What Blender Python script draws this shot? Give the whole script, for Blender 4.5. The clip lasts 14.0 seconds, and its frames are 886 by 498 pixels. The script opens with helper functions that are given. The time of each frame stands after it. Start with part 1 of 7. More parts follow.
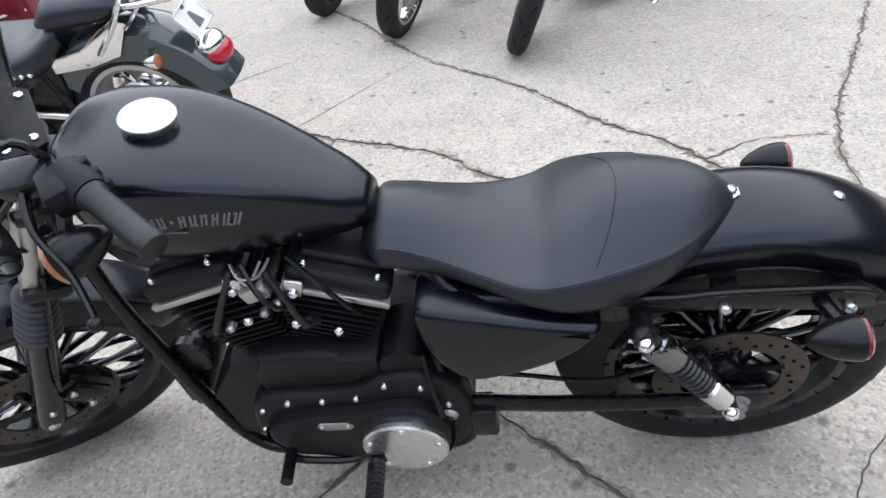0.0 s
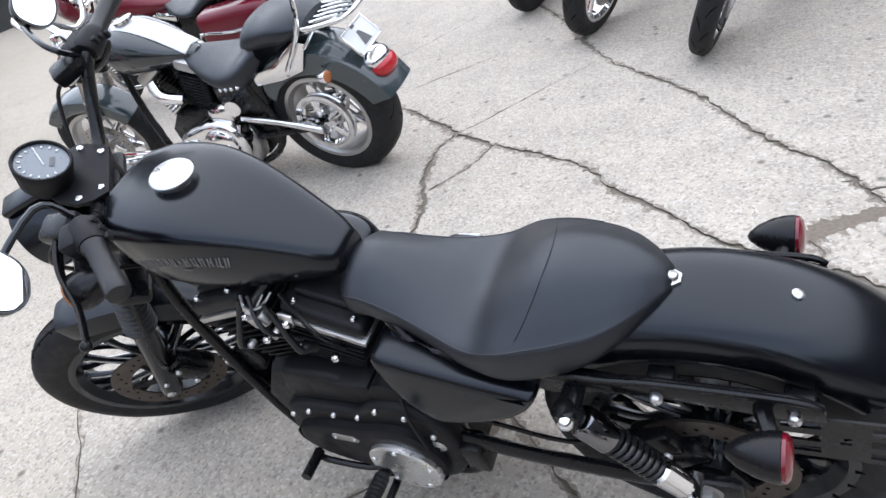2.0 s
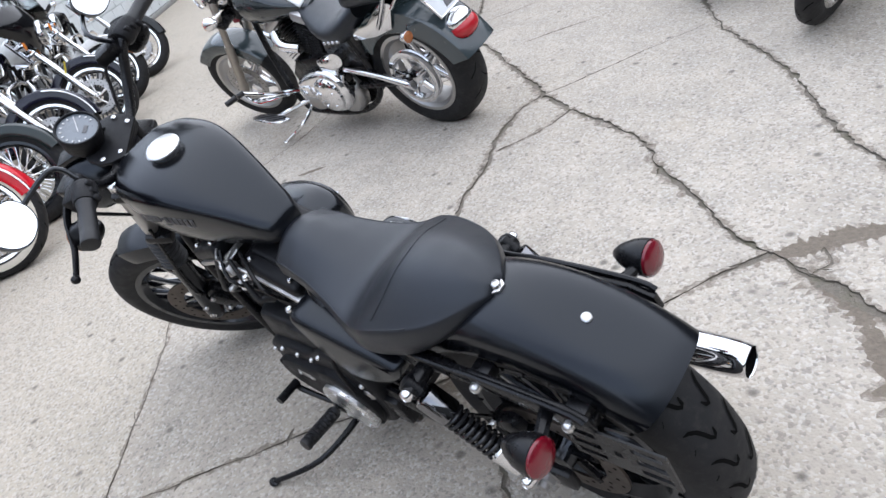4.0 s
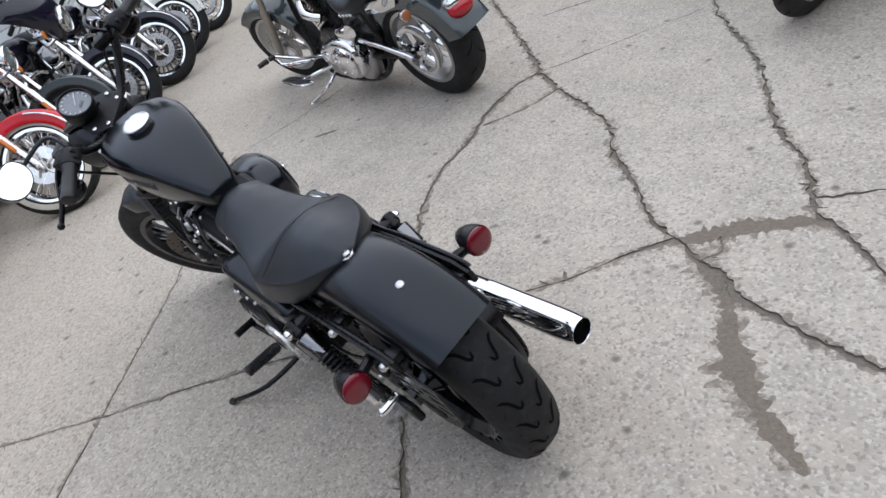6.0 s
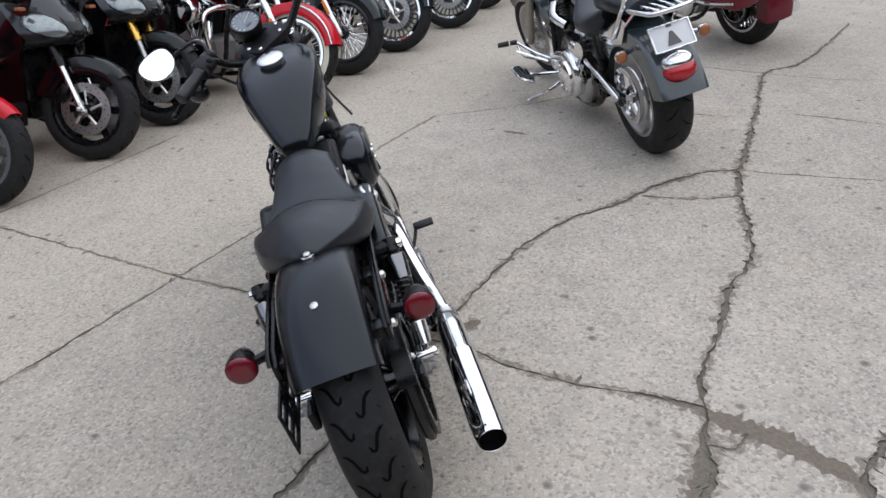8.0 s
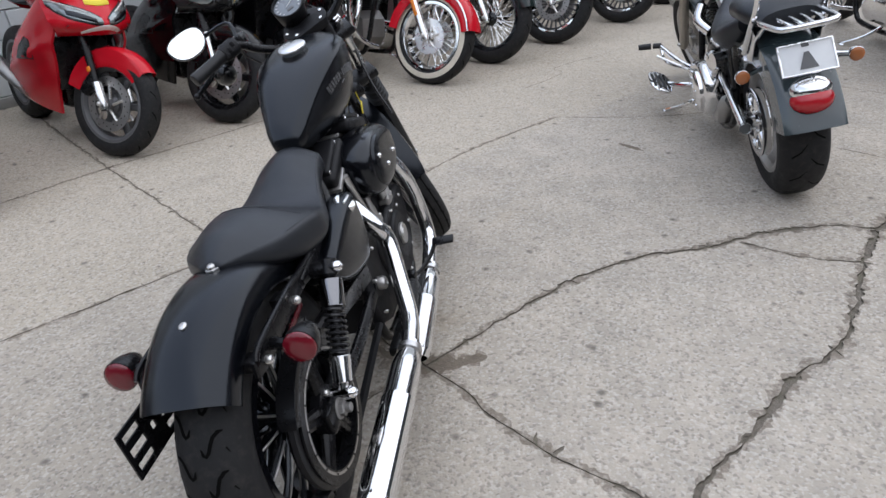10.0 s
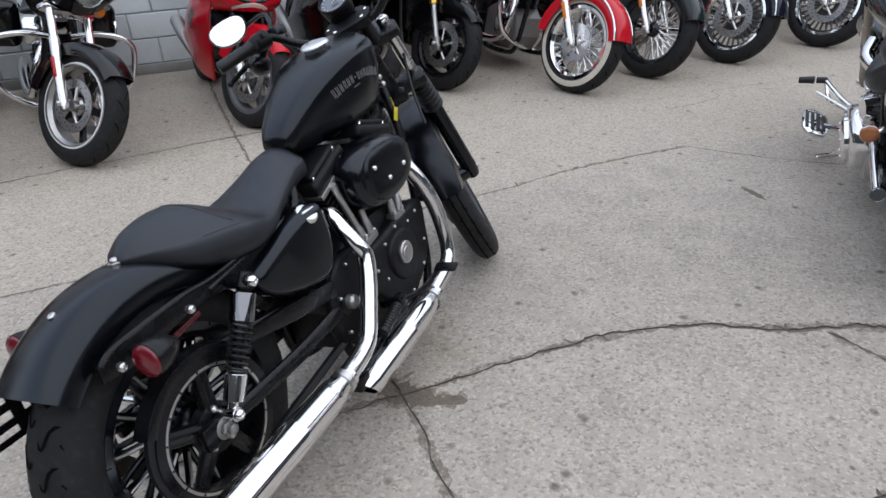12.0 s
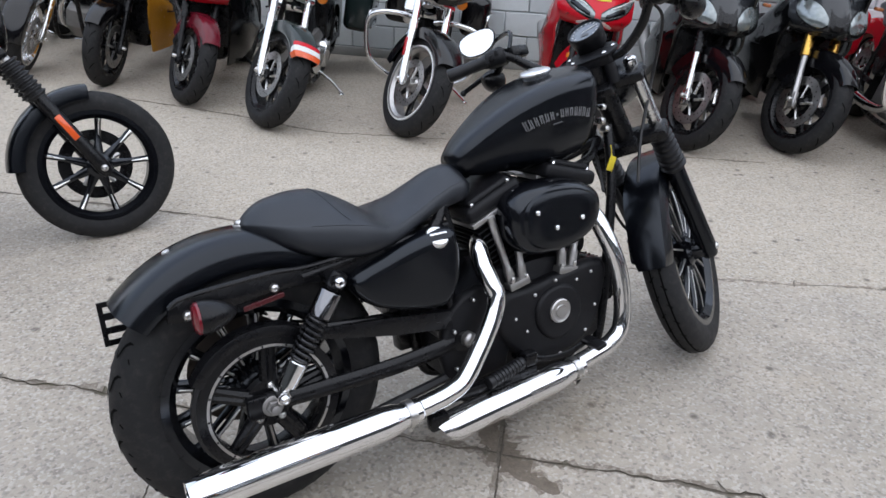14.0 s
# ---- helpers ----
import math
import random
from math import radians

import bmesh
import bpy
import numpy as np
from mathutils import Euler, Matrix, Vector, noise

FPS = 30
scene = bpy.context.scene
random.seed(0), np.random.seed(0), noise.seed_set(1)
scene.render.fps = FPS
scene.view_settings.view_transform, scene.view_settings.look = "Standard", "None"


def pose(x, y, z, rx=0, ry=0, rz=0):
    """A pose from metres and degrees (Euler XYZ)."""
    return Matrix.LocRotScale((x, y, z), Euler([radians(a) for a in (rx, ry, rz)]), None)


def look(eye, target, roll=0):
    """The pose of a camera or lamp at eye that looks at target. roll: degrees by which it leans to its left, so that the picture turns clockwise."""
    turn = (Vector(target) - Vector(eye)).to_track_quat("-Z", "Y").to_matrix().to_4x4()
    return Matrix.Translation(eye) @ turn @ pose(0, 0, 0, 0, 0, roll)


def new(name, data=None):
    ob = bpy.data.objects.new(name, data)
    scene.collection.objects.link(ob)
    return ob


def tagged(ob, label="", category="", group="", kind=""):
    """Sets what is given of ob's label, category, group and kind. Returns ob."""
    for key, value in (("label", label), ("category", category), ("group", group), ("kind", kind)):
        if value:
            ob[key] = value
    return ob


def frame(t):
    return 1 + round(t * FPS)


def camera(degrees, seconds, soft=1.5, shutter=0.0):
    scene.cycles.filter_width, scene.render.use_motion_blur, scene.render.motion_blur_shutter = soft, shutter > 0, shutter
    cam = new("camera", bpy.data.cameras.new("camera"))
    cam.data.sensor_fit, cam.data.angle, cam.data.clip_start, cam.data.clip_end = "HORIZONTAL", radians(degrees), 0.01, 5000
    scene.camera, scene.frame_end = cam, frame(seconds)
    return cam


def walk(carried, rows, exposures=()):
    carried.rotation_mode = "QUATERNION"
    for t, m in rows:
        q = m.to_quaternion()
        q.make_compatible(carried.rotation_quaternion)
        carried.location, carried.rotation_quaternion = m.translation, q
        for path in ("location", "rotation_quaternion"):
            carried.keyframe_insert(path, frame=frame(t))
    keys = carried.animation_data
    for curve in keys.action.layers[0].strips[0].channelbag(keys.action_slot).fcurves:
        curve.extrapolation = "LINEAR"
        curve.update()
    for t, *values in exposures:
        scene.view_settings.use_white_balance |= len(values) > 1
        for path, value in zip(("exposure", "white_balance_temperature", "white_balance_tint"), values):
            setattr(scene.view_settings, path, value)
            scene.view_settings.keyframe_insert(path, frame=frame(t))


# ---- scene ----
cam = camera(64.7, 14.0)
METRES, EYE, TILT, LEAN, TURN = 5.0, 1.45, -36.0, 0.0, 0.0
PATH = [
    (0, (0.268, 1.085, 1.271), (0.603, -0.532, 0.142), -10.8),
    (0.5, (0.163, 0.97, 1.253), (0.66, -0.572, 0.081), -13.5),
    (1, (0.061, 0.985, 1.284), (0.803, -0.505, 0.175), -17.7),
    (1.5, (-0.105, 1.009, 1.298), (0.792, -0.441, 0.252), -17.4),
    (2, (-0.216, 0.941, 1.319), (0.801, -0.441, 0.291), -19.7),
    (2.5, (-0.332, 0.852, 1.312), (0.874, -0.371, 0.287), -22.9),
    (2.7, (-0.376, 0.837, 1.307), (0.894, -0.311, 0.273), -24.6),
    (4.8, (-0.854, 0.612, 1.339), (0.625, -0.278, 0.329), -23.1),
    (5, (-0.875, 0.582, 1.334), (0.64, -0.241, 0.32), -24.8),
    (5.5, (-1.0, 0.533, 1.346), (0.489, -0.245, 0.26), -26.5),
    (6, (-1.19, 0.552, 1.376), (0.316, -0.235, 0.321), -23.7),
    (6.5, (-1.29, 0.516, 1.395), (0.274, -0.295, 0.448), -17.4),
    (7, (-1.37, 0.34, 1.388), (0.296, -0.242, 0.446), -12.2),
    (7.2, (-1.395, 0.261, 1.388), (0.3, -0.214, 0.439), -10.9),
    (9.3, (-1.248, -0.39, 1.373), (0.532, -0.275, 0.468), -1.8),
    (9.5, (-1.243, -0.458, 1.37), (0.53, -0.258, 0.464), -2.4),
    (10, (-1.12, -0.544, 1.342), (0.61, -0.231, 0.388), -5.0),
    (10.5, (-0.993, -0.618, 1.354), (0.747, -0.3, 0.42), -1.8),
    (11, (-0.939, -0.814, 1.353), (0.751, -0.233, 0.455), -2.6),
    (11.5, (-0.896, -0.981, 1.355), (0.72, -0.223, 0.453), -3.7),
    (12, (-0.78, -1.022, 1.321), (0.784, -0.201, 0.383), -3.1),
    (12.5, (-0.645, -1.039, 1.334), (0.843, -0.122, 0.362), 0.2),
    (13, (-0.538, -1.166, 1.336), (0.762, 0.058, 0.435), -1.6),
    (13.5, (-0.421, -1.305, 1.346), (0.679, 0.124, 0.482), 0.2),
    (14, (-0.312, -1.299, 1.334), (0.598, 0.238, 0.435), 1.9),
]
walk(cam, [(t, look(eye, target, roll)) for t, eye, target, roll in PATH], [(0.0, 0.9, 6200, 10), (2.7, 0.9, 6150, 10), (4.8, 0.58, 6200, 10), (5.5, 0.47, 6230, 10), (6.0, 0.28, 6250, 10), (7.2, 0.16, 6300, 10), (9.3, 0.22, 6300, 10), (12.5, 0.12, 6200, 10), (14.0, 0.35, 6200, 10)])

# ---- light ----
world = bpy.data.worlds.new("world")
scene.world = world
world.use_nodes = True
wn, wl = world.node_tree.nodes, world.node_tree.links
sky = wn.new("ShaderNodeTexSky")
sky.sky_type = "NISHITA"
sky.sun_disc = False
sky.sun_elevation = radians(60)
sky.sun_rotation = radians(200)
sky.air_density, sky.dust_density, sky.ozone_density = 1.0, 3.0, 2.0
haze = wn.new("ShaderNodeHueSaturation")
haze.inputs["Saturation"].default_value = 0.45
wl.new(sky.outputs["Color"], haze.inputs["Color"])
# even cloud cover hides the glow round the sun
cloud = wn.new("ShaderNodeMix")
cloud.data_type, cloud.blend_type = "RGBA", "DARKEN"
cloud.inputs[0].default_value = 1.0
cloud.inputs[7].default_value = (2.86, 2.94, 3.22, 1)
wl.new(haze.outputs["Color"], cloud.inputs[6])
wl.new(cloud.outputs[2], wn["Background"].inputs["Color"])
wn["Background"].inputs["Strength"].default_value = 0.4
sun = new("overcast_sun", bpy.data.lights.new("overcast_sun", "SUN"))
sun.data.energy, sun.data.angle, sun.data.color = 0.7, radians(110), (1.0, 0.985, 0.96)
sun.matrix_world = look((0.4, -0.9, 3.0), (0, 0, 0))

# ---- tools ----
I4 = Matrix.Identity(4)


def V(*a):
    return Vector(a)


def spl(x, xs, ys):
    """Smooth curve through the given stations."""
    xs, ys = np.asarray(xs, float), np.asarray(ys, float)
    d = np.gradient(ys, xs)
    i = int(np.clip(np.searchsorted(xs, x) - 1, 0, len(xs) - 2))
    h = xs[i + 1] - xs[i]
    s = float(np.clip((x - xs[i]) / h, 0, 1))
    return float((1 + 2 * s) * (1 - s) ** 2 * ys[i] + s * (1 - s) ** 2 * h * d[i] + s * s * (3 - 2 * s) * ys[i + 1] + s * s * (s - 1) * h * d[i + 1])


def curve(pts, k=5):
    """Catmull-Rom points along a polyline."""
    pts = [Vector(p) for p in pts]
    if len(pts) < 3 or k < 2:
        return pts
    out = []
    for i in range(len(pts) - 1):
        a, b = pts[max(i - 1, 0)], pts[i]
        c, d = pts[i + 1], pts[min(i + 2, len(pts) - 1)]
        for j in range(k):
            t = j / k
            out.append(0.5 * ((2 * b) + (c - a) * t + (2 * a - 5 * b + 4 * c - d) * t * t + (3 * b - a - 3 * c + d) * t ** 3))
    return out + [pts[-1]]


def loft(bm, rings, cap0=True, cap1=True, closed=True, mat=0):
    vs = [[bm.verts.new(p) for p in r] for r in rings]
    n = len(rings[0])
    for a, b in zip(vs, vs[1:]):
        for i in range(n if closed else n - 1):
            j = (i + 1) % n
            bm.faces.new((a[i], a[j], b[j], b[i])).material_index = mat
    if cap0:
        bm.faces.new(vs[0][::-1]).material_index = mat
    if cap1:
        bm.faces.new(vs[-1]).material_index = mat
    return vs


def tube(bm, pts, r, n=10, k=5, mat=0, M=None, flat=1.0):
    pts = curve(pts, k)
    m = len(pts)
    rr = [r] * m if not hasattr(r, "__len__") else [float(np.interp(i / (m - 1), np.linspace(0, 1, len(r)), r)) for i in range(m)]
    rings, up = [], None
    for i, p in enumerate(pts):
        d = (pts[min(i + 1, m - 1)] - pts[max(i - 1, 0)]).normalized()
        if up is None:
            up = V(0, 0, 1) if abs(d.z) < 0.9 else V(1, 0, 0)
        up = (up - d * up.dot(d)).normalized()
        s = d.cross(up)
        rings.append([p + (s * math.cos(a) * flat + up * math.sin(a)) * rr[i] for a in np.linspace(0, 2 * math.pi, n, endpoint=False)])
    if M:
        rings = [[M @ p for p in q] for q in rings]
    loft(bm, rings, mat=mat)
    return bm


def lathe(bm, prof, n=32, M=I4, mat=0, closed=False, cap=False):
    """Profile of (along y, radius) turned round the y axis."""
    prof = list(prof) + ([prof[0]] if closed else [])
    rings = [[M @ V(r * math.cos(t), a, r * math.sin(t)) for t in np.linspace(0, 2 * math.pi, n, endpoint=False)] for a, r in prof]
    loft(bm, rings, cap0=cap, cap1=cap, mat=mat)
    return bm


def add(bm, tmp, M=None):
    me = bpy.data.meshes.new("t")
    if M:
        tmp.transform(M)
    tmp.to_mesh(me)
    tmp.free()
    bm.from_mesh(me)
    bpy.data.meshes.remove(me)
    return bm


def box(bm, c, s, M=None, bevel=0.0, seg=2, mat=0, rot=None):
    t = bmesh.new()
    bmesh.ops.create_cube(t, size=1)
    bmesh.ops.scale(t, vec=V(*s), verts=t.verts)
    if bevel:
        bmesh.ops.bevel(t, geom=t.edges[:], offset=bevel, segments=seg, affect="EDGES", profile=0.5)
    for f in t.faces:
        f.material_index = mat
    m = Matrix.Translation(c)
    if rot:
        m = m @ pose(0, 0, 0, *rot)
    return add(bm, t, (M or I4) @ m)


def plate(bm, poly, v0, v1, bevel=0.004, M=None, mat=0, seg=2, axis="y", k=0):
    """Outline in x, z given thickness along y (or outline x, y along z)."""
    if k:
        loop = [V(a, b, 0) for a, b in poly]
        pts = curve(loop[-1:] + loop + loop[:2], k)
        pts = pts[k:-k - 1]
        poly = [(p.x, p.y) for p in pts]
    t = bmesh.new()
    mk = (lambda a, b, v: (a, v, b)) if axis == "y" else (lambda a, b, v: (a, b, v))
    lo = [t.verts.new(mk(a, b, v0)) for a, b in poly]
    hi = [t.verts.new(mk(a, b, v1)) for a, b in poly]
    n = len(poly)
    t.faces.new(lo)
    t.faces.new(hi[::-1])
    for i in range(n):
        t.faces.new((lo[i], hi[i], hi[(i + 1) % n], lo[(i + 1) % n]))
    bmesh.ops.recalc_face_normals(t, faces=t.faces)
    if bevel:
        es = [e for e in t.edges if (e.verts[0] in lo) == (e.verts[1] in lo)]
        bmesh.ops.bevel(t, geom=es, offset=bevel, segments=seg, affect="EDGES", profile=0.5)
    for f in t.faces:
        f.material_index = mat
    return add(bm, t, M)


def ball(bm, c, r, M=None, seg=12, sc=(1, 1, 1), mat=0):
    t = bmesh.new()
    bmesh.ops.create_uvsphere(t, u_segments=seg, v_segments=max(6, seg * 2 // 3), radius=r)
    for f in t.faces:
        f.material_index = mat
    return add(bm, t, (M or I4) @ Matrix.Translation(c) @ Matrix.Diagonal((*sc, 1)))


def bolt(bm, p, r=0.008, d=(0, 1, 0), h=0.008, mat=0, M=None):
    """A domed screw head that faces d."""
    q = Vector(d).to_track_quat("Y", "Z").to_matrix().to_4x4()
    m = (M or I4) @ Matrix.Translation(p) @ q
    lathe(bm, [(-h, r), (h * 0.4, r), (h * 0.8, r * 0.8), (h, r * 0.45), (h * 0.7, r * 0.4), (h * 0.7, 0.0005)], 10, m, mat, cap=True)
    return bm


def mesh_of(name, bm, mats, sharp=38):
    bmesh.ops.recalc_face_normals(bm, faces=bm.faces)
    me = bpy.data.meshes.new(name)
    bm.to_mesh(me)
    bm.free()
    for m in mats if isinstance(mats, (list, tuple)) else [mats]:
        me.materials.append(m)
    me.polygons.foreach_set("use_smooth", [True] * len(me.polygons))
    me.set_sharp_from_angle(angle=radians(sharp))
    return me


def part(name, bm, mats, parent=None, label="", M=None, sharp=38):
    ob = new(name, mesh_of(name, bm, mats, sharp) if isinstance(bm, bmesh.types.BMesh) else bm)
    if parent:
        ob.parent = parent
    if M:
        ob.matrix_basis = M
    return tagged(ob, label)


def B():
    return bmesh.new()


def bolts(name, parent, mat, rows, label="", M=None):
    """Each screw head an object of its own: rows of (place, radius, direction, height)."""
    for p, r, d, h in rows:
        bm = B()
        bolt(bm, p, r, d, h, M=M)
        part(name, bm, mat, parent, label)


# ---- materials ----
def mat_nodes(name):
    m = bpy.data.materials.new(name)
    m.use_nodes = True
    nt = m.node_tree
    return m, nt, nt.nodes["Principled BSDF"]


def link(nt, a, b):
    nt.links.new(a, b)


def noise_tex(nt, co, scale, detail=4, rough=0.6):
    n = nt.nodes.new("ShaderNodeTexNoise")
    n.inputs["Scale"].default_value, n.inputs["Detail"].default_value, n.inputs["Roughness"].default_value = scale, detail, rough
    link(nt, co, n.inputs["Vector"])
    return n.outputs["Fac"]


def remap(nt, fac, a, b, lo, hi):
    n = nt.nodes.new("ShaderNodeMapRange")
    for i, v in enumerate((a, b, lo, hi)):
        n.inputs[i + 1].default_value = v
    link(nt, fac, n.inputs[0])
    return n.outputs[0]


def mix_col(nt, fac, a, b, blend="MIX"):
    n = nt.nodes.new("ShaderNodeMix")
    n.data_type, n.blend_type = "RGBA", blend
    for s, v in ((n.inputs[0], fac), (n.inputs[6], a), (n.inputs[7], b)):
        if hasattr(v, "is_linked"):
            link(nt, v, s)
        else:
            s.default_value = v if isinstance(v, float) else (*v, 1)
    return n.outputs[2]


def pm(name, col, rough=0.5, metal=0.0, var=0.12, scale=9.0, bump=0.0, bscale=400.0, coat=0.0, rvar=0.08, dust=0.0, spec=0.5, tint=None):
    m, nt, p = mat_nodes(name)
    co = nt.nodes.new("ShaderNodeTexCoord").outputs["Object"]
    f = noise_tex(nt, co, scale)
    c = mix_col(nt, f, tuple(x * (1 - var) for x in col), tuple(min(1, x * (1 + var)) for x in col))
    if dust:
        d = remap(nt, noise_tex(nt, co, scale * 5, 6, 0.7), 0.5, 0.75, 0.0, dust)
        c = mix_col(nt, d, c, (0.22, 0.2, 0.17))
    link(nt, c, p.inputs["Base Color"])
    link(nt, remap(nt, noise_tex(nt, co, scale * 3), 0.3, 0.7, max(0.02, rough - rvar), min(1, rough + rvar)), p.inputs["Roughness"])
    p.inputs["Metallic"].default_value = metal
    p.inputs["Coat Weight"].default_value = coat
    p.inputs["Coat Roughness"].default_value = 0.06
    p.inputs["Specular IOR Level"].default_value = spec
    if tint:
        p.inputs["Specular Tint"].default_value = (*tint, 1)
    if bump:
        b = nt.nodes.new("ShaderNodeBump")
        b.inputs["Strength"].default_value, b.inputs["Distance"].default_value = bump, 0.002
        link(nt, noise_tex(nt, co, bscale, 3), b.inputs["Height"])
        link(nt, b.outputs[0], p.inputs["Normal"])
    return m


# cool specular tint puts the blue of sky reflections into the black paint
DENIM = pm("satin_black_paint", (0.0022, 0.0026, 0.004), 0.23, var=0.2, rvar=0.03, spec=0.44, tint=(0.86, 0.92, 1.0))
GLOSSB = pm("gloss_black_paint", (0.003, 0.0032, 0.0045), 0.17, rvar=0.03, spec=0.55, tint=(0.88, 0.93, 1.0))
CRINKLE = pm("black_wrinkle_coat", (0.006, 0.006, 0.0075), 0.48, bump=0.35, bscale=700, dust=0.012, spec=0.26)
FRAMEB = pm("black_powder_coat", (0.005, 0.005, 0.006), 0.28, dust=0.008, spec=0.3)
# vinyl carries the same painted-in blue sky sheen in its tint
VINYL = pm("black_vinyl", (0.008, 0.0088, 0.0115), 0.38, var=0.15, bump=0.2, bscale=1100, rvar=0.04, spec=0.6, tint=(0.88, 0.93, 1.0))
RUBBER = pm("tyre_rubber", (0.014, 0.014, 0.015), 0.66, var=0.25, bump=0.15, bscale=300, dust=0.08, spec=0.27)
# near-black for small dark marks; paints in the shade of treads and holes
SHADEBLACK = pm("shade_black", (0.003, 0.003, 0.003), 0.95, spec=0.1)
FINB = pm("black_cylinder_fin", (0.004, 0.004, 0.005), 0.6, spec=0.22)
GRIPB = pm("grip_rubber", (0.008, 0.008, 0.0095), 0.45, bump=0.2, bscale=500)
CHROME = pm("chrome", (0.82, 0.82, 0.83), 0.06, 1.0, var=0.04, rvar=0.03)
DARKCHROME = pm("black_chrome", (0.2, 0.2, 0.21), 0.1, 1.0)
STEEL = pm("zinc_steel", (0.62, 0.61, 0.6), 0.3, 1.0, var=0.15, rvar=0.1)
BRUSHED = pm("brushed_aluminium", (0.5, 0.49, 0.48), 0.42, 1.0, var=0.15, rvar=0.1, dust=0.05)
SATINAL = pm("satin_alloy", (0.86, 0.86, 0.86), 0.3, 1.0, var=0.05)
CASTAL = pm("grey_cast_aluminium", (0.33, 0.32, 0.31), 0.5, 0.9, var=0.2, dust=0.15, bump=0.15, bscale=500)
DISC = pm("brake_disc_steel", (0.4, 0.39, 0.38), 0.42, 1.0, var=0.25, scale=14)
DISCRUST = pm("worn_brake_disc", (0.115, 0.098, 0.086), 0.5, 1.0, var=0.3, scale=14)
MIRROR = pm("mirror_glass", (0.9, 0.91, 0.91), 0.02, 1.0, var=0.0, rvar=0.0)
REDLENS = pm("red_lens", (0.42, 0.006, 0.014), 0.14, var=0.1, coat=0.5, bump=0.3, bscale=260)
REDSIG = pm("dark_red_lens", (0.14, 0.004, 0.012), 0.14, var=0.1, coat=0.4, bump=0.3, bscale=260)
AMBER = pm("amber_lens", (0.75, 0.22, 0.02), 0.2, var=0.1, coat=0.4, bump=0.3, bscale=260)
DIMRED = pm("dull_red_reflector", (0.06, 0.003, 0.006), 0.25, var=0.1, coat=0.3)
SMOKE = pm("dull_amber_lens", (0.35, 0.12, 0.04), 0.2, var=0.1, coat=0.4, bump=0.3, bscale=260)
DIAL = pm("gauge_face", (0.13, 0.15, 0.175), 0.3, coat=0.8)
MARK = pm("pale_marking", (0.6, 0.6, 0.6), 0.5)
LETTER = pm("grey_lettering", (0.13, 0.13, 0.135), 0.5)
YELLOW = pm("yellow_tag", (0.75, 0.6, 0.03), 0.5)
WHITEP = pm("white_paint", (0.78, 0.78, 0.77), 0.3, coat=0.3)
REDP = pm("red_paint", (0.55, 0.008, 0.02), 0.18, spec=0.4)
REDMID = pm("deep_red_paint", (0.3, 0.006, 0.014), 0.18, spec=0.4)
REDP2 = pm("dark_red_paint", (0.13, 0.008, 0.018), 0.18, spec=0.4)
ORANGEP = pm("golden_orange_paint", (0.55, 0.25, 0.02), 0.2)
ORANGE2 = pm("orange_red_paint", (0.72, 0.1, 0.02), 0.25, coat=0.6)
GREENB = pm("green_black_paint", (0.012, 0.02, 0.02), 0.14)
SLATE = pm("dark_slate_paint", (0.032, 0.045, 0.05), 0.2, coat=0.6)
SLATEDARK = pm("deep_slate_paint", (0.013, 0.018, 0.02), 0.14, coat=0.6)
DULLFORK = pm("dull_fork_alloy", (0.42, 0.39, 0.35), 0.42, 1.0, dust=0.1)
PURPLEB = pm("deep_blue_paint", (0.008, 0.008, 0.02), 0.14)
FAIRB = pm("black_fairing_paint", (0.004, 0.004, 0.005), 0.12)
FAIRG = pm("dark_grey_fairing_paint", (0.025, 0.027, 0.03), 0.14)
GREYPL = pm("grey_plastic", (0.1, 0.1, 0.105), 0.45)
WHITEWALL = pm("whitewall_rubber", (0.62, 0.57, 0.48), 0.6, var=0.2, dust=0.2)
GOLDF = pm("gold_anodised", (0.75, 0.45, 0.1), 0.3, 1.0)
FORKAL = pm("polished_fork_alloy", (0.72, 0.72, 0.71), 0.22, 1.0, dust=0.04)
LAMPGL = pm("headlamp_lens", (0.24, 0.27, 0.27), 0.12, 0.5, var=0.5, scale=30, coat=1.0)
SPRING = pm("black_spring_steel", (0.02, 0.02, 0.022), 0.18, 0.2)
PLATEW = pm("white_dealer_plate", (0.75, 0.76, 0.77), 0.4)


def glass_mat():
    m, nt, p = mat_nodes("clear_glass")
    p.inputs["Transmission Weight"].default_value = 1.0
    p.inputs["Roughness"].default_value = 0.03
    p.inputs["Base Color"].default_value = (0.75, 0.8, 0.82, 1)
    return m


GLASS = glass_mat()


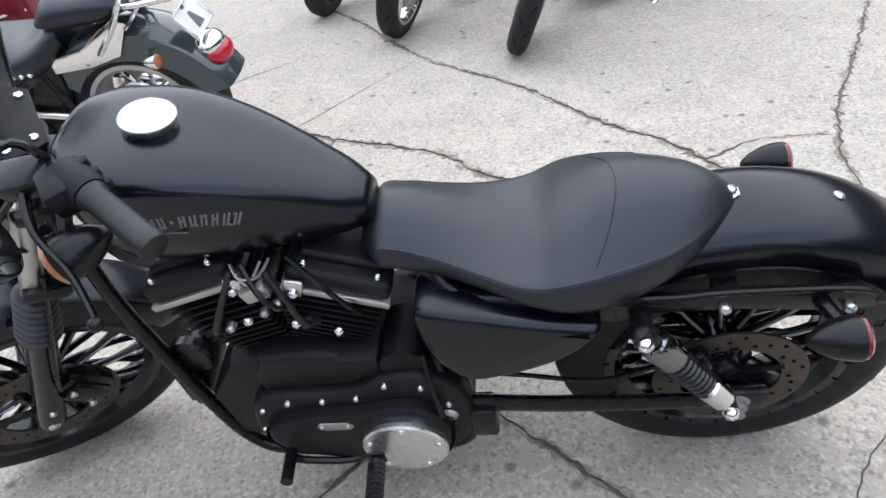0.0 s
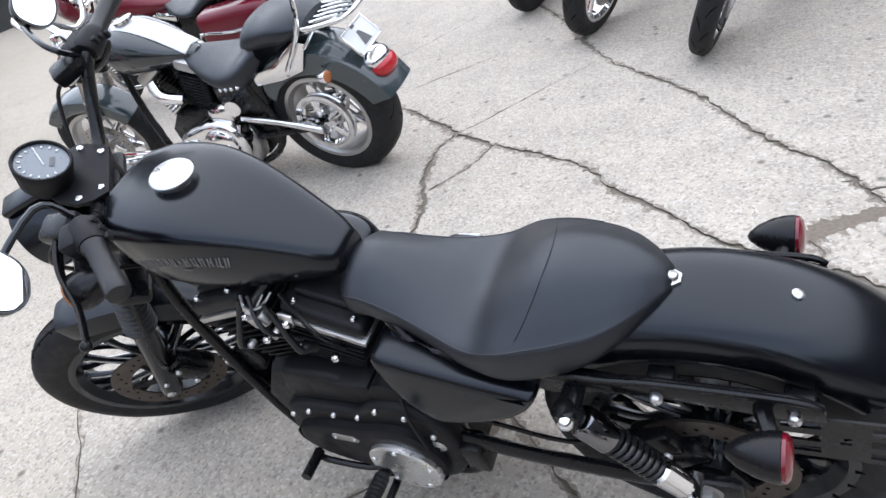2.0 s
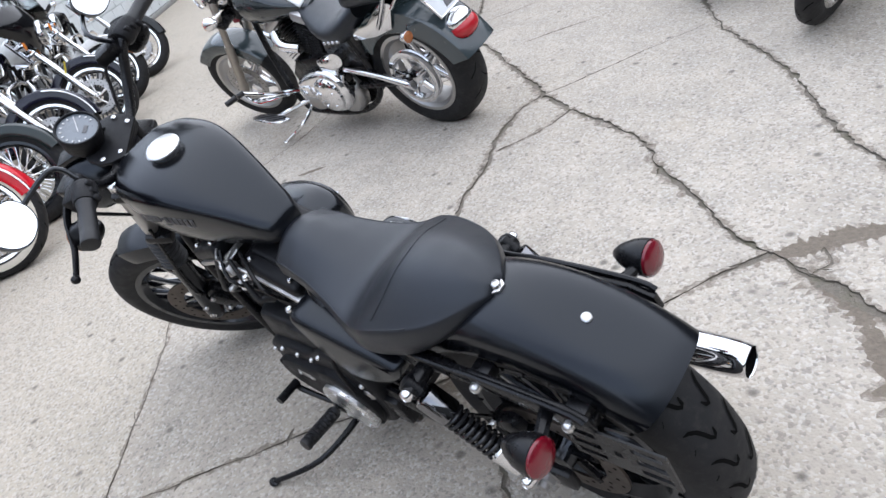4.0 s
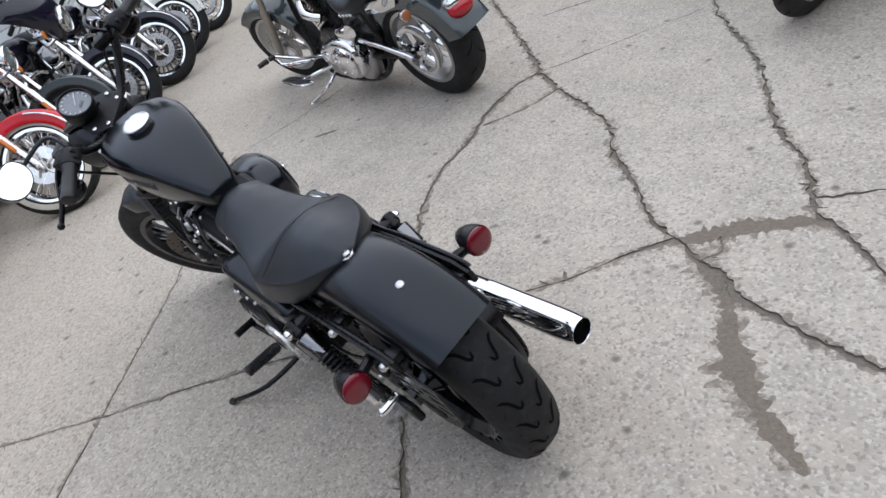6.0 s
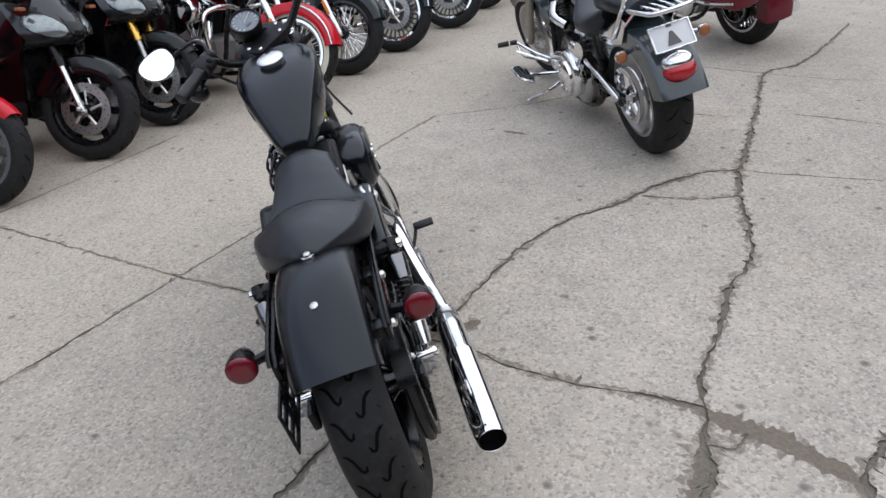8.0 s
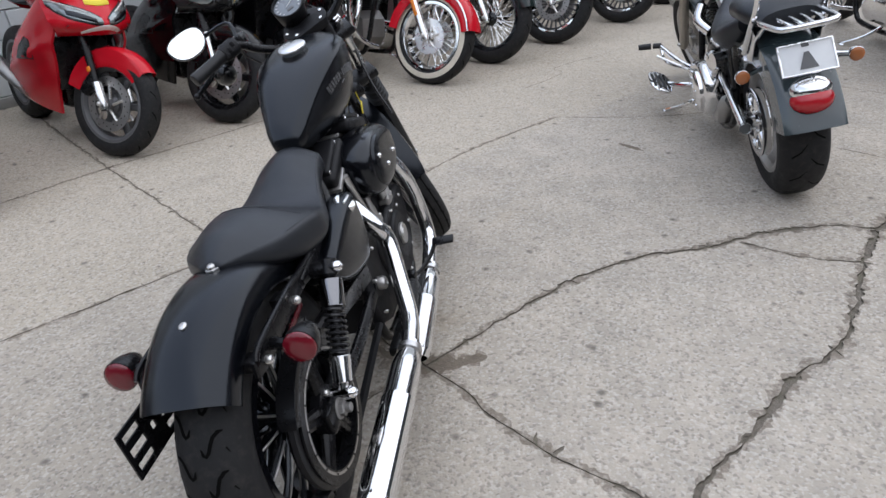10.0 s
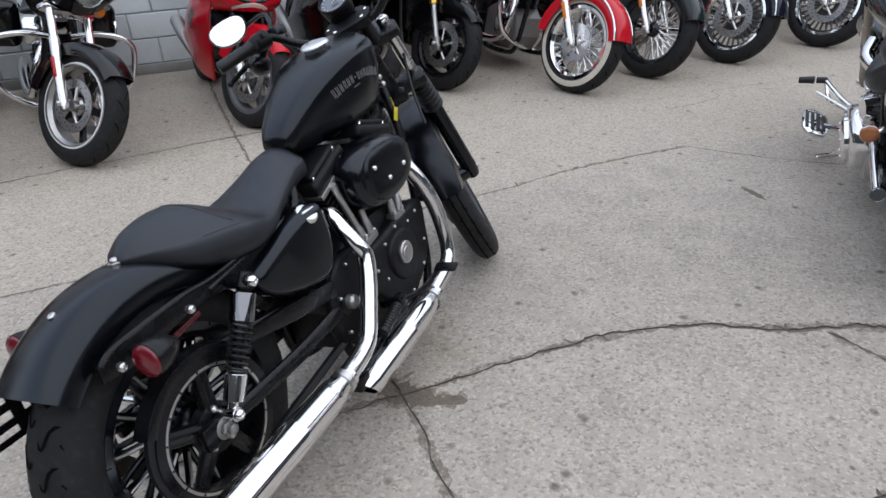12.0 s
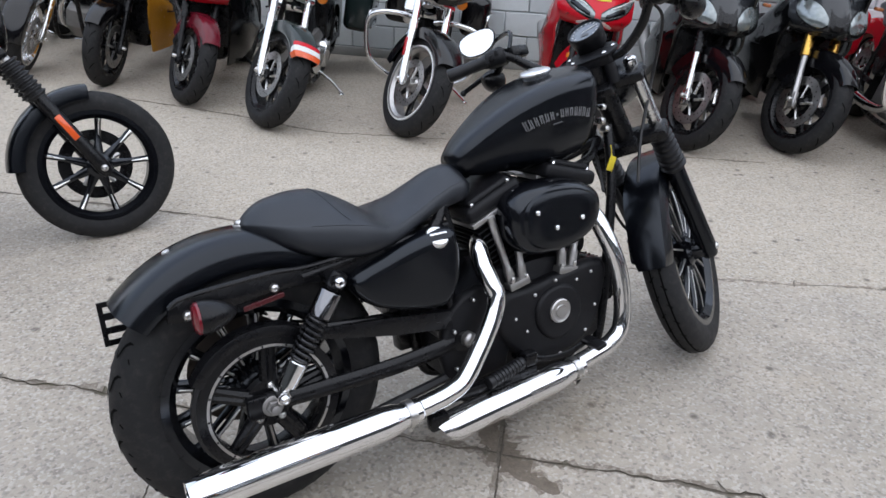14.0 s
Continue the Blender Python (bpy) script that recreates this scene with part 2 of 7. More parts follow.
def concrete_mat(name="weathered_concrete", dirt=0.0):
    m, nt, p = mat_nodes(name)
    co = nt.nodes.new("ShaderNodeTexCoord").outputs["Object"]
    big = noise_tex(nt, co, 0.55, 5, 0.62)
    mid = noise_tex(nt, co, 5.0, 6, 0.65)
    fine = noise_tex(nt, co, 130.0, 3, 0.7)
    c = mix_col(nt, remap(nt, big, 0.3, 0.7, 0.0, 1.0), (0.415, 0.362, 0.292), (0.56, 0.496, 0.416))
    c = mix_col(nt, remap(nt, mid, 0.36, 0.7, 0.0, 0.62), c, (0.31, 0.282, 0.243))
    # the slab beyond the long joint is a warmer, smoother pour
    dot = nt.nodes.new("ShaderNodeVectorMath")
    dot.operation = "DOT_PRODUCT"
    dot.inputs[1].default_value = (0.666, 0.746, 0.0)
    link(nt, co, dot.inputs[0])
    slab = remap(nt, dot.outputs["Value"], 1.44, 1.48, 0.0, 0.5)
    c = mix_col(nt, slab, c, (0.52, 0.452, 0.352))
    # exposed aggregate: pale and dark pebbles
    cells = nt.nodes.new("ShaderNodeTexVoronoi")
    cells.inputs["Scale"].default_value = 120.0
    link(nt, co, cells.inputs["Vector"])
    sep = nt.nodes.new("ShaderNodeSeparateColor")
    link(nt, cells.outputs["Color"], sep.inputs[0])
    pale = remap(nt, sep.outputs[0], 0.72, 0.82, 0.0, 0.4)
    dark = remap(nt, sep.outputs[1], 0.78, 0.88, 0.0, 0.52)
    c = mix_col(nt, pale, c, (0.68, 0.648, 0.588))
    c = mix_col(nt, dark, c, (0.17, 0.15, 0.13))
    c = mix_col(nt, remap(nt, fine, 0.3, 0.7, 0.0, 0.22), c, (0.24, 0.22, 0.2))
    # pits and small stains
    pit = nt.nodes.new("ShaderNodeTexVoronoi")
    pit.inputs["Scale"].default_value = 7.0
    link(nt, co, pit.inputs["Vector"])
    c = mix_col(nt, remap(nt, pit.outputs["Distance"], 0.05, 0.13, 0.85, 0.0), c, (0.11, 0.1, 0.085))
    fleck = nt.nodes.new("ShaderNodeTexVoronoi")
    fleck.inputs["Scale"].default_value = 26.0
    link(nt, co, fleck.inputs["Vector"])
    thin = remap(nt, noise_tex(nt, co, 3.0, 3), 0.42, 0.62, 0.0, 0.75)
    spots = nt.nodes.new("ShaderNodeMath")
    spots.operation = "MULTIPLY"
    link(nt, remap(nt, fleck.outputs["Distance"], 0.08, 0.22, 1.0, 0.0), spots.inputs[0])
    link(nt, thin, spots.inputs[1])
    c = mix_col(nt, spots.outputs[0], c, (0.12, 0.105, 0.09))
    rust = remap(nt, noise_tex(nt, co, 1.7, 3, 0.5), 0.66, 0.78, 0.0, 0.28)
    c = mix_col(nt, rust, c, (0.36, 0.27, 0.16))
    oil = remap(nt, noise_tex(nt, co, 1.1, 4, 0.6), 0.6, 0.75, 0.0, 0.3)
    c = mix_col(nt, oil, c, (0.2, 0.18, 0.16))
    grain = noise_tex(nt, co, 42.0, 4, 0.75)
    c = mix_col(nt, remap(nt, grain, 0.42, 0.68, 0.0, 0.36), c, (0.3, 0.275, 0.24))
    c = mix_col(nt, remap(nt, noise_tex(nt, co, 33.0, 3, 0.7), 0.56, 0.7, 0.0, 0.36), c, (0.62, 0.585, 0.53))
    if dirt:
        # dirt that lies in ragged patches
        d = remap(nt, noise_tex(nt, co, 26.0, 6, 0.75), 0.6 - 0.3 * dirt, 0.7 - 0.22 * dirt, 0.0, min(0.9, 0.35 + 0.5 * dirt))
        dark = mix_col(nt, noise_tex(nt, co, 70.0, 4, 0.7), (0.07, 0.053, 0.038), (0.22, 0.182, 0.142))
        c = mix_col(nt, d, c, dark)
    link(nt, c, p.inputs["Base Color"])
    p.inputs["Roughness"].default_value = 0.85
    p.inputs["Specular IOR Level"].default_value = 0.3
    b = nt.nodes.new("ShaderNodeBump")
    b.inputs["Strength"].default_value, b.inputs["Distance"].default_value = 0.5, 0.004
    h = nt.nodes.new("ShaderNodeMath")
    link(nt, fine, h.inputs[0])
    link(nt, remap(nt, cells.outputs["Distance"], 0.0, 0.6, 1.0, 0.2), h.inputs[1])
    link(nt, h.outputs[0], b.inputs["Height"])
    link(nt, b.outputs[0], p.inputs["Normal"])
    return m


def crack_mat(name, a, b2, weeds):
    m, nt, p = mat_nodes(name)
    co = nt.nodes.new("ShaderNodeTexCoord").outputs["Object"]
    c = mix_col(nt, noise_tex(nt, co, 60.0, 5, 0.7), a, b2)
    c = mix_col(nt, remap(nt, noise_tex(nt, co, 13.0, 3), 0.5, 0.7, 0.0, weeds), c, (0.1, 0.1, 0.045))
    link(nt, c, p.inputs["Base Color"])
    p.inputs["Roughness"].default_value = 0.95
    bu = nt.nodes.new("ShaderNodeBump")
    bu.inputs["Strength"].default_value, bu.inputs["Distance"].default_value = 0.9, 0.006
    link(nt, noise_tex(nt, co, 110.0, 4, 0.8), bu.inputs["Height"])
    link(nt, bu.outputs[0], p.inputs["Normal"])
    return m


CONCRETE = concrete_mat()
CRACK = crack_mat("crack_dirt", (0.05, 0.043, 0.034), (0.3, 0.262, 0.215), 0.4)
PATCH = concrete_mat("dirty_concrete_patch", 1.4)
EDGE = concrete_mat("crumbled_crack_edge", 0.75)

# ---- ground ----
from mathutils import geometry


def ribbon(pts, w, seed, rough=0.5):
    """Ragged outline of a crack that follows the points; w: width or widths along it."""
    rnd = random.Random(seed)
    line = curve([V(x, y, 0) for x, y in pts], 6)
    ds = [0.0]
    for a, b in zip(line, line[1:]):
        ds.append(ds[-1] + (b - a).length)
    n = max(4, int(ds[-1] / 0.012))
    ws = [0.56 * a for a in (w if hasattr(w, "__len__") else [w, w])]
    left, right = [], []
    for i in range(n + 1):
        s = ds[-1] * i / n
        p = V(float(np.interp(s, ds, [q.x for q in line])), float(np.interp(s, ds, [q.y for q in line])), 0)
        e = min(s + 0.02, ds[-1])
        q = V(float(np.interp(e, ds, [q.x for q in line])), float(np.interp(e, ds, [q.y for q in line])), 0)
        o = max(s - 0.02, 0)
        r = V(float(np.interp(o, ds, [q.x for q in line])), float(np.interp(o, ds, [q.y for q in line])), 0)
        d = (q - r).normalized()
        nrm = V(-d.y, d.x, 0)
        amp = 0.5 if max(ws) > 0.04 else 1.0
        half = float(np.interp(i / n, np.linspace(0, 1, len(ws)), ws)) / 2 * (0.85 + amp * noise.noise((s * 5.5, seed * 3.1, 5.0)) + 0.8 * amp * noise.noise((s * 21.0, seed * 1.7, 9.0)))
        half = max(half, 0.0016)
        if i in (0, n):
            half *= 0.35
        p = p + nrm * (noise.noise((s * 9, seed * 7.3, 0)) * 0.012 + (noise.noise((s * 24, seed * 4.1, 2)) * 0.012 if rough > 0.5 else 0) + rnd.uniform(-1, 1) * half * 0.3) * (1 if rough else 0.15)
        left.append(p + nrm * half * (1 + rough * rnd.uniform(-0.6, 0.75)))
        right.append(p - nrm * half * (1 + rough * rnd.uniform(-0.6, 0.75)))
    return [(p.x, p.y) for p in left + right[::-1]]


CRACKS = [
    # points, widths, roughness, depth, material slot
    ([(3.77, -4.03), (3.18, -3.38), (2.9, -3.0), (2.82, -2.73), (2.2, -2.3), (1.66, -1.92), (1.46, -1.77)], (0.012, 0.02, 0.03, 0.05), 0.6, 0.016, 1),
    ([(1.46, -1.77), (1.19, -1.62), (0.82, -1.46), (0.65, -1.34), (0.58, -1.24), (0.29, -1.02), (0.13, -0.89), (0.01, -0.85)], (0.05, 0.034, 0.03, 0.036, 0.028, 0.03), 0.6, 0.016, 1),
    ([(0.01, -0.85), (-0.1, -0.78), (-0.18, -0.76), (-0.27, -0.7), (-0.43, -0.65), (-0.61, -0.62), (-0.8, -0.61), (-1.1, -0.6), (-1.6, -0.7)], (0.03, 0.045, 0.035, 0.03, 0.022), 0.6, 0.014, 1),
    ([(1.46, -1.77), (1.5, -1.6), (1.44, -1.36), (1.33, -1.12), (1.26, -0.89), (1.14, -0.69), (0.99, -0.52), (0.8, -0.35), (0.61, -0.19), (0.47, -0.06), (0.33, 0.06), (0.23, 0.15), (0.08, 0.27), (-0.1, 0.4), (-0.32, 0.61), (-0.59, 0.83), (-0.95, 1.15)], (0.036, 0.04, 0.026, 0.024, 0.016, 0.02, 0.024, 0.02, 0.016, 0.01), 0.6, 0.012, 1),
    ([(1.22, -1.64), (1.26, -1.43), (1.37, -1.25)], 0.014, 0.7, 0.008, 1),
    ([(0.01, -0.85), (0.1, -0.73), (0.2, -0.57), (0.35, -0.38), (0.47, -0.27), (0.7, 0.02), (0.99, 0.37), (1.3, 0.78), (1.72, 1.29), (2.27, 1.95), (3.1, 2.9), (3.7, 3.5)], (0.03, 0.024, 0.012, 0.01, 0.01, 0.014, 0.012), 0.35, 0.01, 1),
    ([(1.75, -3.75), (1.41, -3.3), (1.15, -2.86), (0.9, -2.5), (0.75, -2.34), (0.38, -1.97), (0.08, -1.55), (-0.11, -1.36), (-0.24, -1.18), (-0.29, -1.1), (-0.38, -1.05), (-0.5, -0.96), (-0.62, -0.88), (-0.9, -0.72)], (0.012, 0.03, 0.036, 0.02, 0.028, 0.03, 0.034, 0.03, 0.02), 0.6, 0.014, 1),
    ([(-0.24, -1.16), (-0.3, -1.2), (-0.43, -1.27), (-0.69, -1.28)], (0.02, 0.012, 0.008), 0.6, 0.01, 1),
    ([(-1.3, -2.6), (-1.01, -1.96), (-0.84, -1.61), (-0.72, -1.29), (-0.67, -1.05), (-0.66, -0.91)], (0.016, 0.022, 0.02, 0.012), 0.6, 0.012, 1),
    ([(0.02, -0.83), (-0.09, -0.915), (-0.185, -1.0), (-0.275, -1.045), (-0.36, -1.06)], (0.05, 0.13, 0.16, 0.12, 0.04), 0.4, 0.0, 2),
    ([(-0.08, -0.79), (-0.2, -0.72), (-0.31, -0.605), (-0.375, -0.505), (-0.455, -0.425), (-0.55, -0.35), (-0.68, -0.28)], (0.05, 0.085, 0.085, 0.12, 0.13, 0.1, 0.04), 0.5, 0.0, 2),
    ([(-0.06, -0.81), (-0.16, -0.745), (-0.25, -0.7)], (0.05, 0.07, 0.05), 0.6, 0.006, 1),
    ([(-0.1, -0.9), (-0.14, -0.84), (-0.11, -0.79)], 0.016, 0.6, 0.005, 1),
    ([(3.4, -2.2), (3.11, -2.51), (2.51, -3.02), (2.17, -3.69)], 0.008, 0.4, 0.008, 1),
    ([(1.46, -1.78), (1.27, -2.06), (0.97, -2.5)], 0.012, 0.5, 0.008, 1),
    ([(2.08, -2.41), (1.66, -2.8)], (0.01, 0.03, 0.02), 0.5, 0.0, 2),
    ([(2.34, -1.9), (2.14, -2.13)], 0.009, 0.5, 0.005, 1),
    ([(-1.6, 3.4), (-0.58, 2.47), (0.12, 1.85), (0.66, 1.36), (1.3, 0.8), (1.92, 0.24), (2.45, -0.12), (2.93, -0.56)], (0.016, 0.014, 0.014, 0.012, 0.008, 0.006, 0.008), 0.3, 0.01, 1),
    ([(2.93, -0.56), (2.89, -1.07), (2.95, -1.5)], 0.012, 0.5, 0.01, 1),
    ([(0.21, 4.02), (0.79, 3.3), (1.14, 2.77), (1.5, 2.5), (1.89, 2.22), (2.27, 1.95), (2.81, 1.49), (3.3, 1.1)], (0.016, 0.018, 0.012, 0.01, 0.008), 0.4, 0.01, 1),
    ([(0.66, 0.02), (0.59, -0.1), (0.58, -0.22), (0.62, -0.34)], (0.05, 0.13, 0.15, 0.05), 0.5, 0.0, 2),
    ([(-0.36, 0.04), (-0.26, 0.17), (-0.2, 0.32)], 0.01, 0.6, 0.008, 1),
    ([(3.55, -0.35), (3.9, -0.6), (4.05, -0.55), (4.3, -0.8)], 0.007, 0.6, 0.006, 1),
    ([(2.35, -1.0), (2.47, -0.88)], (0.01, 0.045, 0.01), 0.5, 0.0, 2),
]


# crumbled margins along the wider cracks
SPALLS = []
for pts, w, rough, depth, slot in CRACKS[:]:
    top_w = max(w) if hasattr(w, "__len__") else w
    if slot == 1 and top_w > 0.012:
        ws_ = w if hasattr(w, "__len__") else (w, w)
        CRACKS.append((pts, tuple(a * 2.1 + 0.012 for a in ws_), 0.8, 0.0, 3))
        rnd_ = random.Random(int(pts[0][0] * 100) + len(pts))
        for (x0, y0), (x1, y1) in zip(pts, pts[1:]):
            # broken-out spots beside the crack
            for _ in range(int(math.hypot(x1 - x0, y1 - y0) / 0.22) + (rnd_.random() < 0.5)):
                k, o = rnd_.random(), rnd_.uniform(-0.3, 0.3) * top_w
                cx, cy = x0 + (x1 - x0) * k + o, y0 + (y1 - y0) * k - o
                l, a = rnd_.uniform(0.012, 0.035), rnd_.uniform(0, 3.14)
                spall = rnd_.uniform(0.5, 1.2) * min(0.032, top_w * 1.0)
                SPALLS.append(([(cx - l * math.cos(a), cy - l * math.sin(a)), (cx, cy + 0.004), (cx + l * math.cos(a), cy + l * math.sin(a))], (0.006, spall, 0.006), 0.4, 0.006, 1))

for pts, w, rough, depth, slot in CRACKS[:]:
    if slot == 2 and max(w) > 0.05:
        CRACKS.append((pts, tuple(a * 1.3 + 0.025 for a in w), 0.9, 0.0, 3))
CRACKS += SPALLS


def build_ground():
    verts, faces = [], []
    for x, y in ((-500, -500), (500, -500), (500, 500), (-500, 500), (-9, -9), (12, -9), (12, 12), (-9, 12)):
        verts.append(V(x, y))
    slots, depths = [], []
    for i, (pts, w, rough, depth, slot) in enumerate(CRACKS):
        loop = ribbon(pts, w, i + 1, rough)
        faces.append(list(range(len(verts), len(verts) + len(loop))))
        verts += [V(*p) for p in loop]
        slots.append(slot)
        depths.append(depth)
    edges2 = [(a, b) for f in faces for a, b in zip(f, f[1:] + f[:1])]
    vs, _, fs, _, _, _ = geometry.delaunay_2d_cdt(verts, edges2, [], 0, 1e-5, True)
    mid = np.array([[sum(vs[i].x for i in f) / 3, sum(vs[i].y for i in f) / 3] for f in fs])
    src = [[] for _ in fs]
    for k, f in enumerate(faces):
        loop = np.array([(verts[i].x, verts[i].y) for i in f])
        a, b = loop, np.roll(loop, -1, 0)
        near = np.where((mid > loop.min(0)).all(1) & (mid < loop.max(0)).all(1))[0]
        for i in near:
            x, y = mid[i]
            cross = (a[:, 1] > y) != (b[:, 1] > y)
            t = (y - a[cross, 1]) / (b[cross, 1] - a[cross, 1])
            if (x < a[cross, 0] + t * (b[cross, 0] - a[cross, 0])).sum() % 2:
                src[i].append(k)
    co, polys, mats = [], [], []
    index = {}

    def vert(i, z):
        key = (i, round(z, 4))
        if key not in index:
            index[key] = len(co)
            co.append((vs[i].x, vs[i].y, z))
        return index[key]

    level, edges = {}, {}
    for k, (f, s) in enumerate(zip(fs, src)):
        pick = min(s, key=lambda a: slots[a]) if s else None
        z = -0.5 * depths[pick] if s else 0.0
        slot = slots[pick] if s else 0
        polys.append([vert(i, z) for i in f])
        mats.append(slot)
        level[k] = z
        for a, b in zip(f, f[1:] + f[:1]):
            edges.setdefault((min(a, b), max(a, b)), []).append((k, a, b))
    for users in edges.values():
        if len(users) == 2:
            (k1, a, b), (k2, _, _) = users
            if abs(level[k1] - level[k2]) > 1e-4:
                z1, z2 = level[k1], level[k2]
                polys.append([vert(a, z1), vert(b, z1), vert(b, z2), vert(a, z2)])
                mats.append(1 if min(z1, z2) < -0.0025 else 3)
    me = bpy.data.meshes.new("ground")
    me.from_pydata(co, [], polys)
    for m in (CONCRETE, CRACK, PATCH, EDGE):
        me.materials.append(m)
    me.polygons.foreach_set("material_index", mats)
    t = bmesh.new()
    t.from_mesh(me)
    bmesh.ops.recalc_face_normals(t, faces=t.faces)
    if sum(f.normal.z * f.calc_area() for f in t.faces) < 0:
        bmesh.ops.reverse_faces(t, faces=t.faces)
    t.to_mesh(me)
    t.free()
    return tagged(new("ground", me), "weathered pale concrete yard with ragged dirt-filled cracks", "ground", kind="structure")


ground = build_ground()

# ---- block wall behind the row ----
WALL_N = V(1, 1, 0).normalized()
WALL_D = 5.02
WALL_DIR = V(1, -1, 0).normalized()
wall_pose = Matrix.Translation(WALL_N * WALL_D) @ pose(0, 0, 0, 0, 0, -45)


def wall_paint():
    m, nt, p = mat_nodes("white_painted_block")
    co = nt.nodes.new("ShaderNodeTexCoord").outputs["Object"]
    inf = nt.nodes.new("ShaderNodeObjectInfo")
    c = mix_col(nt, remap(nt, inf.outputs["Random"], 0, 1, 0, 1), (0.6, 0.64, 0.66), (0.7, 0.73, 0.74))
    c = mix_col(nt, remap(nt, noise_tex(nt, co, 4.0, 6, 0.7), 0.45, 0.75, 0.0, 0.4), c, (0.46, 0.48, 0.48))
    link(nt, c, p.inputs["Base Color"])
    p.inputs["Roughness"].default_value = 0.6
    b = nt.nodes.new("ShaderNodeBump")
    b.inputs["Strength"].default_value, b.inputs["Distance"].default_value = 0.35, 0.003
    link(nt, noise_tex(nt, co, 160.0, 3), b.inputs["Height"])
    link(nt, b.outputs[0], p.inputs["Normal"])
    return m


BLOCKPAINT = wall_paint()
MORTAR = pm("painted_mortar", (0.46, 0.49, 0.51), 0.8, bump=0.3, bscale=200)
FOOTING = pm("stained_footing", (0.3, 0.3, 0.29), 0.8, var=0.3, bump=0.4, bscale=120)
bm = B()
box(bm, (0, 0.11, 1.7), (26, 0.2, 3.4))
wall_back = tagged(part("wall_north", bm, MORTAR, M=wall_pose), "white-painted concrete block wall with recessed joints", "wall", kind="structure")
bm = B()
box(bm, (0, -0.005, 0.04), (26, 0.05, 0.08), bevel=0.008)
tagged(part("trim", bm, FOOTING, M=wall_pose), "stained concrete footing strip along a block wall", "footing", kind="structure")

# plain unseen walls, added far behind rows and camera to darken low reflections
UNSEENWALL = pm("unseen_dark_wall", (0.04, 0.042, 0.04), 0.8, var=0.3, scale=1.5, bump=0.2, bscale=60)
for name, c, size in (("unseen_wall_south", (2, -13, 2.6), (30, 0.3, 5.2)), ("unseen_wall_west", (-9, 0, 2.6), (0.3, 26, 5.2)), ("unseen_wall_east", (17, -4, 2.6), (0.3, 18, 5.2))):
    bm = B()
    box(bm, c, size)
    tagged(part(name, bm, UNSEENWALL), "plain unseen wall added to darken low reflections", "wall", kind="structure")

# ---- wheels ----
def tyre_profile(R, w, rim, n=14):
    """Half-round tyre section between the beads, as (along axle, radius)."""
    side = R - rim
    pts = []
    for i in range(n + 1):
        a = math.pi * i / n
        c, s = math.cos(a), math.sin(a)
        pts.append((-w / 2 * (abs(c) ** 0.75) * (1 if c > 0 else -1), rim + side * (s ** 0.72)))
    pts[0] = (-w * 0.38, rim - 0.004)
    pts[-1] = (w * 0.38, rim - 0.004)
    return pts


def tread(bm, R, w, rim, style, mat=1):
    """Tread grooves as thin strips on the crown, their shade painted near-black."""
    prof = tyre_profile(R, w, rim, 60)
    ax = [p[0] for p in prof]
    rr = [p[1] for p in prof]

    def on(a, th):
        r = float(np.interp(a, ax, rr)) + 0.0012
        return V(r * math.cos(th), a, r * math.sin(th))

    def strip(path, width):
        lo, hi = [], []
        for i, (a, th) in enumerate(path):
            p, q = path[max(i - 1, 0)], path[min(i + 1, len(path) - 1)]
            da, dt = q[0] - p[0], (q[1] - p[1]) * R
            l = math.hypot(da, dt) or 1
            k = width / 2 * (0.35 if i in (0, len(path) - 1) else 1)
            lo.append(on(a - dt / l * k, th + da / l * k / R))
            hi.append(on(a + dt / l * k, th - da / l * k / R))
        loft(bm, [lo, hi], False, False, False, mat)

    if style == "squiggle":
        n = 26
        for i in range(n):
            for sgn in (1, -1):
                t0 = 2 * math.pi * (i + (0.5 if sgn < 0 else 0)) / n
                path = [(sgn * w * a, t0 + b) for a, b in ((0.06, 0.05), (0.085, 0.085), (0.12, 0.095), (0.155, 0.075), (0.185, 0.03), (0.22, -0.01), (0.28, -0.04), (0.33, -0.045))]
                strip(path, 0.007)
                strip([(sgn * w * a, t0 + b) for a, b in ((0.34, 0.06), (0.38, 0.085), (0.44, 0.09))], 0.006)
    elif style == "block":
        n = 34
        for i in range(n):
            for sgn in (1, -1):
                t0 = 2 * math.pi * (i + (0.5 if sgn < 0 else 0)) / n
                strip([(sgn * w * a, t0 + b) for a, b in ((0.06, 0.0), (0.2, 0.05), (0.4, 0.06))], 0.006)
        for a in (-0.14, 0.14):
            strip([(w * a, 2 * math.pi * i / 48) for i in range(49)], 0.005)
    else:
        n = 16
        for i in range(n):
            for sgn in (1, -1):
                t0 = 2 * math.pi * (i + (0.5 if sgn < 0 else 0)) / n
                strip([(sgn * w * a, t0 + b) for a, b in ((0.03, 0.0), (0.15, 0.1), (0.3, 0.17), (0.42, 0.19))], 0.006)


